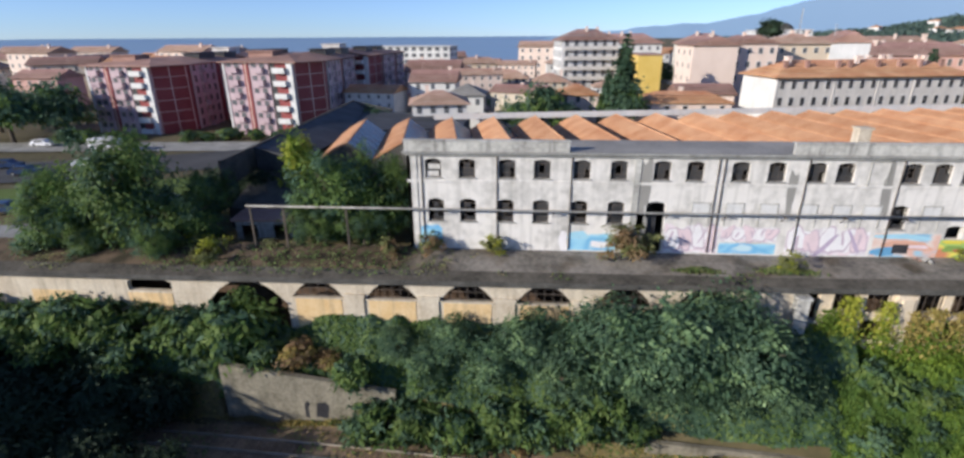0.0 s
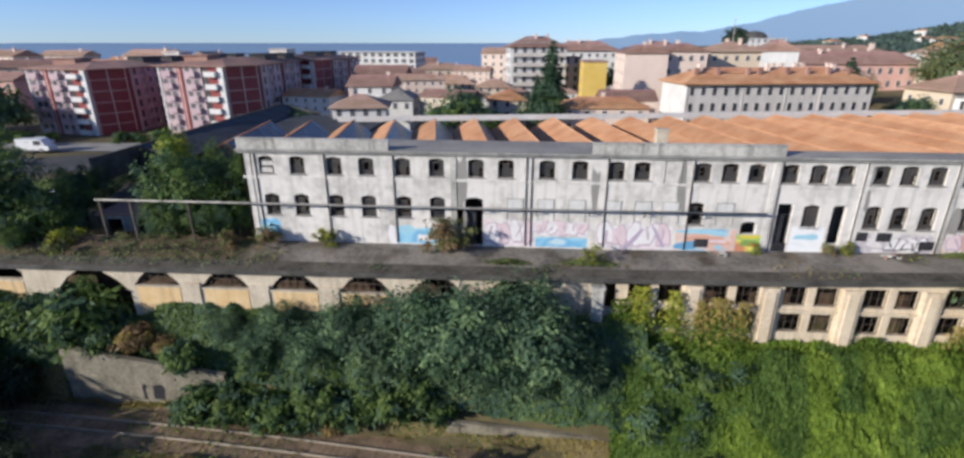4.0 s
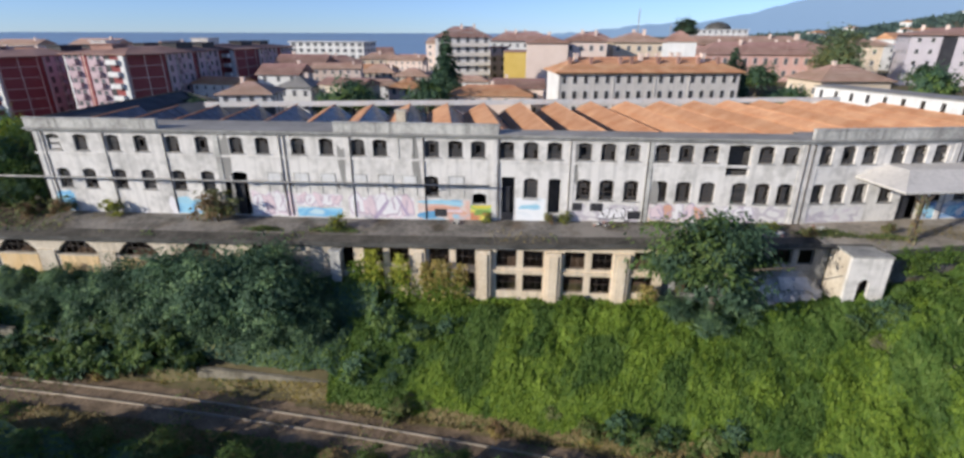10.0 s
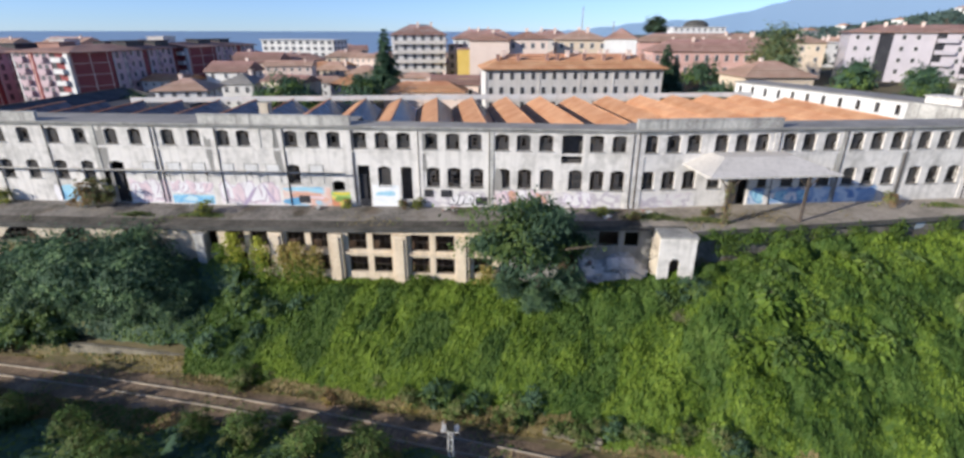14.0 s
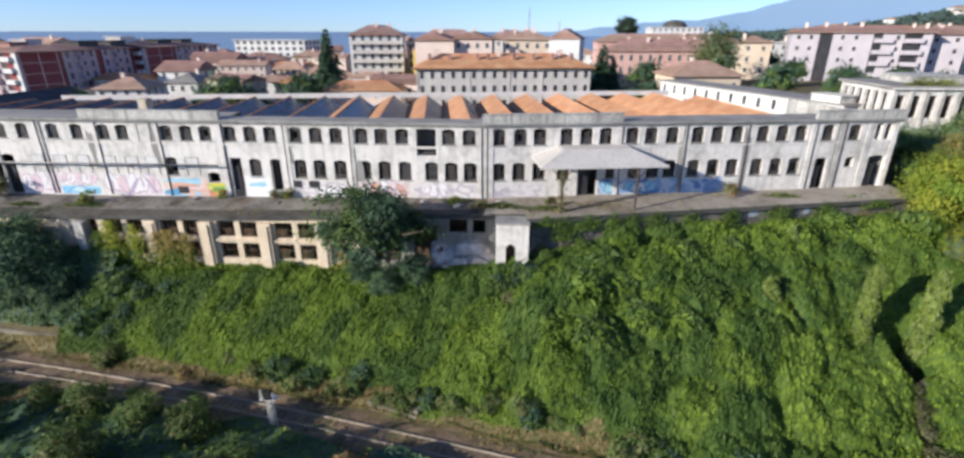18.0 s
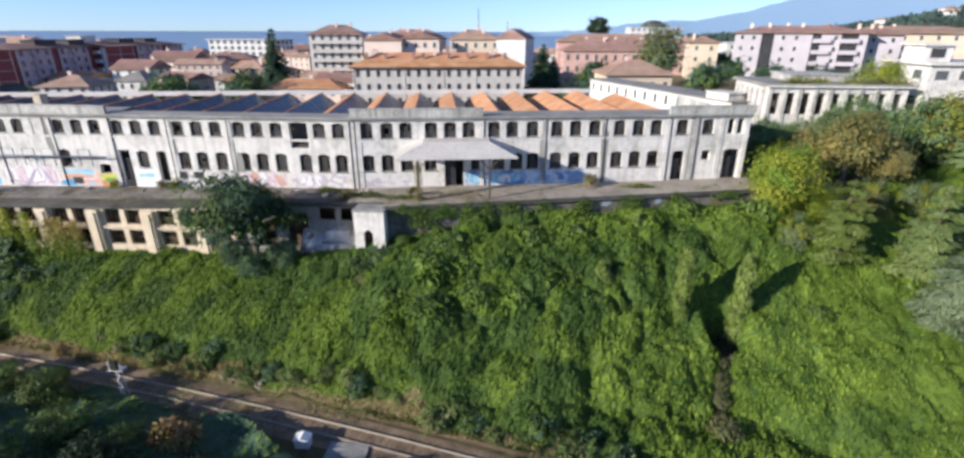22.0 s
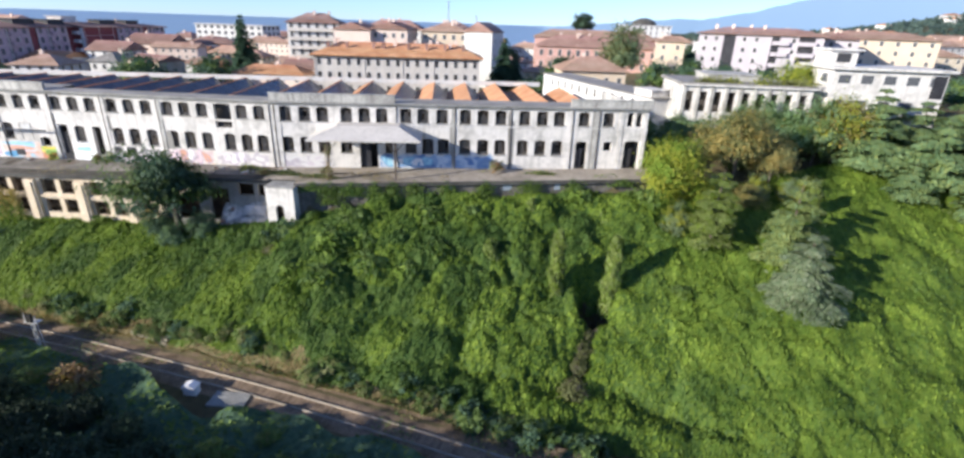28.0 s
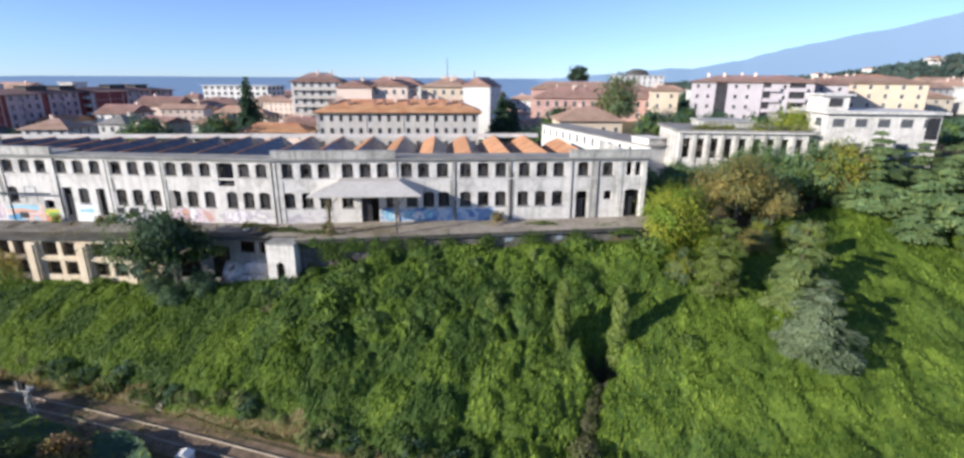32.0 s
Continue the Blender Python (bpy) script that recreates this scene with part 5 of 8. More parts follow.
cover("terrace_brush", "brambles on the terrace under the arches", -62, 28, lambda x: np.where((x > -27) & (x < -10), 36.4, track_y(x) + 3.5), lambda x: 39.8 + 0 * x, lambda x, y: 0.25 + 0.9 * smooth01((x + 21) / 3) * smooth01((y - 36.6) / 1.5) + 1.4 * vnoise(x, y, 3.0, 9) + 0.9 * vnoise(x, y, 1.2, 19), 30000, 0.26, [L_DARK, L_MID, L_DARK, L_OLIVE], [0.35, 0.3, 0.2, 0.15], 41)
cover("south_brush", "shaded brambles on the near side of the railway", -62, 150, lambda x: track_y(np.clip(x, -62, 130)) - 26, lambda x: track_y(np.clip(x, -62, 130)) - np.interp(x, (26, 34, 48, 67, 70, 78, 81), (6.2, 3.4, 2.4, 2.4, 4.6, 4.6, 2.4)) + 0.7 * np.sin(x * 0.7) * np.sin(x * 0.23), lambda x, y: 0.2 + 1.3 * vnoise(x, y, 3.0, 10) + 0.5 * vnoise(x, y, 1.0, 12), 36000, 0.36, [L_DARK, L_MID, L_IVY, L_DARK], [0.4, 0.3, 0.12, 0.18], 51)


def yard_z(x, y):
    e = edge_y(x) - 0.45
    f = np.where(x < 69.7, 44.4, 44.4 + 0.1621 * (x - 69.7)) + 0.3
    t = np.clip((y - e) / (f - e), 0, 1)
    return edge_z(x) + (base_z(x) - edge_z(x)) * (1 - (1 - t) ** 1.6)


cover("yard_weeds", "dry and green weeds on the earth end of the yard", -60, -6, lambda x: 39.7 + 0 * x, lambda x: 44.2 + 0 * x, lambda x, y: 0.05 + 0.35 * vnoise(x, y, 2.0, 14), 2800, 0.17, [L_DRY, L_OLIVE, L_MID, L_GREY], [0.2, 0.35, 0.25, 0.2], 61, droop=0.0, base=yard_z, skin=False)
cover("yard_weeds", "scattered weeds in the cracks of the yard", -6, 118, lambda x: edge_y(x) - 0.3, lambda x: edge_y(x) + 3.6, lambda x, y: 0.04 + 0.15 * vnoise(x, y, 2.0, 15), 6500, 0.14, [L_DRY, L_MID, L_YEL], [0.5, 0.3, 0.2], 62, droop=0.0, base=yard_z, skin=False)

cover("track_weeds", "tufts of weeds and dry grass on the ballast", -58, 118, lambda x: track_y(x) - 5.4, lambda x: track_y(x) + 2.6, lambda x, y: 0.03 + 0.12 * vnoise(x, y, 1.0, 16), 15000, 0.16, [L_DRY, L_MID, L_AUT, L_OLIVE], [0.3, 0.25, 0.2, 0.25], 64, droop=0.0, base=lambda x, y: 0.05 + 0 * x, skin=False)

cover("near_verge", "dry grass and weeds on the near side of the railway", -20, 36, lambda x: track_y(x) - 9.0, lambda x: track_y(x) - 2.6, lambda x, y: 0.05 + 0.5 * vnoise(x, y, 1.6, 18) ** 2, 16000, 0.2, [L_DRY, L_RUST, L_MID, L_OLIVE], [0.35, 0.15, 0.25, 0.25], 66, droop=0.0)

# bramble bushes that stand out of the creepers
t = make_tree("shrub", "dark bramble bush rising out of the creepers", "shrub", 122, 2.4, 1.6, 1.5, [L_IVY, L_MID, L_IVY_D], 46, 26, 0.2, 0.02, 0.06, 0.5, "bramble bushes on the slope", uneven=0.85)
bb = random.Random(31)
spots = []
for i in range(46):
    x = bb.uniform(76, 120)
    f, g = float(slope_foot(np.array(x))), float(slope_top(np.array(x)))
    y = f + (g - f) * bb.uniform(0.3, 0.97) ** 0.7
    if abs(x - 109.6) > 4.5 or y > 38:
        spots.append((x, y, bb.uniform(0.55, 1.7), bb.uniform(0, 360), float(ground_z(x, y)) + 0.3))
for x in np.arange(77, 117, 3.3):
    spots.append((x + bb.uniform(-1.4, 1.4), float(edge_y(np.array(x))) - bb.uniform(0.6, 1.6), bb.uniform(0.4, 0.8), bb.uniform(0, 360), float(ground_z(x, edge_y(np.array(x)) - 1.0)) + 0.2))
place(t, spots)

# dark broad trees between railway and arches
t = make_tree("tree", "dense dark-green broadleaf tree under the arched wall", "tree", 101, 8.5, 4.4, 4.0, [L_DARK, L_FIR], 150, 40, 0.25, 0.05, 0.25, 0.25, "trees under the arches", shell=0.4, uneven=0.6, spread_k=0.16)
place(t, [(18.6, 36.3, 0.94, 0, 5.4), (13.2, 36.6, 0.95, 80, 5.2), (7.0, 37.2, 0.86, 140, 5.9), (0.8, 37.4, 0.66, 250, 5.5), (-5.2, 37.8, 0.56, 300, 5.8), (-10.5, 38.0, 0.44, 20, 5.8), (16.5, 36.6, 0.66, 60, 2.6), (22.6, 36.6, 0.6, 110, 2.6), (10.2, 36.8, 0.84, 30, 5.4), (4.0, 36.8, 0.74, 170, 4.6), (16.4, 37.4, 0.95, 220, 5.6), (21.6, 37.0, 0.7, 310, 4.6), (-2.2, 37.0, 0.55, 120, 4.6), (-7.8, 37.4, 0.5, 200, 4.8), (12.9, 36.9, 0.6, 330, 2.6), (14.0, 35.9, 0.42, 20), (18.2, 35.7, 0.46, 130), (21.6, 35.5, 0.48, 240), (10.4, 36.0, 0.4, 170), (57.0, 37.4, 0.42, 40, 7.0), (62.6, 37.3, 0.46, 160, 7.2), (59.8, 35.8, 0.42, 280, 6.2)])
t = make_tree("shrub", "mid-green brambly shrub beside the railway wall", "shrub", 102, 3.2, 2.0, 1.9, [L_MID, L_DARK], 70, 28, 0.25, 0.02, 0.08, 0.35, "shrubs by the railway")
place(t, [(8.4, 35.2, 0.9, 0), (-13.2, 35.3, 1.15, 200), (-11.0, 35.0, 1.25, 310), (-14.2, 36.5, 0.9, 40, 4.2), (-8.6, 35.0, 1.15, 75), (-5.6, 34.7, 1.1, 130), (-3.4, 34.5, 0.95, 260), (-0.4, 34.7, 1.2, 15), (2.2, 34.5, 1.1, 160), (6.2, 34.5, 1.1, 330), (9.8, 34.4, 0.85, 110), (4.0, 35.0, 0.8, 50), (-2.0, 35.3, 0.8, 90), (27.5, 33.2, 0.9, 170), (30.5, 32.6, 0.6, 210), (72.2, 36.0, 0.7, 30), (74.6, 35.8, 0.8, 100), (29.5, 36.8, 1.0, 20, 5.2), (32.6, 36.2, 0.9, 90, 4.6), (35.4, 36.6, 0.8, 170, 4.8), (31.2, 34.2, 0.8, 230, 3.0), (38.4, 37.0, 0.6, 40, 5.2), (-7.5, 36.9, 0.8, 250), (-30.5, 38.0, 1.2, 280, 6.6), (-34, 38.2, 1.25, 300, 6.6), (-37.5, 38.2, 1.3, 20, 6.6), (-40.8, 38.3, 1.4, 80, 6.6), (-44.2, 38.2, 1.35, 60, 6.2), (-48, 38.2, 1.4, 140, 6.2), (-52, 38.2, 1.5, 200, 6.0), (-42.5, 36.6, 1.1, 10, 5.2), (-35.6, 36.6, 1.0, 230, 5.0), (-25.5, 38.8, 1.8, 100, 5.8), (-28.6, 38.3, 1.35, 20, 5.6), (-22.3, 38.0, 1.1, 190, 5.0), (51, 28.6, 0.75, 140), (54.5, 28.0, 0.6, 150), (59.5, 28.0, 0.8, 180), (66, 25.8, 0.6, 200), (75, 24.0, 0.65, 220), (86, 21.4, 0.6, 260), (92, 20.4, 0.7, 300), (96, 19.6, 0.6, 340), (98.5, 17.4, 0.75, 20), (101.0, 17.0, 0.65, 100), (103.5, 16.2, 0.8, 190), (106.0, 15.8, 0.7, 270), (108.6, 15.4, 0.8, 330)])

t = make_tree("shrub", "rusty-brown dying shrub beside the railway", "shrub", 116, 2.6, 1.9, 1.7, [L_RUST, L_AUT], 60, 26, 0.22, 0.02, 0.06, 0.4, "rusty shrubs")
place(t, [(61.2, 17.6, 1.1, 0), (-19.5, 37.4, 0.9, 70, 5.6), (-16.8, 37.2, 0.7, 150, 5.2), (-5.5, 34.6, 0.7, 210), (0.5, 33.9, 0.6, 260), (40.5, 29.2, 0.5, 300)])
t = make_tree("shrub", "withered grey clump on the slope", "shrub", 117, 3.0, 1.5, 1.4, [L_OLIVE, L_GREY], 80, 30, 0.17, 0.02, 0.1, 0.2, "withered clumps")
place(t, [(107.4, 21.8, 1.15, 0), (73.2, 33.8, 0.7, 120), (107.7, 23.6, 0.8, 60), (108.2, 25.4, 0.7, 150), (108.8, 27.2, 0.65, 240), (109.3, 28.8, 0.55, 330)])

t = make_tree("shrub", "grey-green shrub at the foot of the slope", "shrub", 123, 2.2, 1.7, 1.4, [L_OLIVE, L_MID], 45, 26, 0.18, 0.02, 0.06, 0.4, "shrubs at the foot of the slope", uneven=0.75)
fb = random.Random(8)
place(t, [(x, float(slope_foot(np.array(x))) + fb.uniform(0.2, 1.8), fb.uniform(0.55, 1.15), fb.uniform(0, 360)) for x in (31.5, 34.0, 45.5, 48.5, 52.8, 56.4, 58.2, 61.5, 63.4, 65.0, 67.8, 70.0, 71.6, 74.5, 77.2, 79.0, 82.6, 84.1, 88.0, 90.2, 94.0, 97.5, 101.0)])

# shaded trees on the near side
t = make_tree("tree", "shaded dark-green tree on the near side of the railway", "tree", 103, 6.0, 3.2, 3.0, [L_MID, L_OLIVE], 110, 34, 0.22, 0.05, 0.18, 0.35, "trees along the near side of the railway", shell=0.35, uneven=0.75, spread_k=0.16)
SOUTH = [(-40, 30, 1.0), (-46, 33.5, 1.3), (-33, 29.0, 0.9), (-27, 28.4, 0.6), (-52, 31, 1.3), (-37, 34.8, 1.0), (-31.5, 35.0, 0.8), (-44, 36.2, 1.0), (8, 24.2, 0.5), (14, 23.6, 0.6), (20, 22.8, 0.5), (31, 23.2, 0.55), (36, 22.6, 0.65), (41.5, 22.0, 0.65), (47, 20.6, 0.7), (52, 16.5, 0.7), (57.5, 16.4, 0.65), (63, 14.4, 0.75), (67.5, 12.0, 0.8), (73, 10.4, 0.85), (79, 9.6, 0.8), (85, 9.0, 0.7), (91, 7.6, 0.7), (97, 5.6, 0.8), (60, 9.5, 1.0), (70, 5.5, 1.1), (50, 11.5, 0.9), (40, 16, 0.9), (28, 18, 0.85), (-4, 24.2, 0.4), (2, 24.0, 0.45), (82, 13.0, 0.45), (88, 11.2, 0.4), (45, 24.0, 0.35), (38, 25.4, 0.3), (24, 20.5, 0.6)]
place(t, [(x, y, s * (0.72 if 55 < x < 92 else 1.0), (i * 67) % 360) for i, (x, y, s) in enumerate(SOUTH) if x > -20 and not (55 < x < 78 and y < 14.5)])
# Shade of these corners is put into the near-black leaf colour.
t = make_tree("tree", "tree in a shaded corner, shade put into its leaves", "tree", 118, 6.5, 3.4, 3.2, [L_CON_SHADE], 110, 34, 0.26, 0.05, 0.18, 0, "dark evergreens", shell=0.4)
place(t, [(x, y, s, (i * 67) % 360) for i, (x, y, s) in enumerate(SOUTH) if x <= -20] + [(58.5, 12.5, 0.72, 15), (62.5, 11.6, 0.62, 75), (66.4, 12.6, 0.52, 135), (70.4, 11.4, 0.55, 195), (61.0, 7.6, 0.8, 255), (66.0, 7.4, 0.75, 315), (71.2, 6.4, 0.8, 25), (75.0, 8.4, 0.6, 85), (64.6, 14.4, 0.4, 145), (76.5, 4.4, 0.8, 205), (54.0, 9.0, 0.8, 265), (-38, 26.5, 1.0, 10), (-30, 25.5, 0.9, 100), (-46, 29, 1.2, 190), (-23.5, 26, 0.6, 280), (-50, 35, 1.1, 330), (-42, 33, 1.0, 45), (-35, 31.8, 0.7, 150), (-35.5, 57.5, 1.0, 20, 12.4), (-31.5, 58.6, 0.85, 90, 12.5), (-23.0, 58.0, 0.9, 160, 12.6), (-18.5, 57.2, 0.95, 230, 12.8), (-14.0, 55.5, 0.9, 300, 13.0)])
# Stand out of view; added only to cast shade on cutting and wall.
t = make_tree("tree", "tall unseen tree added to shade the railway cutting", "tree", 104, 13, 5.0, 5.0, [L_DARK], 160, 20, 0.7, 0.15, 0.35, 0, "tall trees behind the near side", shell=0.4)
place(t, [(-60, 16, 1.25, 0), (-68, 20, 1.2, 40), (-66, 10, 1.2, 80), (-57, 9, 0.95, 120), (-61, 31, 0.95, 20), (-67, 33, 1.05, 110), (-73, 31, 1.1, 200), (-64, 26, 1.0, 290), (-78, 24, 1.1, 160), (-74, 15, 1.4, 200), (-63, 4, 1.1, 250), (-54, 3, 0.9, 290), (-55, 15, 0.95, 170), (-54, 21, 0.8, 130), (-62, 22, 1.15, 30), (-58, 2, 0.9, 60), (40, -6, 0.95, 240), (46, -7, 1.0, 280), (52, -9, 1.1, 320), (22, -7, 1.15, 15), (32, -5, 1.0, 100), (38, -13, 1.35, 70), (46, -16, 1.45, 170), (55, -18, 1.5, 220), (-9, 14, 0.82, 10), (3.0, 13.0, 0.7, 190), (17, -4, 1.0, 330), (34, -10, 1.0, 30), (58, -11, 0.95, 90), (64, -14, 0.9, 140), (27, -3, 1.0, 200)])

# trees round the yard's far end
t = make_tree("tree", "tall grey-green feathery tree at the end of the yard", "tree", 105, 11.5, 4.4, 4.2, [L_MID, L_DARK], 170, 62, 0.2, 0.0, 0.28, 0.4, "trees at the end of the yard", shell=0.35, uneven=0.75, spread_k=0.13)
place(t, [(-43.8, 46.0, 0.76, 0, 11.7), (-33.4, 50.5, 0.75, 70, 12.2), (-38.4, 44.8, 1.3, 140, 11.6), (-45.5, 43.6, 0.8, 20, 11.4), (-40.6, 47.6, 0.85, 80, 11.8), (-33.0, 45.2, 0.85, 190, 11.6), (-48.5, 47.0, 0.9, 120, 11.6), (-21.0, 47.2, 0.72, 60, 12.4), (-15.2, 45.6, 0.55, 330, 12.8), (-13.4, 48.6, 0.85, 110, 13.0), (-18.8, 45.2, 0.5, 210, 12.6), (-41.4, 42.8, 0.5, 30, 11.5), (-34.2, 42.4, 0.5, 250, 11.6), (-48.0, 43.2, 0.4, 310, 11.5), (-17.2, 46.6, 0.98, 200, 12.6), (-13.2, 47.4, 0.62, 260, 13.0), (-19.2, 48.6, 0.6, 300, 12.8), (-27, 60, 0.55, 330, 12.5)])
t = make_tree("tree", "wide-spreading green tree in front of the lower storey", "tree", 115, 9.6, 7.2, 5.0, [L_MID, L_DARK], 280, 74, 0.22, 0.1, 0.28, 0.5, shell=0.3, uneven=1.0, spread_k=0.12)
place(t, [(59.9, 37.0, 1.08, 0, 8.0)])
t = make_tree("shrub", "yellowing bush on the yard", "shrub", 106, 2.6, 1.7, 1.4, [L_OLIVE, L_YEL], 50, 34, 0.15, 0.02, 0.05, 0.35, "bushes on the yard", uneven=0.8, spread_k=0.15)
place(t, [(-2.4, 43.5, 0.8, 0, 14.0), (-32, 45.0, 1.2, 40, 11.8), (-29.2, 42.2, 1.4, 90, 11.8), (23.2, 41.8, 0.8, 130, 13.3), (46.6, 43.9, 0.55, 170, 14.4), (66.5, 42.0, 0.45, 200, 14.7), (38.6, 43.9, 0.4, 230, 14.3)])
t = make_tree("shrub", "brown-green bush against the factory wall", "shrub", 107, 2.8, 1.9, 1.2, [L_RUST, L_OLIVE], 55, 34, 0.15, 0.02, 0.05, 0.5, "bushes on the yard", uneven=0.8, spread_k=0.15)
place(t, [(9.8, 42.8, 1.55, 0, 13.7), (-8.0, 43.4, 0.95, 60, 13.9), (-12.0, 43.0, 0.8, 110, 13.6), (-24, 44.5, 0.8, 150, 12.6), (98.0, 47.3, 0.75, 60, 15.0), (44.9, 44.0, 0.5, 100, 14.4), (69.5, 41.2, 0.55, 180, 14.6), (77.0, 42.0, 0.5, 200, 15.0)])

# autumn trees at the right-hand end of the factory
t = make_tree("tree", "yellow-green tree at the end of the factory", "tree", 108, 9.5, 3.9, 3.9, [L_YEL, L_IVY2], 190, 64, 0.18, 0.05, 0.22, 0.5, "trees at the end of the factory")
place(t, [(119.9, 46.2, 1.02, 0, 11.7), (124.4, 46.0, 0.5, 200), (146.4, 74.5, 1.0, 250, 19.5)])
t = make_tree("tree", "slim yellow-green tree in front of the hall", "tree", 124, 9.8, 2.0, 1.9, [L_YEL, L_IVY2], 90, 44, 0.2, 0.05, 0.16, 0.55, uneven=0.7)
place(t, [(-26.3, 57.8, 1.28, 0, 12.6)])
t = make_tree("tree", "pale olive tree with drooping tiers on the slope", "tree", 119, 8.0, 3.3, 3.2, [L_YEL, L_BLUE], 120, 60, 0.17, 0.03, 0.2, 0.55, "trees at the end of the factory", uneven=0.75, spread_k=0.15)
place(t, [(120.4, 41.6, 0.62, 40), (135.4, 47.5, 0.62, 200), (131.8, 48.0, 0.58, 90), (127.2, 48.2, 0.5, 150), (138.4, 49.5, 0.5, 280)])
t = make_tree("tree", "browning autumn tree on the slope", "tree", 109, 10, 4.4, 4.2, [L_AUT, L_OLIVE], 190, 60, 0.18, 0.08, 0.24, 0.5, "trees at the end of the factory", uneven=0.7)
place(t, [(129.4, 51.0, 1.08, 0, 14.0), (134.4, 51.5, 0.75, 90, 13.6), (126.4, 53.5, 0.7, 200, 14.3), (129.6, 45.6, 0.5, 300, 11.4)])
t = make_tree("tree", "orange-yellow autumn tree above the slope", "tree", 127, 10, 4.2, 4.0, [L_YEL, L_AUT], 150, 60, 0.19, 0.08, 0.24, 0.5, "trees at the end of the factory", uneven=0.6)
place(t, [(146.4, 60.0, 1.08, 0, 14.8), (150.0, 61.0, 0.6, 120, 15.0)])
t = make_tree("tree", "spreading dark-green tree above the slope", "tree", 110, 10, 5.4, 5.0, [L_FIR, L_MID], 150, 46, 0.27, 0.06, 0.26, 0.4, "trees above the slope", shell=0.45, uneven=0.6, spread_k=0.16)
place(t, [(139.5, 60.5, 0.75, 0), (121.2, 60.5, 0.4, 10), (124.6, 62.0, 0.46, 80), (123.0, 55.8, 0.36, 190), (127.4, 60.2, 0.5, 260), (125.4, 65.4, 0.5, 300), (120.6, 67.0, 0.44, 140), (133.5, 62.3, 0.7, 50), (136.5, 58.0, 0.65, 100), (144, 60.5, 0.92, 330), (128.5, 63.0, 0.5, 70), (137.5, 62.4, 0.9, 190), (132, 57, 0.5, 20), (147.5, 62.5, 0.88, 80), (184, 70, 1.1, 290), (190, 74, 1.25, 330), (194, 86, 1.3, 40), (182, 58, 1.15, 80), (200, 96, 1.3, 160)])


def conifer_cards(seed, h, r, size):
    n_whorl, per, sag = 17, 420, 0.3
    rnd = np.random.default_rng(seed)
    cs, outs = [], []
    for k in range(n_whorl):
        f = (k + 0.5) / n_whorl
        z = h * (0.1 + 0.9 * f)
        rr = r * (1 - f) ** 0.75 + 0.12
        nb = max(4, int(9 * (1 - f)) + 3)
        for b in range(nb):
            a = 2 * math.pi * (b + rnd.random()) / nb
            ln = rr * rnd.uniform(0.5, 1.2)
            m = max(6, int(per * (1 - f) / nb * 1.6) + 6)
            u = rnd.random(m) ** 0.7
            w = rnd.normal(0, 0.14, m) * ln
            x = math.cos(a) * ln * u - math.sin(a) * w
            y = math.sin(a) * ln * u + math.cos(a) * w
            zz = z - sag * ln * u * u + rnd.normal(0, 0.06, m)
            cs.append(np.stack([x, y, zz], 1))
            outs.append(np.tile([math.cos(a) * 0.4, math.sin(a) * 0.4, 0.9], (m, 1)))
    return leaf_cards(np.concatenate(cs), np.concatenate(outs), size, rnd, 0.15, 1.9, 0.35)


def make_conifer(label, seed, h, r, mat, group, size):
    t = thing("conifer", label, "conifer", group=group)
    m = Mesh()
    m.tube([(0, 0, -0.4), (0.05, 0, h * 0.5), (0, 0, h * 0.97)], [0.2 * h / 9, 0.12 * h / 9, 0.02], 8)
    part("trunk", m, [BARK], t, smooth=True)
    part("needles", quads("needles", conifer_cards(seed, h, r, size), [mat]), [], t)
    return t


def cedar_cards(seed, h, r, tiers, size, density):
    """Flat pads of needles on level boughs, tier over tier with gaps between."""
    rnd = np.random.default_rng(seed)
    cs, outs, ways = [], [], []
    for k in range(tiers):
        f = (k + 0.3 + 0.4 * rnd.random()) / tiers
        z0 = h * (0.17 + 0.81 * f)
        nb = 6 if f < 0.6 else 4
        for b in range(nb):
            a = 2 * math.pi * (b + 0.8 * rnd.random()) / nb + k
            ln = (r * (1 - f) ** 0.7 * min(1.0, 0.72 + 0.9 * f) + 0.35) * rnd.uniform(0.5, 1.25)
            m = int(density * ln)
            u = rnd.random(m) ** 0.65
            w = rnd.normal(0, 0.17, m) * ln * (0.35 + np.sin(np.clip(u, 0, 1) * 3.0))
            zz = z0 + 0.16 * ln * u - 0.26 * ln * u ** 3 - 0.35 * np.abs(w) + rnd.normal(0, 0.05, m)
            cs.append(np.stack([math.cos(a) * ln * u - math.sin(a) * w, math.sin(a) * ln * u + math.cos(a) * w, zz], 1))
            outs.append(np.tile([math.cos(a) * 0.25, math.sin(a) * 0.25, 1.0], (m, 1)))
            side = np.sign(w)[:, None] * np.array([[-math.sin(a), math.cos(a), 0.0]])
            ways.append(np.array([[math.cos(a), math.sin(a), -0.15]]) + 0.7 * side)
    return leaf_cards(np.concatenate(cs), np.concatenate(outs), size, rnd, 0.1, 2.6, 0.3, np.concatenate(ways))


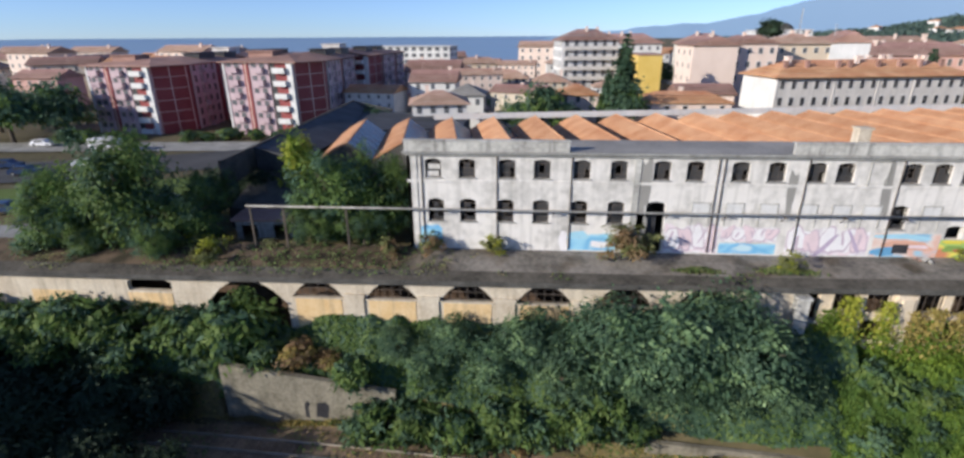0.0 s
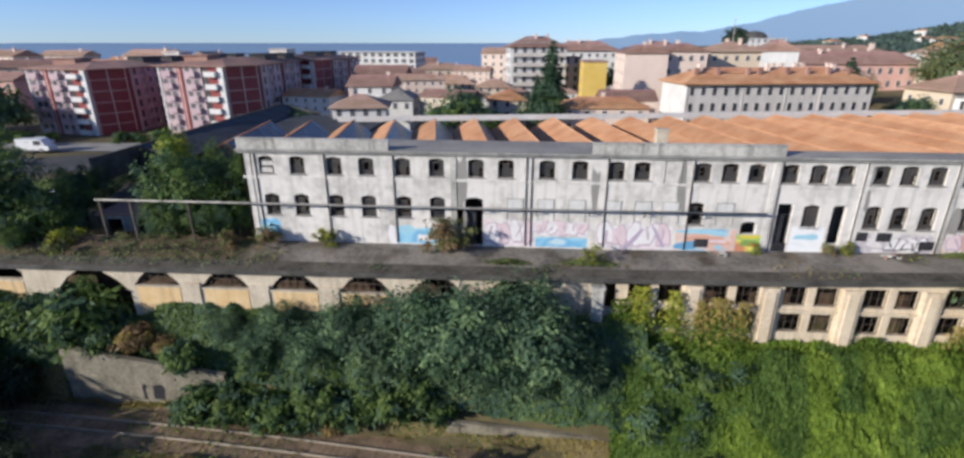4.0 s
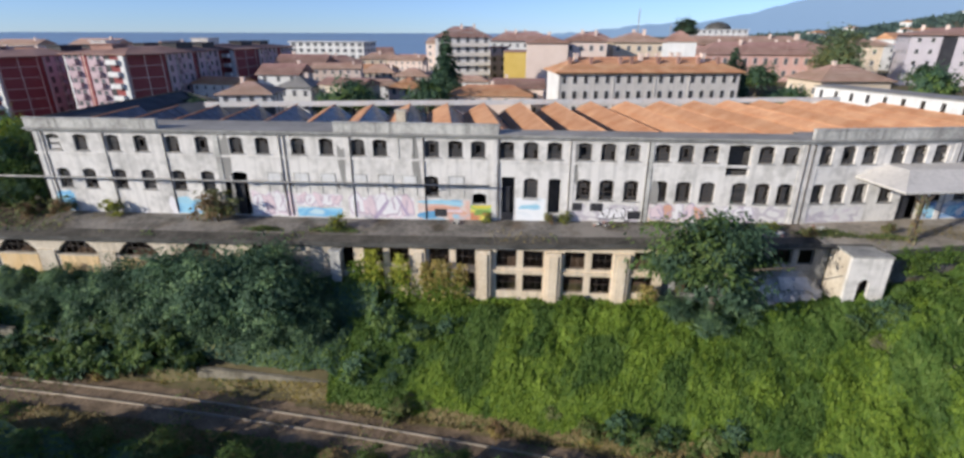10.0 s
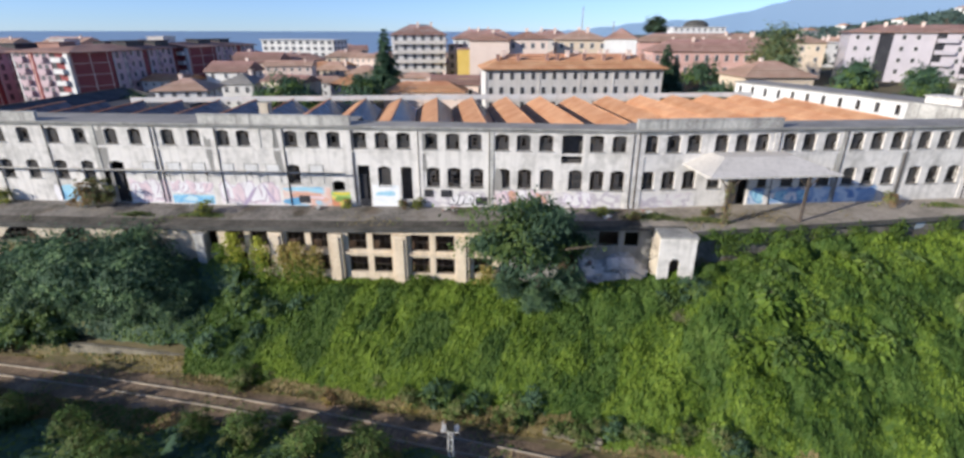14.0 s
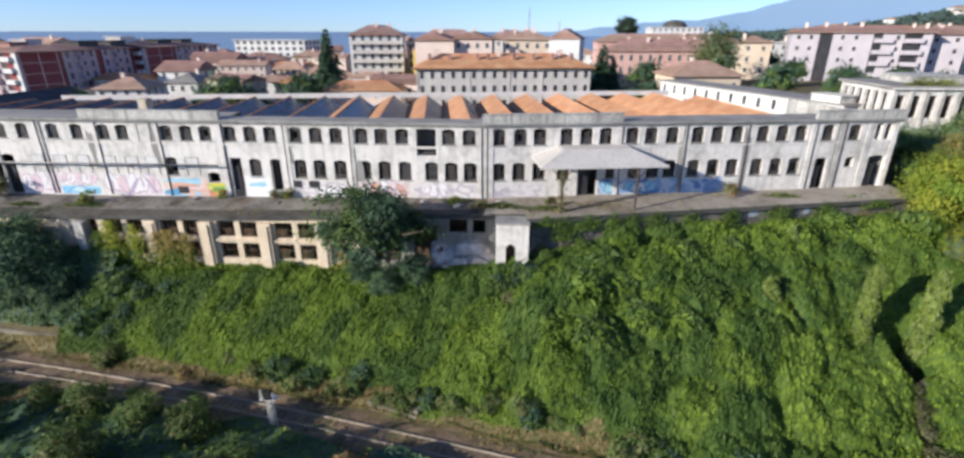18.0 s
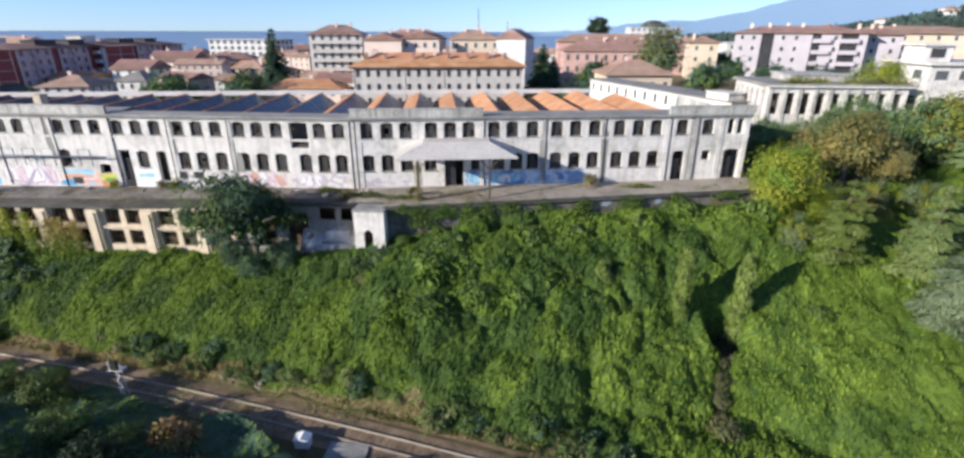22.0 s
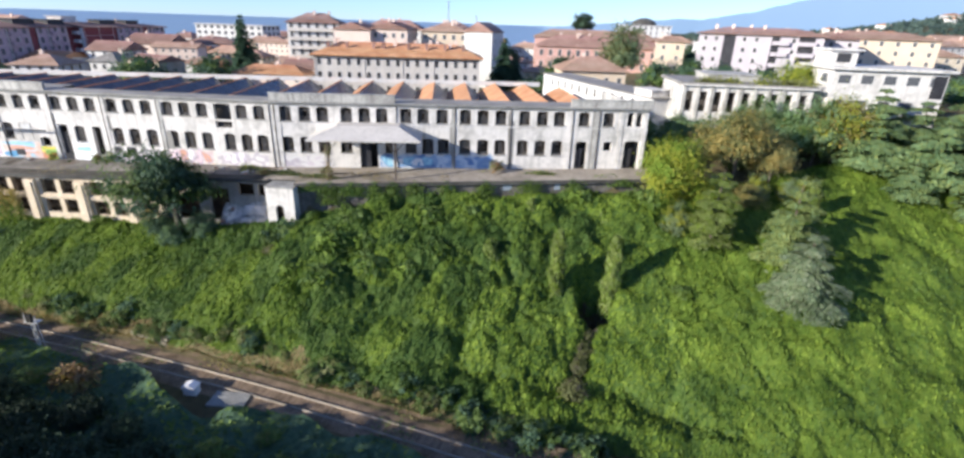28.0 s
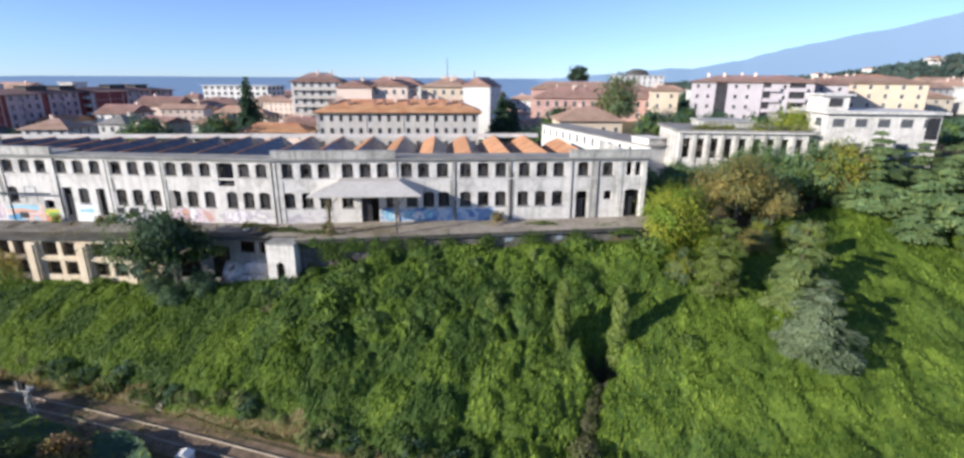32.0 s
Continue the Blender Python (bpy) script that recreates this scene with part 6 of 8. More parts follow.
def make_cedar(label, seed, h, r, tiers, mats, mix, m=None, size=0.2, density=190, group="cedars on the slope"):
    t = thing("conifer", label, "conifer", m, group)
    tr = Mesh()
    tr.tube([(0, 0, -1.0), (0.08, 0, h * 0.5), (0, 0, h * 0.97)], [0.24, 0.15, 0.03], 8)
    part("trunk", tr, [BARK], t, smooth=True)
    q = cedar_cards(seed, h, r, tiers, size, density)
    part("needles", quads("needles", q, mats, (np.random.default_rng(seed).random(len(q)) < mix).astype(int)), [], t)
    return t


make_cedar("blue-grey cedar with level boughs on the slope", 120, 10.4, 4.3, 7, [L_BLUE, L_GREY_GREEN], 0.35, pose(130.7, 31.4, 5.0))
make_cedar("pale green cedar with drooping tips on the slope", 125, 12.4, 4.0, 8, [L_CEDAR, L_FIR], 0.2, pose(131.6, 37.6, 7.0, 0, 0, 70))
make_cedar("pale green young cedar beside the yellow tree", 126, 10.8, 3.4, 8, [L_CEDAR, L_IVY2], 0.35, pose(124.0, 39.8, 8.4, 0, 0, 150))
t = make_cedar("broad blue-green cedar with level boughs above the slope", 128, 11.5, 6.4, 9, [L_FIR, L_CEDAR], 0.3, None, 0.3, 85, "cedars above the slope")
place(t, [(150, 57.5, 0.85, 0), (156.5, 54.0, 0.9, 50), (160, 47.5, 0.85, 110), (165, 61, 1.0, 170), (153, 62.5, 0.95, 230), (170, 52, 1.1, 290), (159, 62.4, 0.95, 330), (170, 65, 1.15, 20), (152.4, 51.6, 0.55, 75), (163, 55, 0.95, 140)])
t = make_conifer("tall dark conifer between the town houses", 121, 17.0, 5.2, L_DARK, "town conifers", 0.7)
place(t, [(23.3, 124, 1.0, 0, 16.5), (94.5, 132, 0.92, 60, 15.5), (97.5, 134, 0.7, 120, 15.5), (20.0, 127, 0.55, 190, 16)])

# ivy-wrapped poles on the slope
for x, y, top, wide in ((105.8, 32.4, 13.4, 1.0), (111.9, 33.0, 12.8, 1.1), (137.0, 45.0, 16.5, 1.3), (89.6, 39.6, 12.6, 1.35), (98.4, 35.2, 10.6, 1.3), (84.5, 38.0, 11.6, 0.9), (102.8, 41.8, 13.6, 1.0)):
    g = float(ground_z(x, y))
    h = top - g
    t = thing("ivy_post", "old post wrapped in pale green ivy", "ivy post", pose(x, y, g), "ivy posts on the slope")
    m = Mesh()
    m.tube([(0, 0, -0.3), (0.1, 0, h * 0.9)], [0.16, 0.1], 7)
    part("post", m, [BARK], t)
    rr = np.random.default_rng(int(x))
    n = int(560 * h * wide)
    z = rr.random(n) ** 0.8 * h
    a = rr.random(n) * 6.283
    rad = 0.8 * wide * (0.62 + 0.5 * (1 - z / h) + 0.22 * np.sin(z * 2.1 + 2 * a) + 0.14 * np.sin(z * 5.0 + 3 * a + x)) * rr.uniform(0.65, 1.1, n)
    rad = rad * np.sqrt(np.clip((h + 0.2 - z) / 0.9, 0.05, 1))
    c = np.stack([np.cos(a) * rad, np.sin(a) * rad, z], 1)
    q = leaf_cards(c, np.stack([np.cos(a), np.sin(a), 0.4 + 0 * a], 1), 0.19, rr, 1.4, 2.0)
    part("ivy", quads("ivy", q, [L_IVY_P, L_IVY2, L_CEDAR], rr.choice(3, n, p=[0.4, 0.35, 0.25])), [], t)

# creepers hanging on the barred front
for x, y, w, h, mt in ((25.8, 39.3, 2.4, 4.6, L_IVY), (27.4, 39.3, 2.6, 5.9, L_YEL), (30.2, 39.2, 2.0, 5.6, L_YEL), (32.6, 39.4, 2.0, 4.6, L_AUT), (34.2, 39.3, 2.6, 5.0, L_AUT), (36.2, 39.3, 1.8, 4.6, L_AUT), (47.5, 39.4, 4.0, 1.6, L_IVY), (54.5, 39.3, 2.2, 3.0, L_AUT), (72.2, 36.8, 1.6, 2.6, L_IVY2), (-24.8, 39.4, 3.6, 5.0, L_MID)):
    t = thing("creeper", "yellowing creeper climbing the old wall", "creeper", pose(x, y, 7.0))
    rr = np.random.default_rng(int(x * 10) + 900)
    n = int(170 * w * h / 2)
    z = rr.random(n) ** 1.3 * h
    u = rr.normal(0, 0.36, n) * w * (1 - 0.6 * z / h)
    c = np.stack([u, rr.normal(-0.1, 0.22, n), z], 1)
    q = leaf_cards(c, np.tile([0, -1, 0.4], (n, 1)), 0.2, rr, 0.9)
    part("leaves", quads("leaves", q, [L_IVY, mt], (z / h + rr.normal(0, 0.25, n) > 0.45).astype(int)), [], t)

# ivy hanging over the retaining wall
rr = np.random.default_rng(515)
for k, x in enumerate((76.4, 78.4, 80.9, 83.5, 85.6, 88.3, 92.1, 96.8, 102.4, 108.0, 114.4)):
    y, z = float(edge_y(np.array(x))) - 0.12, float(edge_z(x)) - 0.15
    w, h = rr.uniform(1.2, 2.8), rr.uniform(0.8, 3.0)
    t = thing("creeper", "ivy hanging over the dark retaining wall", "creeper", pose(x, y, z, 0, 0, 13), "ivy on the retaining wall")
    n = int(260 * w * h / 2) + 200
    zz = -rr.random(n) ** 0.8 * h
    u = rr.normal(0, 0.34, n) * w
    c = np.stack([u, -0.12 - 0.25 * rr.random(n) * (1 + zz / h * -0.8), zz + 0.25 * np.exp(-(u / w * 2) ** 2)], 1)
    q = leaf_cards(c, np.tile([0, -1, 0.5], (n, 1)), 0.17, rr, 0.9)
    part("leaves", quads("leaves", q, [L_MID, L_IVY], (rr.random(n) < 0.4).astype(int)), [], t)

# creeper on the canopy post, moss and weeds before it
t = thing("creeper", "sparse olive creeper wrapped round the canopy post", "creeper", F2 @ pose(7.6, -5.28, 14.7))
rr = np.random.default_rng(77)
n = 420
z = rr.random(n) * 4.6
a = rr.random(n) * 6.283
rad = 0.22 + 0.3 * rr.random(n)
q = leaf_cards(np.stack([np.cos(a) * rad, np.sin(a) * rad, z], 1), np.stack([np.cos(a), np.sin(a), 0.4 + 0 * a], 1), 0.15, rr, 0.7)
part("leaves", quads("leaves", q, [L_OLIVE, L_RUST], (rr.random(n) < 0.4).astype(int)), [], t)
for x, y, rx, ry in ((71.5, 41.6, 2.6, 0.9), (76.5, 41.0, 2.0, 0.6), (66.5, 43.4, 1.2, 0.4), (23.0, 41.6, 2.4, 0.7), (15.5, 41.4, 1.6, 0.5), (104.0, 47.6, 1.6, 0.6), (56.0, 43.6, 1.4, 0.4)):
    w = thing("weeds", "low mat of weeds on the yard", "weeds", pose(x, y, float(yard_z(np.array(x), np.array(y)))), "weed mats on the yard")
    n = 900
    c = rr.normal(0, 0.5, (n, 3)) * np.array([rx, ry, 0.0])
    c[:, 2] = 0.06 + 0.3 * rr.random(n) * np.exp(-(c[:, 0] / rx) ** 2 * 2)
    part("leaves", quads("leaves", leaf_cards(c, np.tile([0, -0.2, 0.9], (n, 1)), 0.15, rr, 0.0), [L_OLIVE, L_MID], (rr.random(n) < 0.4).astype(int)), [], w)

# ---- town ----
def win_mesh(w, h, mat=None, pane=None):
    m = Mesh()
    m.box(-w / 2 - 0.08, w / 2 + 0.08, -0.04, 0.0, -0.08, h + 0.08)
    m.box(-w / 2, w / 2, -0.05, -0.045, 0, h, 1)
    return m.data("window", [mat or WHITE, pane or pane_glass])


WIN = {"std": win_mesh(0.95, 1.35), "small": win_mesh(0.9, 1.2, None, glass), "tall": win_mesh(1.2, 2.1), "wide": win_mesh(2.0, 1.6), "dark": win_mesh(1.2, 1.6, LAVENDER), "mid": win_mesh(1.7, 1.25), "slim": win_mesh(0.85, 1.6, None, glass)}


def roof_mesh(w, d, h, over, kind):
    """A roof over w by d with its eaves at 0."""
    m = Mesh()
    a, b = w / 2 + over, d / 2 + over
    if kind == "flat":
        m.box(-a, a, -b, b, 0, 0.35)
        return m
    rid = (a - min(a, b) * (0.95 if kind == "hip" else 0.0)) if a >= b else 0.0
    rdy = (b - min(a, b) * (0.95 if kind == "hip" else 0.0)) if b > a else 0.0
    if kind == "gable":
        if a >= b:
            rid, rdy = a, 0.0
        else:
            rid, rdy = 0.0, b
    c = [(-a, -b, 0), (a, -b, 0), (a, b, 0), (-a, b, 0)]
    n = 5
    if a >= b:
        r0, r1 = (-rid, 0, h), (rid, 0, h)
        sides = [(c[0], c[1], r1, r0), (c[2], c[3], r0, r1), (c[1], c[2], r1, r1), (c[3], c[0], r0, r0)]
    else:
        r0, r1 = (0, -rdy, h), (0, rdy, h)
        sides = [(c[0], c[1], r0, r0), (c[1], c[2], r1, r0), (c[2], c[3], r1, r1), (c[3], c[0], r0, r1)]
    for p, q, s, t in sides:
        p, q, s, t = map(Vector, (p, q, s, t))
        for i in range(n):
            f, g = i / n, (i + 1) / n
            lift = Vector((0, 0, 0.05))
            m.face([p.lerp(t, f) + lift, q.lerp(s, f) + lift, q.lerp(s, g), p.lerp(t, g)])
    m.face(c[::-1])
    m.box(-a, a, -b, b, -0.16, -0.004)
    return m


def building(name, label, category, m, w, d, h, wall, roof, roof_kind="hip", roof_h=2.5, floors=3, cols=6, side_cols=3, win="std", over=0.5, chimneys=2, seed=1, group="", faces="swe", z_first=0.9):
    """A house, its middle at the pose m: wall, roof, windows on the faces named, chimneys."""
    rnd = random.Random(seed)
    t = thing(name, label, category, m, group)
    wl = Mesh()
    wl.box(-w / 2, w / 2, -d / 2, d / 2, -3, h)
    part("wall", wl, [wall], t)
    part("roof", roof_mesh(w, d, roof_h, over, roof_kind), [roof], t, "", pose(0, 0, h))
    fh = h / floors
    spots = []
    for f in range(floors):
        z = f * fh + z_first
        if "s" in faces:
            spots += [(-w / 2 + w * (i + 0.5) / cols, -d / 2 - 0.004, z, 0) for i in range(cols)]
        if "w" in faces:
            spots += [(-w / 2 - 0.004, -d / 2 + d * (i + 0.5) / side_cols, z, -90) for i in range(side_cols)]
        if "e" in faces:
            spots += [(w / 2 + 0.004, -d / 2 + d * (i + 0.5) / side_cols, z, 90) for i in range(side_cols)]
    for x, y, z, a in spots:
        part("window", WIN[win], [], t, "", pose(x, y, z, 0, 0, a))
    for i in range(chimneys):
        c = Mesh()
        x, y = rnd.uniform(-0.4, 0.4) * w, rnd.uniform(-0.25, 0.25) * d
        c.box(x - 0.4, x + 0.4, y - 0.35, y + 0.35, h, h + roof_h + 0.6)
        c.box(x - 0.5, x + 0.5, y - 0.45, y + 0.45, h + roof_h + 0.6, h + roof_h + 0.75)
        part("chimney", c, [PINKISH], t)
    return t


def balcony(w, d, wall):
    m = Mesh()
    m.box(-w / 2, w / 2, -d, 0, -0.18, 0)
    m.box(-w / 2, w / 2, -d, -d + 0.1, 0, 0.95)
    m.box(-w / 2, -w / 2 + 0.1, -d + 0.1, 0, 0, 0.95)
    m.box(w / 2 - 0.1, w / 2, -d + 0.1, 0, 0, 0.95)
    return m.data("balcony", [wall])


BAL_W, BAL_L = balcony(3.0, 1.3, WHITE), balcony(2.6, 0.9, LAVENDER)
BAL_P = balcony(4.5, 1.4, LILAC)


def red_block(ox, oy, z1, label):
    """A staggered six-storey block: lavender balconied front, white balcony stacks, red stair walls, shaded long side."""
    t = thing("apartment_block", label, "apartment block", pose(ox, oy, 0), "red apartment blocks")
    z0 = 12.2
    plan = [(-65.5, 113.0), (-48.5, 110.0), (-44.4, 117.1), (-46.8, 148.0), (-43.2, 147.4), (-42.7, 160.0), (-41.6, 184.7), (-62.0, 187.5)]
    kinds = ["front", "red", "side", "white", "red", "side", "", ""]
    m = Mesh()
    for (ax, ay), (bx, by) in zip(plan, plan[1:] + plan[:1]):
        m.face([(ax, ay, z0 - 2), (bx, by, z0 - 2), (bx, by, z1), (ax, ay, z1)])
    m.face([(x, y, z1) for x, y in plan])
    part("wall", m, [RED], t, "dark red clad wall")
    # low tiled roof with wide eaves
    cx, cy = -54.0, 148.0
    r = Mesh()
    eave = [(x + 1.0 * (1 if x > cx else -1), y + 1.0 * (1 if y > cy else -1), z1 + 0.02) for x, y in plan]
    rid = [(cx + (x - cx) * 0.3, cy + (y - cy) * 0.82, z1 + 1.25) for x, y in plan]
    for k in range(len(plan)):
        n = (k + 1) % len(plan)
        r.face([eave[k], eave[n], rid[n], rid[k]])
        r.face([(eave[k][0], eave[k][1], z1 - 0.25), (eave[n][0], eave[n][1], z1 - 0.25), eave[n], eave[k]])
    r.face(rid)
    r.face([(x, y, z1 - 0.25) for x, y, _ in eave[::-1]])
    part("roof", r, [TILE_DARK], t, "brown tiled roof with wide eaves")
    fh = (z1 - z0) / 6
    for (ax, ay), (bx, by), kind in zip(plan, plan[1:], kinds):
        ln = math.hypot(bx - ax, by - ay)
        F = pose(ax, ay, 0, 0, 0, math.degrees(math.atan2(by - ay, bx - ax)))

        def box(name, mat, u0, u1, d0, d1, lo, hi, lab=""):
            b = Mesh()
            b.box(u0, u1, d0, d1, lo, hi)
            part(name, b, [mat], t, lab, F)

        if kind == "front":
            box("cladding", LAVENDER, 0.3, ln * 0.66, -0.25, 0, z0, z1 - 0.3, "lavender clad field")
            box("strip", WHITE, 0.0, 0.45, -0.5, 0, z0 - 1, z1 - 0.3, "white corner strip")
            box("strip", RED, ln * 0.3, ln * 0.3 + 1.3, -0.45, -0.252, z0, z1 - 0.3)
            box("strip", PINKISH, ln * 0.3 + 0.5, ln * 0.3 + 0.7, -0.5, -0.452, z0, z1 - 0.3)
            # No depth here: a dark sheet stands for the recess shade.
            box("recess", SHADE, ln * 0.665, ln * 0.74, -0.05, -0.002, z0, z1 - 0.3, "dark painted sheet for a shaded recess")
            box("strip", WHITE, ln - 1.4, ln - 0.02, -0.5, 0, z0 - 1, z1 - 0.3, "white corner strip")
            for f in range(6):
                z = z0 + f * fh + 0.5
                for k in (0.09, 0.2, 0.45, 0.57):
                    part("window", WIN["dark"], [], t, "", F @ pose(ln * k, -0.26, z + 0.3))
                part("balcony", BAL_L, [], t, "", F @ pose(ln * 0.15, -0.26, z))
                part("balcony", BAL_L, [], t, "", F @ pose(ln * 0.52, -0.26, z))
                part("balcony", BAL_W, [], t, "white balcony", F @ pose(ln - 3.0, 0, z))
        elif kind == "white":
            box("strip", WHITE, ln - 1.1, ln - 0.02, -0.4, 0, z0 - 1, z1 - 0.3, "white corner strip")
            for f in range(6):
                part("balcony", BAL_W, [], t, "white balcony", F @ pose(ln - 2.6, 0, z0 + f * fh + 0.5))
        elif kind == "red":
            for k in (0.03, 0.5, 0.96):
                box("strip", PINKISH, ln * k - 0.08, ln * k + 0.08, -0.1, 0, z0, z1 - 0.3)
            for f in range(1, 6):
                box("floor_band", PINKISH, 0.2, ln - 0.1, -0.06, -0.002, z0 + f * fh - 0.07, z0 + f * fh + 0.05)
        elif kind == "side":
            a = 1.2
            while a < ln - 4:
                b = min(a + 11.5, ln - 0.6)
                box("cladding", LAVENDER, a, b, -0.22, 0, z0, z1 - 0.3, "lavender clad field")
                for k in (0.0, 0.36, 0.68, 1.0):
                    box("strip", GREY_R, a + (b - a) * k - 0.15, a + (b - a) * k + 0.15, -0.38, -0.222, z0, z1 - 0.3)
                for f in range(6):
                    z = z0 + f * fh + 0.8
                    for k in range(4):
                        part("window", WIN["dark"], [], t, "", F @ pose(a + (b - a) * (k + 0.5) / 4, -0.23, z))
                    part("balcony", BAL_L, [], t, "", F @ pose(a + (b - a) * 0.52, -0.23, z - 0.4))
                a = b + 3.0
    # dark attic rooms and a white stair head on the roof
    for x, y, w, d, h, mat in ((-58, 118, 5.5, 5, 1.9, TILE_DARK), (-50, 132, 4, 7, 2.0, SHADE), (-50, 143, 4, 6, 1.9, SHADE), (-54, 152, 5, 6, 2.9, PLASTER), (-49, 163, 4, 7, 2.0, SHADE), (-49, 175, 4, 6, 1.9, SHADE)):
        q = Mesh()
        q.box(x - w / 2, x + w / 2, y - d / 2, y + d / 2, z1 + 0.5, z1 + h)
        q.box(x - w / 2 - 0.4, x + w / 2 + 0.4, y - d / 2 - 0.4, y + d / 2 + 0.4, z1 + h, z1 + h + 0.2)
        part("roof_room", q, [mat], t)
    return t


red_block(-33.0, 1.0, 27.3, "red and lavender six-storey block of flats with balconies")
red_block(0.0, 0.0, 28.1, "red and lavender six-storey block of flats with stair walls")

# named houses of the town
lph = building("town_house", "long pale house with orange tiled roof and small windows", "house", pose(68.5, 116.6, 15.5, 0, 0, 8.7), 40.1, 12, 9.6, GREY_R, TILE, "hip", 2.9, 3, 17, 3, "slim", 0.9, 9, 5, faces="se")
m = Mesh()
m.box(-20.09, -20.054, -6.0, 6.0, -3, 9.58)
part("end_wall", m, [WHITE], lph, "bright white end wall")
for u in (-20.0, -8.2, 1.0, 8.6):
    m = Mesh()
    m.box(u, u + 0.25, -6.12, -6.002, -3, 9.5)
    part("downpipe", m, [GREY_R], lph)
for u in (-17, -12.5, -6, -3.5, 2.5, 7, 11.5, 16):
    m = Mesh()
    m.box(u - 0.35, u + 0.35, -3.4, -2.7, 10.6, 12.3)
    m.box(u - 0.45, u + 0.45, -3.5, -2.6, 12.3, 12.5)
    part("chimney", m, [TILE_DARK], lph)
# Dark strip that stands for the shadow line under the eave.
eav = Mesh()
eav.box(-20.6, 20.6, -6.7, -6.02, 9.2, 9.42)
part("soffit", eav, [BAR], lph, "dark strip painted as the shadow under the eave")
tw = building("apartment_building", "white balconied flats with a brown hip roof", "apartment building", pose(20.6, 183.5, 13, 0, 0, 9), 18.6, 13, 18.5, WHITE, TILE_DARK, "hip", 3.4, 6, 6, 4, "tall", 0.8, 2, 6)
band = Mesh()
band.box(-8.6, 8.6, -1.5, 0, -0.2, 0)
band.box(-8.6, 8.6, -1.5, -1.38, 0, 1.0)
band_me = band.data("balcony", [GREY_R])
for f in range(1, 6):
    part("balcony", band_me, [], tw, "long grey balcony", pose(0, -6.5, f * 3.08 + 0.3))
building("apartment_building", "wide white flat-roofed apartment building", "apartment building", pose(-52, 258, 12, 0, 0, -6), 38, 16, 16.4, WHITE, WHITE, "flat", 0.4, 6, 10, 4, "wide", 0.8, 0, 7)
building("town_house", "small white house with an orange hip roof", "house", pose(-16.6, 104.0, 15.5, 0, 0, 10), 10.4, 9.5, 5.3, WHITE, TOWN_TILE, "hip", 2.2, 2, 4, 3, "std", 0.8, 1, 8)
building("apartment_building", "bright yellow rendered apartment building", "apartment building", pose(39.5, 178, 13), 7.5, 14, 14.0, YELLOW, TILE_DARK, "flat", 0.4, 4, 1, 3, "small", 0.3, 0, 9, faces="w")
building("apartment_building", "tall pink rendered flats with a brown roof", "apartment building", pose(48.4, 148, 14), 11, 15, 16.4, PINKISH, TILE_DARK, "gable", 2.0, 5, 2, 3, "small", 0.5, 1, 10, faces="w")
building("apartment_building", "pink rendered flats with white balconies", "apartment building", pose(59.0, 150, 14), 11, 14, 16.8, PINKISH, TILE_DARK, "gable", 2.0, 5, 4, 3, "std", 0.5, 1, 11)
building("apartment_building", "pale yellow apartment building with an orange roof", "apartment building", pose(74.6, 157, 14), 14.5, 14, 16.6, PALE_YELLOW, TOWN_TILE, "hip", 2.6, 5, 5, 3, "std", 0.7, 2, 12)
building("apartment_building", "plain white gabled apartment building", "apartment building", pose(86.6, 155, 14, 0, 0, -12), 9.0, 13, 16.8, WHITE, TILE_DARK, "gable", 2.8, 4, 1, 2, "small", 0.3, 0, 13, faces="e")
building("palazzo", "rose palazzo with a dark red tiled roof", "palazzo", pose(128, 196, 13.6), 48, 16, 12.5, PINK, TILE_DARK, "hip", 4.0, 3, 14, 4, "tall", 0.7, 6, 14)
building("palazzo", "rose palazzo wing with an orange roof", "palazzo", pose(128, 216, 14), 50, 14, 15.0, PINK, TOWN_TILE, "hip", 3.0, 3, 12, 4, "std", 0.7, 3, 15)
building("town_house", "yellow house with an orange hip roof", "house", pose(117.5, 127.5, 15, 0, 0, 6), 16.5, 13, 7.8, PALE_YELLOW, TOWN_TILE, "hip", 3.3, 2, 5, 3, "std", 0.8, 1, 16)
building("apartment_building", "long pale flats with a brown hip roof", "apartment building", pose(41.2, 222, 13), 25, 13, 16.9, WHITE, TILE_DARK, "hip", 3.6, 5, 8, 3, "std", 0.9, 3, 41, faces="s")
building("apartment_building", "long pale flats with a brown hip roof", "apartment building", pose(68.0, 212, 13), 18, 13, 17.0, GREY_R, TILE_DARK, "hip", 3.4, 5, 6, 3, "std", 0.9, 2, 42, faces="s")
bk = building("apartment_building", "narrow flats with shaded balconies beside the yellow house", "apartment building", pose(33.4, 193, 13), 6.0, 12, 14.8, LILAC, TILE_DARK, "flat", 0.4, 5, 2, 2, "tall", 0.4, 0, 43, faces="s")
for f in range(5):
    part("balcony", BAL_P, [], bk, "", pose(0.4, -6.0, f * 2.96 + 0.4))
building("town_house", "low red-roofed outbuilding beside the hall", "house", pose(34.5, 118, 14), 19, 9, 5.5, PINKISH, TILE, "hip", 2.0, 2, 5, 2, "small", 0.5, 1, 17)
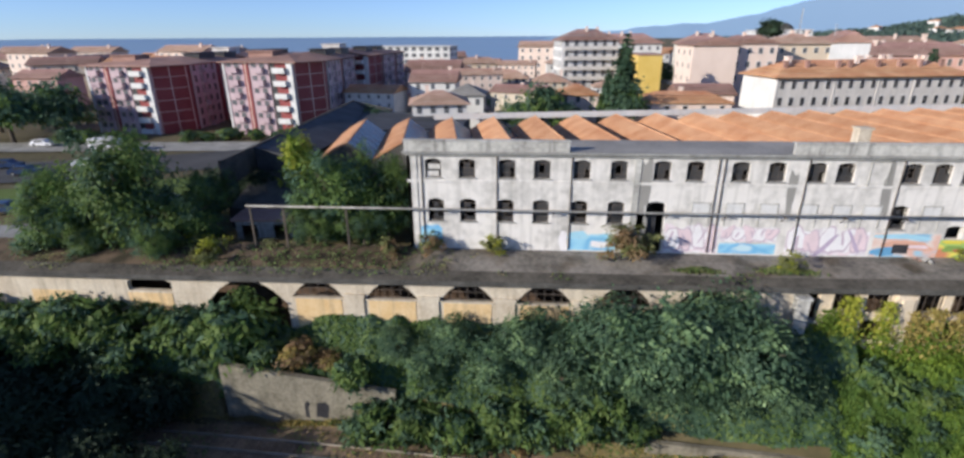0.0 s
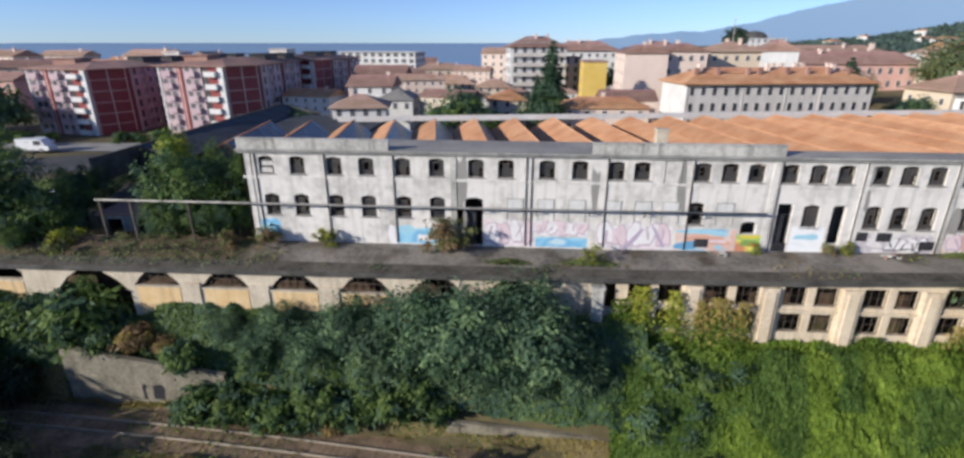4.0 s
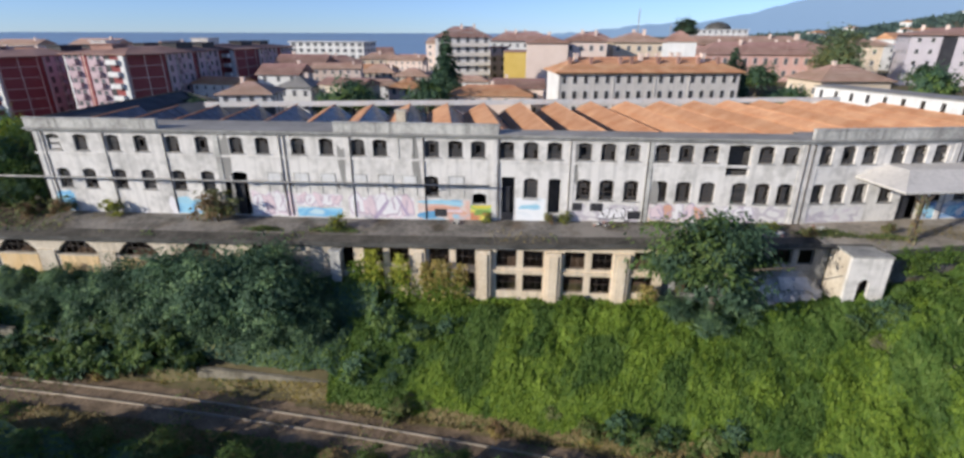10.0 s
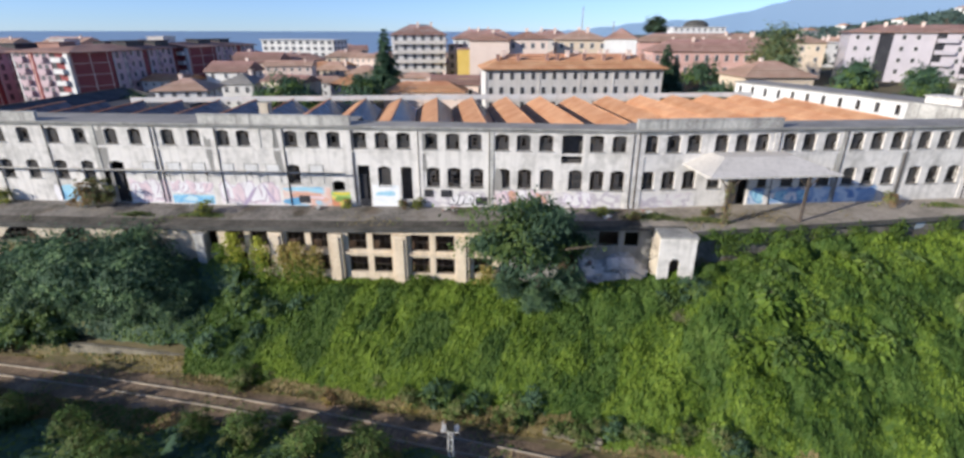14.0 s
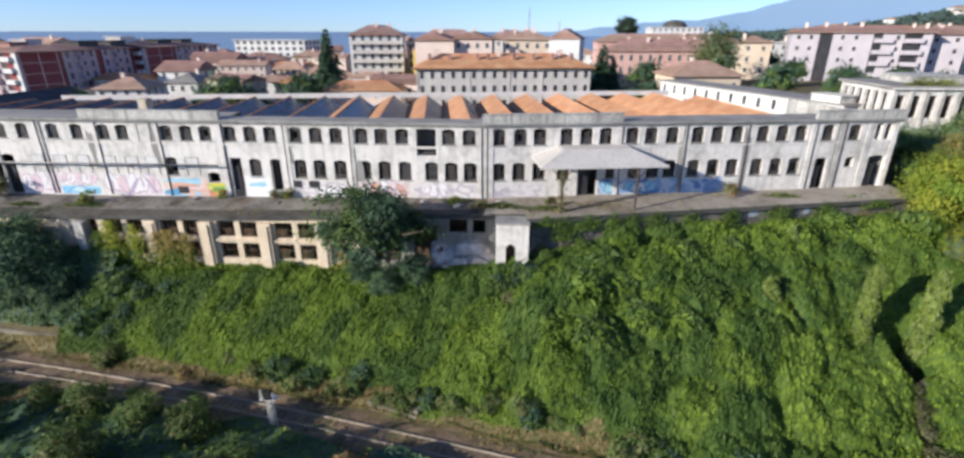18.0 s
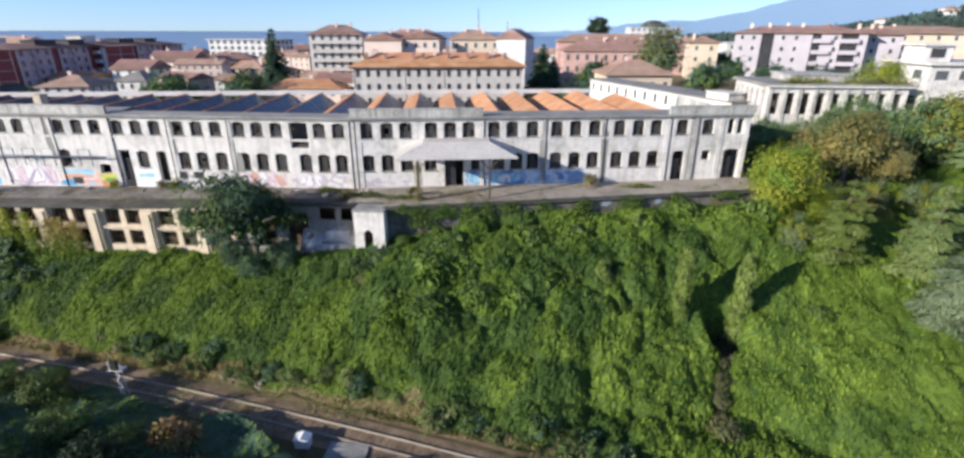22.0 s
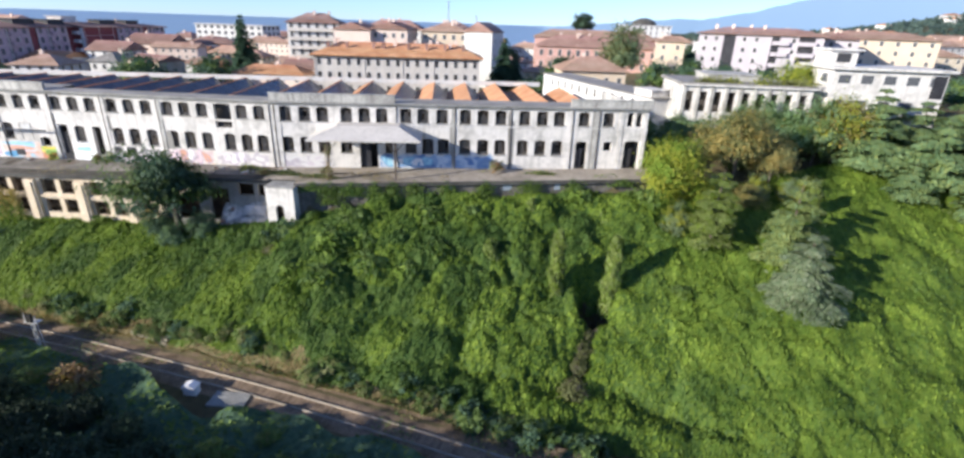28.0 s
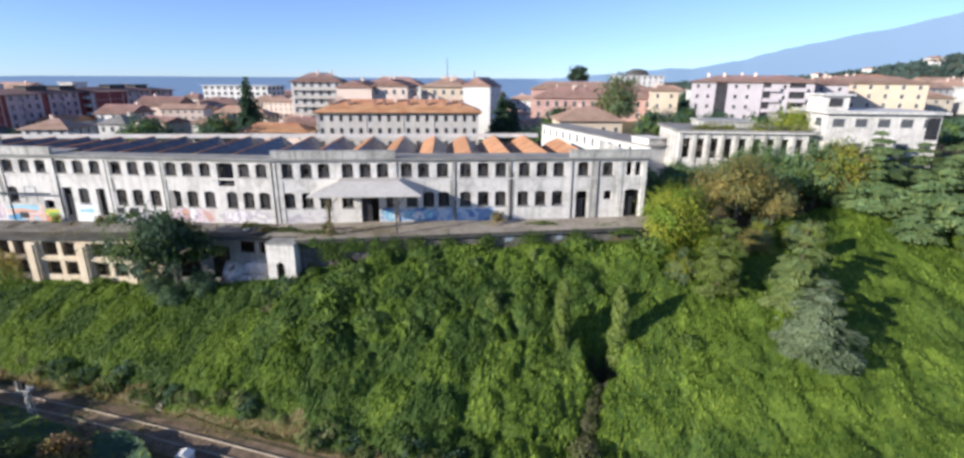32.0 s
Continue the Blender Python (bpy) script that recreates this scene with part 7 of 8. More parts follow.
building("town_house", "low red-roofed outbuilding with a dark chimney", "house", pose(41, 125, 14), 12, 9, 6.5, PINKISH, TILE_DARK, "gable", 2.0, 2, 3, 2, "small", 0.5, 1, 18)
building("town_house", "white house with a grey roof", "house", pose(-12.6, 121, 14.6), 8, 9, 6.0, WHITE, ROOF_GREY, "hip", 2.2, 2, 3, 3, "std", 0.6, 1, 19)
building("town_house", "white house with a dark roof", "house", pose(-22, 134, 14.5), 11, 10, 8.0, WHITE, TILE_DARK, "gable", 2.5, 3, 3, 3, "std", 0.6, 1, 20)
building("town_house", "pink house with a brown gabled roof", "house", pose(-26, 158, 14), 15, 11, 9.5, PINKISH, TILE_DARK, "gable", 3.0, 3, 4, 3, "std", 0.6, 1, 21)
building("town_house", "cream house with an orange roof", "house", pose(-4, 164, 14), 11, 9, 7, CREAM, TOWN_TILE, "hip", 2.4, 3, 5, 3, "std", 0.6, 1, 22)
building("town_house", "cream house with an orange roof", "house", pose(8, 158, 14), 10, 9, 6.5, CREAM, TOWN_TILE, "hip", 2.2, 3, 4, 3, "std", 0.6, 1, 23)
building("town_house", "pink house with a tiled roof", "house", pose(13, 128, 15), 9, 9, 5.0, PINKISH, TILE, "hip", 2.2, 2, 3, 2, "std", 0.6, 0, 24)

# lilac flats
lil = building("apartment_block", "lilac rendered block of flats with deep balconies", "apartment block", pose(173.7, 163.2, 17, 0, 0, -20.6), 34.4, 16, 15.7, LILAC, TILE_DARK, "hip", 2.0, 5, 1, 4, "small", 1.1, 4, 30, faces="w")
for f in range(5):
    z = f * 3.14 + 0.5
    part("balcony", BAL_P, [], lil, "", pose(6.0, -8.0, z))
    part("balcony", BAL_P, [], lil, "", pose(13.0, -8.0, z))
    for x in (-15.2, -12.0, -4.0, -0.6, 9.4):
        part("window", WIN["small"], [], lil, "", pose(x, -8.004, z + 0.6))
# Recesses are flat sheets with their shade painted on.
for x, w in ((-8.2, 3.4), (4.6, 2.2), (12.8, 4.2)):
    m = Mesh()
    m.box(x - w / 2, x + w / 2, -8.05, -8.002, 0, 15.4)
    part("recess", m, [SHADE], lil, "dark painted sheet for a shaded recess")
annex = building("apartment_block", "lilac rendered rear unit of the flats", "apartment block", pose(173.7, 163.2, 17, 0, 0, -20.6) @ pose(22.0, 5.5, 0), 9.4, 16, 15.2, LILAC, TILE_DARK, "hip", 1.8, 5, 2, 3, "small", 1.0, 1, 34, faces="s")
building("apartment_block", "orange rendered apartment block with tiled roof", "apartment block", pose(215, 178, 18, 0, 0, -16), 36, 16, 14.5, PALE_YELLOW, TOWN_TILE, "hip", 2.2, 5, 8, 4, "std", 0.9, 3, 31)
building("apartment_building", "yellow balconied house beside the lilac flats", "apartment building", pose(150, 178, 16, 0, 0, -10), 9, 14, 13.5, PALE_YELLOW, TOWN_TILE, "hip", 2.0, 4, 2, 3, "std", 0.7, 1, 32)

# ruined pillared hall and white villa above the slope
ruin = thing("pillared_hall", "abandoned grey hall with tall pillars and gaping windows", "hall", pose(125.5, 66.6, 17.8))
ops = [(0.6 + i * 2.13, 1.75 + i * 2.13, 3.6, 6.7, 0.0) for i in range(9)]
m = Mesh()
wall_strip(m, 0, 19.5, -5, 7.6, ops, 0.5)
part("front_wall", m, [PLASTER], ruin)
m = Mesh()
wall_strip(m, 0, 12.1, -5, 7.6, [(0.5 + i * 1.9, 1.8 + i * 1.9, 2.6, 7.0, 0.0) for i in range(6)], 0.5)
part("side_wall", m, [PLASTER], ruin, "", pose(0, 12.6, 0, 0, 0, -90))
m = Mesh()
m.box(-0.5, 20.0, -0.5, 13.0, 7.6, 8.0)
part("roof", m, [ROOF_GREY], ruin, "flat mossy roof")
m = Mesh()
m.box(-0.6, 20.1, -0.6, -0.5, 7.55, 7.75)
part("gutter", m, [PLASTER], ruin, "pale gutter")
m = Mesh()
m.box(5.0, 13.0, 5.0, 11.5, 8.0, 8.9)
m.box(4.7, 13.3, 4.7, 11.8, 8.9, 9.05)
part("roof_light", m, [PLASTER_DIRTY], ruin, "low plastered rooflight")
m = Mesh()
m.box(0.5, 19.0, 12.1, 12.6, -5, 7.6)
part("back_wall", m, [INNER], ruin)
m = Mesh()
m.box(19.0, 19.5, 0.5, 12.6, -5, 7.6)
part("side_wall", m, [PLASTER_DIRTY], ruin)
m = Mesh()
m.box(0.5, 19.0, 0.5, 12.1, -0.5, 0)
part("inner_floor", m, [INNER], ruin)
pf = window_frame(1.4, 3.6, 0, 3, 5).data("window", [BAR])
col = Mesh()
col.box(-0.22, 0.22, -0.2, 0, -4, 7.5)
col_me = col.data("pillar", [PLASTER_DIRTY])
for k, o in enumerate(ops):
    if k not in (6, 7):
        part("window", pf, [], ruin, "", pose((o[0] + o[1]) / 2, 0.2, 3.4))
    part("pillar", col_me, [], ruin, "", pose(o[0] - 0.3, -0.003, 0))
for x, y, s in ((129.5, 67.4, 0.42), (133.0, 68.2, 0.34), (137.8, 67.2, 0.5), (141.5, 68.0, 0.3), (143.6, 67.6, 0.55)):
    w = thing("shrub", "weeds growing on the flat roof", "weeds", pose(x, y, 25.8), "weeds on the hall roof")
    rr = np.random.default_rng(int(x * 10))
    n = 420
    c = rr.normal(0, 1, (n, 3)) * np.array([2.4, 1.2, 1.0]) * s
    c[:, 2] = np.abs(c[:, 2])
    part("leaves", quads("leaves", leaf_cards(c, np.tile([0, -0.3, 0.9], (n, 1)), 0.24, rr, 0.0), [L_OLIVE, L_YEL], (rr.random(n) < 0.3).astype(int)), [], w)
pent = Mesh()
pent.box(-8.0, -4.0, -2.0, 2.5, 7.75, 10.0)
pent.box(-8.5, -3.5, -2.6, 3.0, 10.0, 10.25)
villa = building("villa", "white two-storey villa with a flat roof above the trees", "villa", pose(155.8, 72.0, 21.1), 16.5, 9.5, 7.4, PLASTER, PLASTER, "flat", 0.4, 2, 5, 2, "mid", 0.7, 0, 33, faces="sw", z_first=1.7)
part("roof_room", pent, [PLASTER], villa, "white room on the flat roof")
m = Mesh()
m.box(-7.0, -5.0, -2.06, -2.004, 8.3, 9.6)
part("window", m, [glass], villa, "dark window")
# Porch shade is a dark sheet on the wall.
m = Mesh()
m.box(6.2, 8.0, -4.83, -4.754, 3.6, 6.9)
part("porch", m, [SHADE], villa, "dark painted sheet for a shaded porch")

# plain far houses
rnd = random.Random(77)
protos = []
for i in range(9):
    w, d = rnd.uniform(11, 22), rnd.uniform(10, 14)
    fl = rnd.choice((2, 3, 3, 4, 5))
    wall = (WHITE, CREAM, PINKISH, PALE_YELLOW, WHITE, GREY_R, PINK, CREAM, WHITE)[i]
    rf = (TOWN_TILE, TILE_DARK, TOWN_TILE, TOWN_TILE, WHITE, TILE_DARK, TILE_DARK, TOWN_TILE, TILE)[i]
    lab = ("white", "cream", "pink", "pale yellow", "white flat-roofed", "grey", "rose", "cream", "white")[i] + " rendered town house with " + ("a pale flat roof" if rf is WHITE else "a tiled roof")
    protos.append((building("town_house", lab, "house", pose(0, 0, 0), w, d, fl * 3.1, wall, rf, "flat" if rf is WHITE else rnd.choice(("hip", "hip", "gable")), 2.4, fl, max(3, int(w / 3.6)), 3, "std", 0.6, 1, 60 + i, "houses of the town", "s"), w))
taken = [(69, 116, 24), (20, 186, 14), (-51, 254, 24), (-16, 102, 10), (128, 205, 34), (176, 165, 30), (215, 178, 26), (-82, 136, 34), (-56, 148, 42), (60, 150, 34), (117, 128, 12), (23, 125, 8), (95, 133, 8), (136, 73, 22), (156, 72, 16), (0, 160, 20)]
placed = 0
tries = 0
used = set()
while placed < 165 and tries < 6000:
    tries += 1
    y = 195 + 290 * rnd.random() ** 1.2 if rnd.random() < 0.7 else rnd.uniform(122, 205)
    x = rnd.uniform(-1.05, 1.25) * (y + 30)
    if x > 120 and y < 130 or (y < 192 and -115 < x < 200):
        continue
    if any(abs(x - a) < r + 9 and abs(y - b) < r + 7 for a, b, r in taken):
        continue
    g = float(ground_z(x, y))
    if g < -4:
        continue
    i = rnd.randrange(len(protos))
    p, w = protos[i]
    tall = 1.0 if y < 260 else rnd.uniform(0.95, 1.25)
    m = pose(x, y, g, 0, 0, rnd.choice((0, 0, 8, -12, 20, 90))) @ Matrix.Diagonal((1, 1, tall, 1))
    if i in used:
        c = copy_thing(p, Matrix.Identity(4))
        c.matrix_basis = m
    else:
        p.matrix_basis = m
        used.add(i)
    taken.append((x, y, w * 0.55))
    placed += 1

# small houses and sheds close behind the hall
small = [(2, 140, 0), (-13, 150, 2), (-9, 177, 8), (6, 184, 7), (-31, 178, 0), (-40, 200, 1), (33, 196, 8), (-2, 198, 2), (14, 170, 7), (26, 152, 0), (-20, 168, 8), (0, 120, 1), (-34, 146, 7), (-36, 128, 8), (104, 168, 7), (96, 182, 0)]
for x, y, i in small:
    c = copy_thing(protos[i][0], Matrix.Identity(4))
    c.matrix_basis = pose(x, y, float(ground_z(x, y)), 0, 0, (x * 13) % 40 - 20) @ Matrix.Diagonal((0.62, 0.72, 0.62, 1))

for k in range(26):
    x, y = rnd.uniform(90, 400), rnd.uniform(340, 560)
    c = copy_thing(protos[rnd.choice((0, 1, 2, 3, 7, 8))][0], Matrix.Identity(4))
    c.matrix_basis = pose(x, y, float(ground_z(x, y)), 0, 0, rnd.uniform(-30, 30)) @ Matrix.Diagonal((0.9, 0.9, 0.8, 1))

# villas on the wooded hill
hv = building("villa", "white villa on the wooded hillside", "villa", pose(640, 900, 40), 22, 14, 9, WHITE, TILE, "hip", 3, 2, 3, 2, "wide", 0.6, 0, 90, "villas on the hill", "s")
for x, y in ((760, 1080), (820, 1000), (900, 1120), (950, 980), (1020, 1180), (1080, 1060), (700, 1150), (880, 860), (1150, 1150), (600, 800), (980, 1050), (1100, 950), (560, 1000)):
    c = copy_thing(hv, Matrix.Identity(4))
    c.matrix_basis = pose(x, y, float(ground_z(x, y)), 0, 0, (x * 7) % 60) @ Matrix.Diagonal((1.3, 1.3, 1.2, 1))
hv.matrix_basis = pose(640, 900, float(ground_z(640, 900)), 0, 0, 20)

# far woods on the hill
rr = np.random.default_rng(7)
n = 5200
x = rr.uniform(250, 2300, n)
y = rr.uniform(420, 1750, n)
keep = (vnoise(x, y, 130, 70) > 0.3) & (ground_z(x, y) > 14)
x, y = x[keep], y[keep]
zc = ground_z(x, y)
cl = []
for k in range(9):
    c = np.stack([x, y, zc], 1) + rr.normal(0, 1, (len(x), 3)) * np.array([5, 5, 3.0]) + np.array([0, 0, 5])
    cl.append(leaf_cards(c, np.tile([-0.3, -0.4, 0.8], (len(x), 1)), 6.0, rr, 0.0, 1.2, 0.7))
# Bluish leaf colour carries the haze of distance.
FOREST = leaf("hazy_far_leaves", (0.06, 0.1, 0.085), (0.11, 0.16, 0.13), 0.25)
tagged(new("far_woods", quads("far_woods", np.concatenate(cl), [FOREST])), "hazy green woods on the far hill", "woods", kind="stuff")

rr = np.random.default_rng(17)
n = 520
x, y = rr.uniform(70, 420, n), rr.uniform(330, 640, n)
keep = (ground_z(x, y) > -2) & (vnoise(x, y, 60, 71) > 0.35)
x, y = x[keep], y[keep]
cl = [leaf_cards(np.stack([x, y, ground_z(x, y) + 3.5], 1) + rr.normal(0, 1, (len(x), 3)) * np.array([3.2, 3.2, 2.0]), np.tile([-0.3, -0.4, 0.8], (len(x), 1)), 2.6, rr, 0.0, 1.3, 0.7) for k in range(16)]
tagged(new("far_woods", quads("far_woods", np.concatenate(cl), [FOREST])), "hazy gardens and trees behind the town", "woods", kind="stuff")

# trees between the houses
t = make_tree("tree", "round dark-green garden tree between the houses", "tree", 130, 9, 4.2, 4.2, [L_DARK, L_MID], 70, 30, 0.46, 0.12, 0.25, 0.4, "garden trees of the town")
spots = [(-1.0, 108.5, 0.92), (4.3, 108.5, 1.15), (9.0, 108.5, 0.82), (20.8, 111, 1.1), (106, 124, 0.85), (101, 122, 0.7), (-30, 104, 0.8), (-98, 104, 1.3), (-106, 99, 1.5), (-114, 103, 1.4), (-104, 108, 1.4), (-88, 93, 0.5), (150, 120, 1.0), (157, 112, 0.9), (142, 108, 0.8), (133, 118, 1.0), (148, 143, 0.9), (112, 158, 1.2), (-122, 112, 1.4), (-36, 96, 0.7), (-12, 140, 0.8), (160, 104, 0.8), (190, 100, 0.9), (190, 110, 1.0), (196, 70, 1.2), (182, 62, 1.2), (152, 92, 0.7), (172, 86, 0.9), (180, 82, 1.0)]
r2 = random.Random(3)
for i in range(60):
    y = r2.uniform(190, 450)
    spots.append((r2.uniform(-1.0, 1.2) * y, y, r2.uniform(0.8, 1.3)))
place(t, [(x, y, s, (i * 53) % 360) for i, (x, y, s) in enumerate(spots) if float(ground_z(x, y)) > -4])
t = make_tree("tree", "broad grey-green cedar behind the rose palazzo", "tree", 131, 17, 5.6, 5.6, [L_BLUE, L_OLIVE], 170, 34, 0.45, 0.1, 0.35, 0.4, uneven=0.6)
place(t, [(130, 151, 1.16, 0, 16)])

t = make_tree("tree", "round dark stone pine above the roofs", "tree", 132, 15, 5.6, 5.6, [L_CON_SHADE, L_DARK], 130, 30, 0.6, 0.3, 0.5, 0.3, uneven=0.15, shell=0.3)
place(t, [(131, 303, 1.0, 0, 25.0)])
skv = building("villa", "pale villa with a dark domed roof on the skyline", "villa", pose(188, 420, 25), 38, 20, 10.5, WHITE, WHITE, "flat", 0.4, 3, 9, 3, "tall", 0.8, 0, 93, "", "sw")
dome = Mesh()
rings = [[(9.5 * math.cos(a) * math.cos(e), 8.0 * math.sin(a) * math.cos(e), 10.8 + 5.2 * math.sin(e)) for a in [2 * math.pi * k / 18 for k in range(18)]] for e in (0.0, 0.35, 0.7, 1.05, 1.4)]
for lo, hi in zip(rings, rings[1:]):
    for k in range(18):
        dome.face([lo[k], lo[(k + 1) % 18], hi[(k + 1) % 18], hi[k]])
dome.face(rings[-1])
part("dome", dome, [DARK_CONCRETE], skv, "dark domed roof", None, True)

# aerials
for x, y, z, h in ((75, 156, 31.5, 8.0), (84, 155, 31.0, 4.5)):
    t = thing("aerial", "thin lattice aerial on a roof", "aerial", pose(x, y, z))
    m = Mesh()
    for dx, dy in ((-0.2, -0.15), (0.2, -0.15), (0, 0.2)):
        m.beam((dx, dy, -1.5), (dx * 0.4, dy * 0.4, h), 0.07, 0.07)
    for k in range(int(h)):
        m.beam((-0.2, -0.15, k), (0.18, 0.1, k + 0.8), 0.05, 0.05)
    part("mast", m, [METAL], t)

# ---- road, lawn, cars to the west ----
def sheet_strip(name, pts, half, z, mat, label, category):
    m = Mesh()
    for (x0, y0), (x1, y1) in zip(pts, pts[1:]):
        d = Vector((x1 - x0, y1 - y0)).normalized()
        n = Vector((-d.y, d.x)) * half
        m.face([(x0 - n.x, y0 - n.y, z), (x1 - n.x, y1 - n.y, z), (x1 + n.x, y1 + n.y, z), (x0 + n.x, y0 + n.y, z)])
    return tagged(new(name, m.data(name, [mat])), label, category, kind="structure")


sheet_strip("road", [(-140, 66), (-95, 72), (-70, 79), (-50, 88), (-40, 92)], 7.5, 12.62, ASPHALT, "dark asphalt road and car park", "road")
sheet_strip("lawn", [(-130, 52), (-80, 58), (-55, 66), (-42, 72)], 6.0, 12.6, LAWN, "mown green lawn beside the road", "lawn")
sheet_strip("path", [(-130, 41), (-80, 44), (-52, 51), (-44, 54)], 2.6, 12.63, CONCRETE, "pale lane with a kerb", "lane")
sheet_strip("pavement_town", [(-140, 92), (-40, 99)], 4.5, 12.61, CONCRETE, "pale pavement in front of the flats", "pavement")


def car(label, m, paint, van=False):
    t = thing("van" if van else "car", label, "van" if van else "car", m)
    b = Mesh()
    if van:
        prof = [(-2.6, 0.35), (2.6, 0.35), (2.6, 1.0), (2.1, 1.15), (1.5, 2.1), (-2.6, 2.15)]
    else:
        prof = [(-2.1, 0.3), (2.1, 0.3), (2.15, 0.75), (1.2, 0.9), (0.5, 1.42), (-1.2, 1.45), (-1.95, 0.95), (-2.1, 0.9)]
    b.prism_y([(x, z) for x, z in prof], -0.86, 0.86)
    part("body", b, [paint], t)
    for s in (-1, 1):
        g = Mesh()
        g.box(-1.1 if not van else 0.3, 0.5 if not van else 1.5, s * 0.865 - 0.004, s * 0.865 + 0.004, 0.95 if not van else 1.2, 1.36 if not van else 1.9)
        part("side_glass", g, [glass], t)
        for x in (-1.3, 1.35):
            w = Mesh()
            w.tube([(x, s * 0.72, 0.32), (x, s * 0.9, 0.32)], [0.32, 0.32], 12)
            wh = part("wheel", w, [RUBBER], t)
            r = Mesh()
            r.tube([(x, s * 0.9, 0.32), (x, s * 0.915, 0.32)], [0.2, 0.19], 10)
            part("rim", r, [METAL], wh)


car("white delivery van parked by the road", pose(-78.5, 91.2, 12.65, 0, 0, 4) @ Matrix.Diagonal((1.2, 1.2, 1.2, 1)), CAR_WHITE, True)
for x, y, a, p, l in ((-73.0, 79.5, 20, CAR_WHITE, "white car on the car park"), (-64.0, 56.0, 12, CAR_BLUE, "dark blue car on the lane"), (-86, 78, 15, CAR_BLUE, "dark car on the car park"), (-79.0, 74, 15, CAR_BLUE, "dark blue car on the car park"), (-90, 70.5, 10, CAR_BLUE, "dark car on the car park"), (-96, 95.5, 5, CAR_WHITE, "white car in front of the flats"), (-84.5, 98.5, 5, CAR_WHITE, "white car in front of the flats"), (-46.5, 60.5, 70, CAR_WHITE, "pale car beside the hall")):
    car(l, pose(x, y, 12.64, 0, 0, a), p)

# hedges and a round tree by the car park
t = make_tree("shrub", "clipped green hedge bush in front of the flats", "shrub", 140, 2.4, 2.2, 1.6, [L_MID, L_DARK], 40, 18, 0.34, 0.02, 0.08, 0.4, "hedge in front of the flats")
place(t, [(-92, 101.5, 1.3, 0), (-86, 102.0, 1.0, 60), (-70, 103.0, 1.1, 120), (-66.5, 103.2, 0.9, 180), (-62, 104.5, 1.2, 240), (-56, 105.0, 1.0, 300), (-50, 105.5, 1.1, 20), (-44, 104, 1.2, 80)])

# rubble by the wall
t = thing("rubble_pile", "heap of broken plaster and bricks on the yard", "rubble", group="rubble on the yard")
rb = random.Random(12)
for i in range(14):
    m = Mesh()
    s = rb.uniform(0.08, 0.26)
    a, r = rb.uniform(0, 6.28), rb.uniform(0, 1.1)
    m.box(-s, s, -s * 0.7, s * 0.7, -s * 0.4, s * 0.4)
    part("lump", m, [PLASTER_DIRTY if i % 3 else TILE_DARK], t, "", pose(math.cos(a) * r * 1.6, math.sin(a) * r * 0.6, s * 0.35 + 0.25 * max(0, 0.8 - r), rb.uniform(-25, 25), rb.uniform(-25, 25), rb.uniform(0, 90)))
spots = [(50.2, 43.5), (58.6, 43.3), (66.8, 41.8), (71.0, 43.0), (35.0, 43.6), (62.5, 42.6)]
for k, (x, y) in enumerate(spots):
    mm = pose(x, y, float(yard_z(np.array(x), np.array(y))), 0, 0, k * 37)
    if k:
        c = copy_thing(t, Matrix.Identity(4))
        c.matrix_basis = mm
t.matrix_basis = pose(*spots[0], float(yard_z(np.array(spots[0][0]), np.array(spots[0][1]))))

# stone revetment at the foot of the slope
rv = thing("stone_revetment", "short rough stone wall at the foot of the slope", "stone wall", pose(62.6, 25.2, 0.0, 0, 0, -12))
rs = random.Random(5)
for r in range(3):
    u = -2.4 + 0.2 * (r % 2)
    while u < 2.2:
        w = rs.uniform(0.35, 0.7)
        m = Mesh()
        b = rs.uniform(0.03, 0.07)
        m.prism_y([(u + b, r * 0.42), (u + w - b, r * 0.42), (u + w, r * 0.42 + b), (u + w, r * 0.42 + 0.38 - b), (u + w - b, r * 0.42 + 0.38), (u + b, r * 0.42 + 0.38), (u, r * 0.42 + 0.38 - b), (u, r * 0.42 + b)], rs.uniform(-0.06, 0.06), 0.5)
        part("stone", m, [MOSSY], rv)
        u += w + 0.03

# signal post beside the track
sg = thing("signal_mast", "pale lattice signal mast beside the railway", "signal mast", pose(52.8, 22.6, 0))
m = Mesh()
for dx, dy in ((-0.22, -0.22), (0.22, -0.22), (0.22, 0.22), (-0.22, 0.22)):
    m.beam((dx, dy, -0.2), (dx * 0.7, dy * 0.7, 3.6), 0.07, 0.07)
for k in range(6):
    z = 0.2 + 0.55 * k
    s = -1 if k % 2 else 1
    m.beam((-0.2 * s, -0.2, z), (0.2 * s, -0.2, z + 0.55), 0.05, 0.05)
    m.beam((-0.2, -0.2 * s, z), (-0.2, 0.2 * s, z + 0.55), 0.05, 0.05)
part("lattice", m, [WHITE], sg)
m = Mesh()
m.box(-0.7, 0.7, -0.35, 0.35, 3.6, 3.7)
m.beam((-0.6, -0.3, 3.7), (-0.5, -0.3, 4.7), 0.06, 0.06)
m.beam((0.6, -0.3, 3.7), (0.6, -0.3, 4.5), 0.06, 0.06)
m.beam((-0.6, -0.3, 4.3), (0.6, -0.3, 4.3), 0.05, 0.05)
part("platform", m, [WHITE], sg)
m = Mesh()
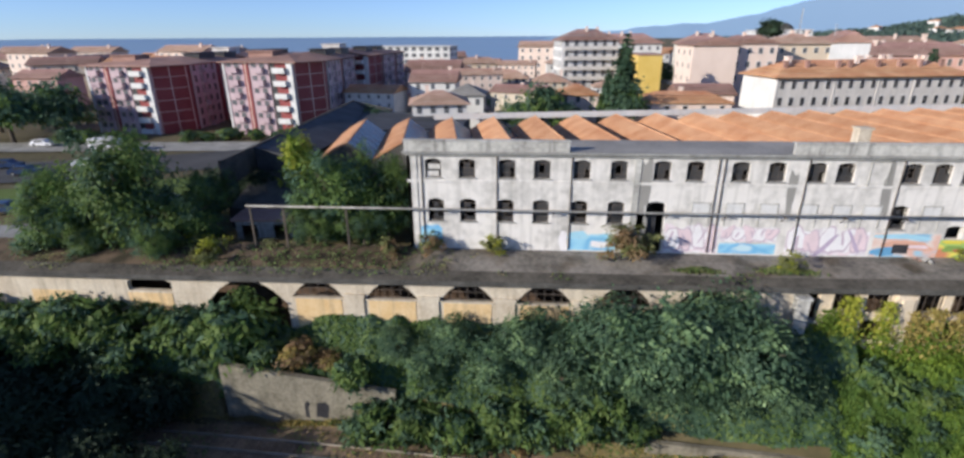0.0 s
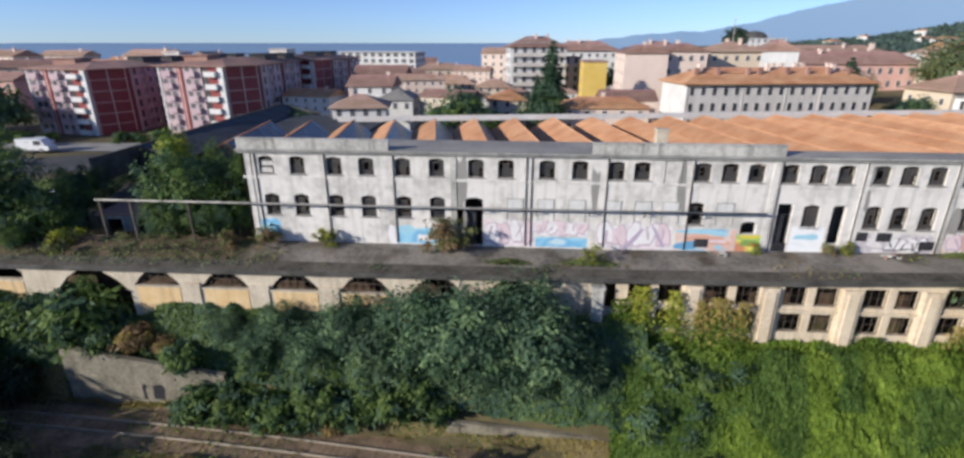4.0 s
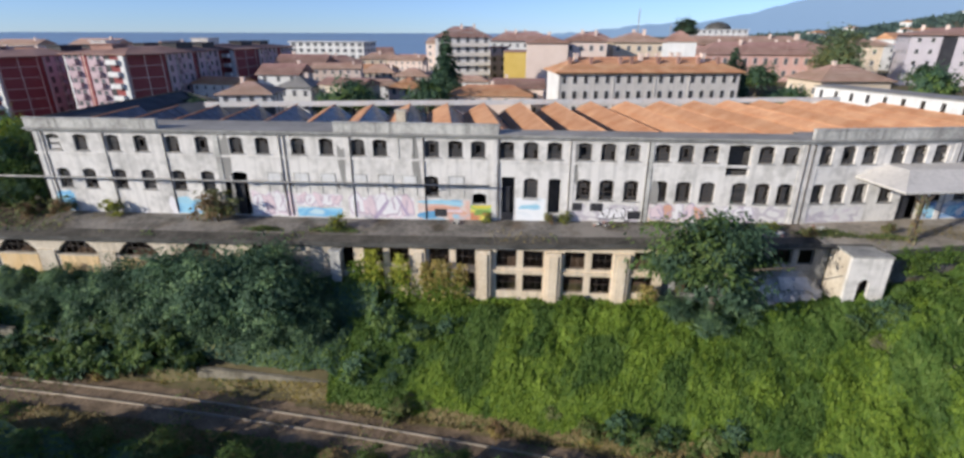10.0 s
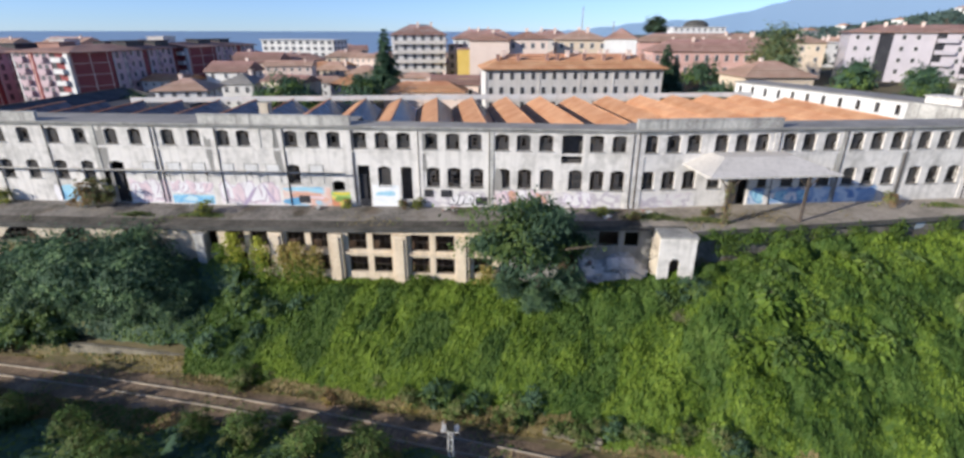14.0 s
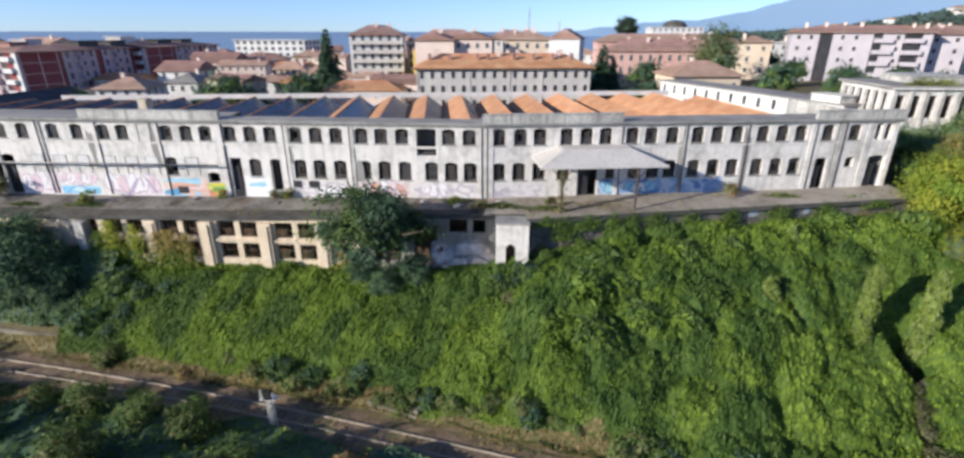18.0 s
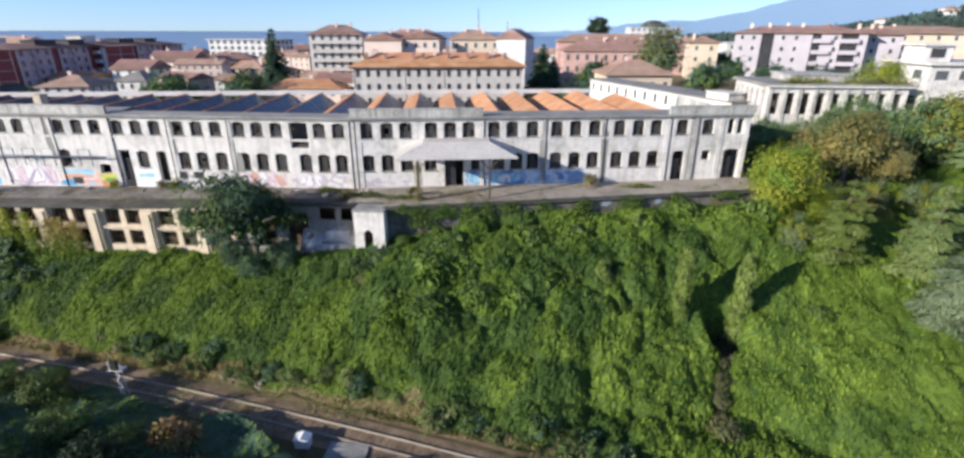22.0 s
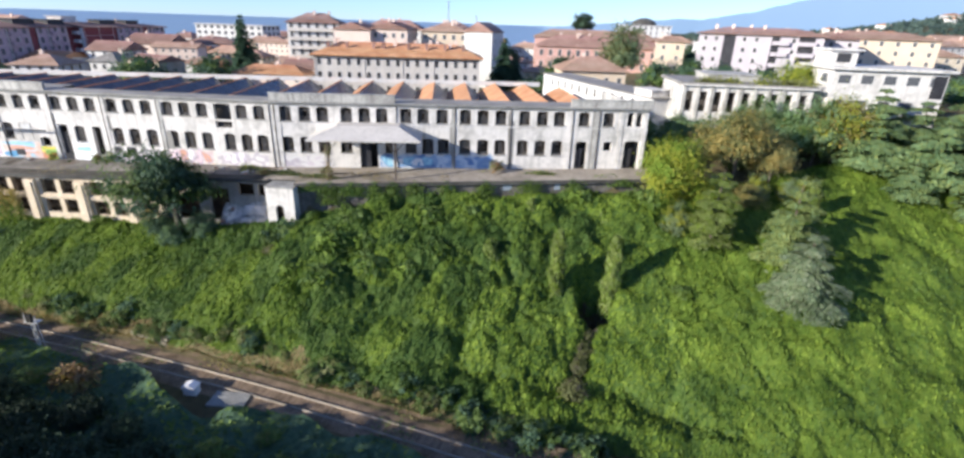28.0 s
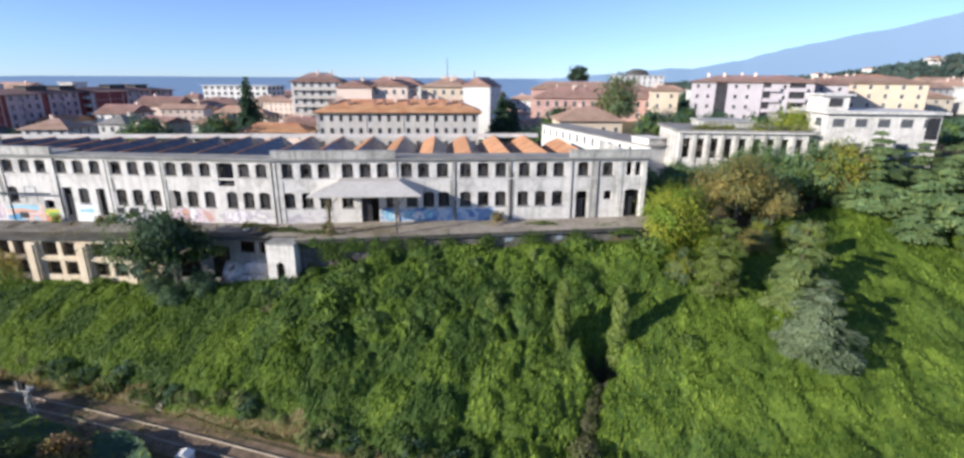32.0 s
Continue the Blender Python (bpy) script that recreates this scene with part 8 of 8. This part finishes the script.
m.box(-0.25, 0.35, -0.5, -0.25, 3.8, 4.7)
part("lamp_box", m, [RUBBER], sg, "dark lamp box")
sb = thing("relay_box", "white metal relay box beside the track", "relay box", pose(71.8, 18.4, 0.1))
m = Mesh()
m.box(-0.6, 0.6, -0.4, 0.4, 0, 0.9)
m.prism_y([(-0.7, 0.9), (0.7, 0.9), (0, 1.15)], -0.5, 0.5)
part("cabinet", m, [CAR_WHITE], sb)
sp = thing("concrete_pad", "pale concrete slab beside the track", "slab", pose(75.7, 17.9, 0.1))
m = Mesh()
m.box(-1.7, 1.7, -1.0, 1.0, -0.2, 0.12)
part("slab", m, [CONCRETE], sp)


# ---- graffiti ----
def paint_mat(name, cols, scale):
    mt = bpy.data.materials.new(name)
    mt.use_nodes = True
    nt = mt.node_tree
    N, L = nt.nodes.new, nt.links.new
    g = N("ShaderNodeNewGeometry")
    mp = N("ShaderNodeMapping")
    mp.inputs["Scale"].default_value = (1, 1, 1.6)
    mp.inputs["Rotation"].default_value = (0, radians(25), 0)
    L(g.outputs["Position"], mp.inputs["Vector"])
    nz = N("ShaderNodeTexNoise")
    nz.inputs["Scale"].default_value, nz.inputs["Detail"].default_value, nz.inputs["Distortion"].default_value = scale * 1.2, 1.5, 0.4
    L(mp.outputs[0], nz.inputs["Vector"])
    r = N("ShaderNodeValToRGB")
    r.color_ramp.interpolation = "EASE"
    el = r.color_ramp.elements
    while len(el) < len(cols):
        el.new(0.5)
    for i, c in enumerate(cols):
        el[i].position = 0.32 + 0.36 * i / (len(cols) - 1)
        el[i].color = (*c, 1)
    L(nz.outputs["Fac"], r.inputs[0])
    L(r.outputs[0], nt.nodes["Principled BSDF"].inputs["Base Color"])
    nt.nodes["Principled BSDF"].inputs["Roughness"].default_value = 0.8
    return mt


G_PINK = paint_mat("pink_white_graffiti", [(0.7, 0.66, 0.68), (0.74, 0.73, 0.74), (0.7, 0.58, 0.61), (0.76, 0.75, 0.76), (0.6, 0.55, 0.58), (0.72, 0.71, 0.7)], 0.24)
G_BLUE = paint_mat("sky_blue_graffiti", [(0.5, 0.66, 0.72), (0.16, 0.42, 0.66), (0.3, 0.58, 0.74), (0.6, 0.68, 0.7)], 0.3)
G_ORANGE = paint_mat("orange_blue_mural", [(0.26, 0.46, 0.62), (0.32, 0.52, 0.64), (0.66, 0.42, 0.34), (0.68, 0.56, 0.5), (0.28, 0.48, 0.62), (0.22, 0.42, 0.6)], 0.25)
G_YEL = paint_mat("yellow_green_mural", [(0.68, 0.62, 0.1), (0.28, 0.46, 0.14), (0.7, 0.62, 0.12), (0.55, 0.22, 0.12)], 0.35)
G_WHITE = paint_mat("white_paint_patch", [(0.76, 0.78, 0.79), (0.8, 0.81, 0.82), (0.7, 0.74, 0.76)], 0.4)
G_TAG = paint_mat("violet_tag", [(0.64, 0.62, 0.6), (0.68, 0.66, 0.64), (0.45, 0.41, 0.45), (0.68, 0.66, 0.64), (0.58, 0.52, 0.55)], 0.45)
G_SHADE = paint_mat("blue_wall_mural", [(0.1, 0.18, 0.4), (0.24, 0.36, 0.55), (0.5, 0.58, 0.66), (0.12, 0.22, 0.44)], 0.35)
G_ROSE = paint_mat("rose_orange_tag", [(0.66, 0.63, 0.6), (0.64, 0.48, 0.36), (0.68, 0.65, 0.62), (0.6, 0.48, 0.48), (0.66, 0.62, 0.6)], 0.35)


def mural(F, u0, u1, z0, z1, mat, label, seed, rough=0.25):
    """A painted field with an uneven edge, a hair in front of the wall."""
    rnd = random.Random(seed)
    n = max(4, int((u1 - u0) / 0.5))
    m = Mesh()
    tops = [z1 + rnd.uniform(-rough, rough) for _ in range(n + 1)]
    lows = [z0 + rnd.uniform(0, rough * 0.3) for _ in range(n + 1)]
    for i in range(n):
        a, b = u0 + (u1 - u0) * i / n, u0 + (u1 - u0) * (i + 1) / n
        m.face([(a, -0.006, lows[i]), (b, -0.006, lows[i + 1]), (b, -0.006, tops[i + 1]), (a, -0.006, tops[i])])
    part("mural", m, [mat], factory, label, F)


def plain(name, c, rough=0.85):
    """Sprayed paint with faint clouding."""
    return material(name, tuple(v * 0.86 for v in c), c, rough, 0.8, 5.0, 0.05)


P_WHITE = plain("white_spray_paint", (0.8, 0.78, 0.79))
P_PINK = plain("pale_pink_spray_paint", (0.74, 0.6, 0.63))
P_MAUVE = plain("mauve_spray_paint", (0.54, 0.44, 0.51))
P_SKY = plain("sky_blue_spray_paint", (0.36, 0.62, 0.75))
P_BLUE = plain("blue_spray_paint", (0.14, 0.36, 0.58))
P_ORANGE = plain("salmon_orange_spray_paint", (0.66, 0.38, 0.28))
P_YELLOW = plain("yellow_spray_paint", (0.68, 0.58, 0.08))
P_GREEN = plain("green_spray_paint", (0.22, 0.34, 0.09))
P_RED = plain("rust_red_spray_paint", (0.5, 0.18, 0.1))
P_VIOLET = plain("violet_spray_paint", (0.46, 0.38, 0.5))
P_DARK = plain("black_spray_paint", (0.06, 0.055, 0.065))
P_STAIN = plain("sooty_run_off_stain", (0.3, 0.29, 0.27), 0.95)


def blob(F, u, z, w, h, mat, depth, seed, label, lean=0.0, wave=0.16):
    """One sprayed shape with a wavy outline, flat on the wall."""
    rnd = random.Random(seed)
    ph = [rnd.uniform(0, 6.28) for _ in range(3)]
    m = Mesh()
    ring = []
    for k in range(22):
        a = 2 * math.pi * k / 22
        r = 1 + wave * math.sin(2 * a + ph[0]) + wave * 0.8 * math.sin(3 * a + ph[1]) + wave * 0.4 * math.sin(5 * a + ph[2])
        x, y = 0.5 * w * r * math.copysign(abs(math.cos(a)) ** 0.7, math.cos(a)), 0.5 * h * r * math.copysign(abs(math.sin(a)) ** 0.7, math.sin(a))
        ring.append((u + x + lean * y, -depth, z + y))
    m.face(ring)
    part("mural", m, [mat], factory, label, F)


def letters(F, u0, u1, z0, z1, n, fills, outline, seed, label):
    """A row of fat sprayed letters, each with an outline and a fill, crossed by strokes; none can be read."""
    rnd = random.Random(seed)
    w = (u1 - u0) / n
    for k in range(n):
        u, z = u0 + w * (k + 0.5), (z0 + z1) / 2 + rnd.uniform(-0.15, 0.15)
        lw, lh, ln = w * rnd.uniform(0.95, 1.2), (z1 - z0) * rnd.uniform(0.85, 1.1), rnd.uniform(-0.3, 0.3)
        blob(F, u, z, lw, lh, outline, 0.010 + 0.0006 * k, seed * 50 + k, label, ln)
        blob(F, u - 0.03, z + 0.05, lw * 0.86, lh * 0.86, fills[k % len(fills)], 0.017 + 0.0006 * k, seed * 50 + k, label, ln)
        blob(F, u + rnd.uniform(-0.25, 0.25) * lw, z + rnd.uniform(-0.3, 0.2) * lh, lw * 0.16, lh * 0.5, outline, 0.024 + 0.0006 * k, seed * 50 + 25 + k, label, rnd.uniform(-0.6, 0.6))


mural(F1, 4.5, 8.9, 14.25, 15.9, G_BLUE, "sky-blue graffiti", 1)
blob(F1, 5.4, 15.75, 1.6, 0.9, P_SKY, 0.012, 3, "sky-blue graffiti")
blob(F1, 7.6, 14.9, 1.9, 0.7, P_WHITE, 0.013, 4, "white cloud in the graffiti")
blob(F1, 4.05, 15.1, 0.8, 1.9, P_WHITE, 0.012, 5, "white painted figure-like patch")
mural(F1, 13.1, 17.9, 14.25, 16.85, G_PINK, "pink and white graffiti ground", 2)
mural(F1, 18.0, 23.0, 15.45, 16.85, G_PINK, "pink and white graffiti ground", 11, 0.05)
letters(F1, 13.3, 17.9, 14.4, 16.9, 4, [P_WHITE, P_PINK], P_MAUVE, 21, "pink and white graffiti letters")
letters(F1, 18.2, 22.9, 15.5, 16.9, 5, [P_PINK, P_WHITE], P_MAUVE, 22, "pink and white graffiti letters")
mural(F1, 18.05, 23.0, 14.3, 15.32, G_BLUE, "pale blue graffiti", 3, 0.05)
mural(F1, 23.8, 30.8, 14.3, 16.8, G_PINK, "pink and white graffiti ground", 4)
letters(F1, 24.0, 30.7, 14.5, 16.9, 5, [P_WHITE, P_PINK, P_WHITE], P_MAUVE, 23, "white and mauve graffiti letters")
blob(F1, 27.2, 15.2, 0.5, 2.2, P_VIOLET, 0.03, 9, "violet stroke", 0.8)
blob(F1, 29.6, 15.6, 0.4, 2.0, P_VIOLET, 0.031, 10, "violet stroke", -0.5)
mural(F1, 31.2, 36.7, 14.35, 16.55, G_ORANGE, "blue and orange mural", 5, 0.04)
blob(F1, 33.6, 16.25, 4.4, 0.5, P_SKY, 0.011, 11, "sky-blue band of the mural")
blob(F1, 34.2, 15.45, 3.9, 0.85, P_ORANGE, 0.012, 12, "salmon hills of the mural")
blob(F1, 34.9, 15.35, 1.9, 0.35, P_PINK, 0.013, 13, "pink field of the mural")
blob(F1, 32.3, 14.85, 1.9, 0.9, P_BLUE, 0.013, 14, "deep blue corner of the mural")
mural(F1, 36.75, 39.5, 14.4, 16.05, G_YEL, "yellow and green mural", 6, 0.04)
blob(F1, 38.0, 15.9, 2.2, 0.35, P_YELLOW, 0.012, 15, "yellow band of the mural")
blob(F1, 38.1, 15.2, 1.8, 0.7, P_GREEN, 0.013, 16, "green field of the mural")
blob(F1, 38.5, 15.05, 0.9, 0.35, P_RED, 0.014, 17, "rust-red spot of the mural")
mural(F1, 41.5, 44.5, 14.5, 17.0, G_WHITE, "patch of fresh white paint", 7, 0.06)
blob(F1, 43.0, 16.0, 1.9, 0.6, P_SKY, 0.012, 18, "faint blue writing", 0.2)
mural(F1, 46.6, 54.0, 14.6, 16.5, G_TAG, "violet graffiti tags", 8)
letters(F1, 50.2, 53.6, 14.7, 16.0, 4, [P_WHITE], P_DARK, 24, "black and white graffiti tags")
mural(F1, 55.0, 61.0, 14.8, 16.7, G_ROSE, "orange and rose graffiti", 9)
letters(F1, 55.4, 60.6, 15.0, 16.6, 5, [P_PINK, P_ORANGE, P_WHITE], P_VIOLET, 25, "orange and rose graffiti letters")
mural(F1, 61.5, 68.5, 14.9, 16.6, G_TAG, "violet graffiti tags", 10)
letters(F1, 62.4, 65.4, 15.1, 16.5, 3, [P_WHITE], P_VIOLET, 26, "violet graffiti tags")
mural(F2, 0.9, 7.0, 15.0, 16.6, G_TAG, "violet graffiti tags", 12)
mural(F2, 13.1, 28.0, 15.1, 16.85, G_SHADE, "deep blue mural", 14, 0.3)
letters(F2, 13.6, 20.0, 15.3, 16.6, 5, [P_SKY, P_WHITE], P_BLUE, 27, "blue and white graffiti letters")
mural(F1, -9.2, -7.2, 14.2, 16.4, G_BLUE, "blue graffiti", 13)
for u, z, w, h, sd in ((10.9, 20.0, 1.0, 6.4, 31), (10.6, 16.6, 1.3, 3.2, 32), (55.4, 16.9, 1.2, 3.6, 33), (31.2, 20.4, 0.8, 4.4, 34), (47.3, 20.8, 0.7, 3.8, 35), (23.4, 20.0, 0.6, 4.8, 36)):
    blob(F1, u, z, w, h, P_STAIN, 0.004, sd, "dark run-off stain", 0.0, 0.22)
for u, z, w, h, sd in ((30.3, 18.5, 1.0, 7.0, 37), (41.4, 18.4, 0.9, 7.4, 38), (22.6, 19.0, 0.7, 5.6, 39)):
    blob(F2, u, z, w, h, P_STAIN, 0.004, sd, "dark run-off stain", 0.0, 0.22)
for u0, pts in ((-18.9, ((0, 0), (0.35, 0), (0.3, 0.9), (0.5, 1.3), (0.25, 1.55), (0.02, 1.2))), (-17.9, ((0, 0.1), (0.95, 0), (1.15, 1.2), (0.9, 1.5), (0.15, 1.35)))):
    mm = Mesh()
    mm.face([(u0 + a * 1.15, -0.006, 0.75 + b * 1.2) for a, b in pts])
    tg = tagged(new("wall_painting", mm.data("wall_painting", [SHADE])), "dark stencilled shape on the concrete wall", "graffiti", "stencils on the railway wall")
    tg.matrix_basis = pose(0, 36.0, 0)
# Four grey-blue quads just in front of the retaining wall.
P_GREY_BLUE = plain("grey_blue_wall_patch", (0.34, 0.4, 0.45))
for x, w in ((79.7, 0.5), (92.4, 0.45), (99.6, 0.6), (106.0, 0.4)):
    y0, y1, z = float(edge_y(np.array(x - w))) - 0.01, float(edge_y(np.array(x + w))) - 0.01, 13.55
    pt = Mesh()
    pt.face([(x - w, y0, z), (x + w * 0.9, y1, z + 0.05), (x + w, y1, z + 0.8), (x - w * 0.8, y0, z + 0.72)])
    tagged(new("wall_painting", pt.data("wall_painting", [P_GREY_BLUE])), "grey-blue patch on the retaining wall", "graffiti", "patches on the retaining wall")
m = Mesh()
m.box(-1.3, 1.3, -0.12, 0.12, -0.04, 0.065)
sl_me = m.data("sleeper", [SLEEPER])
for x in np.arange(-42, 122, 0.66):
    a = math.degrees(math.atan(TRACK_K[1] + 2 * TRACK_K[2] * x))
    part("sleeper", sl_me, [], line, "", pose(x, track_y(x), 0, 0, 0, a + 90))
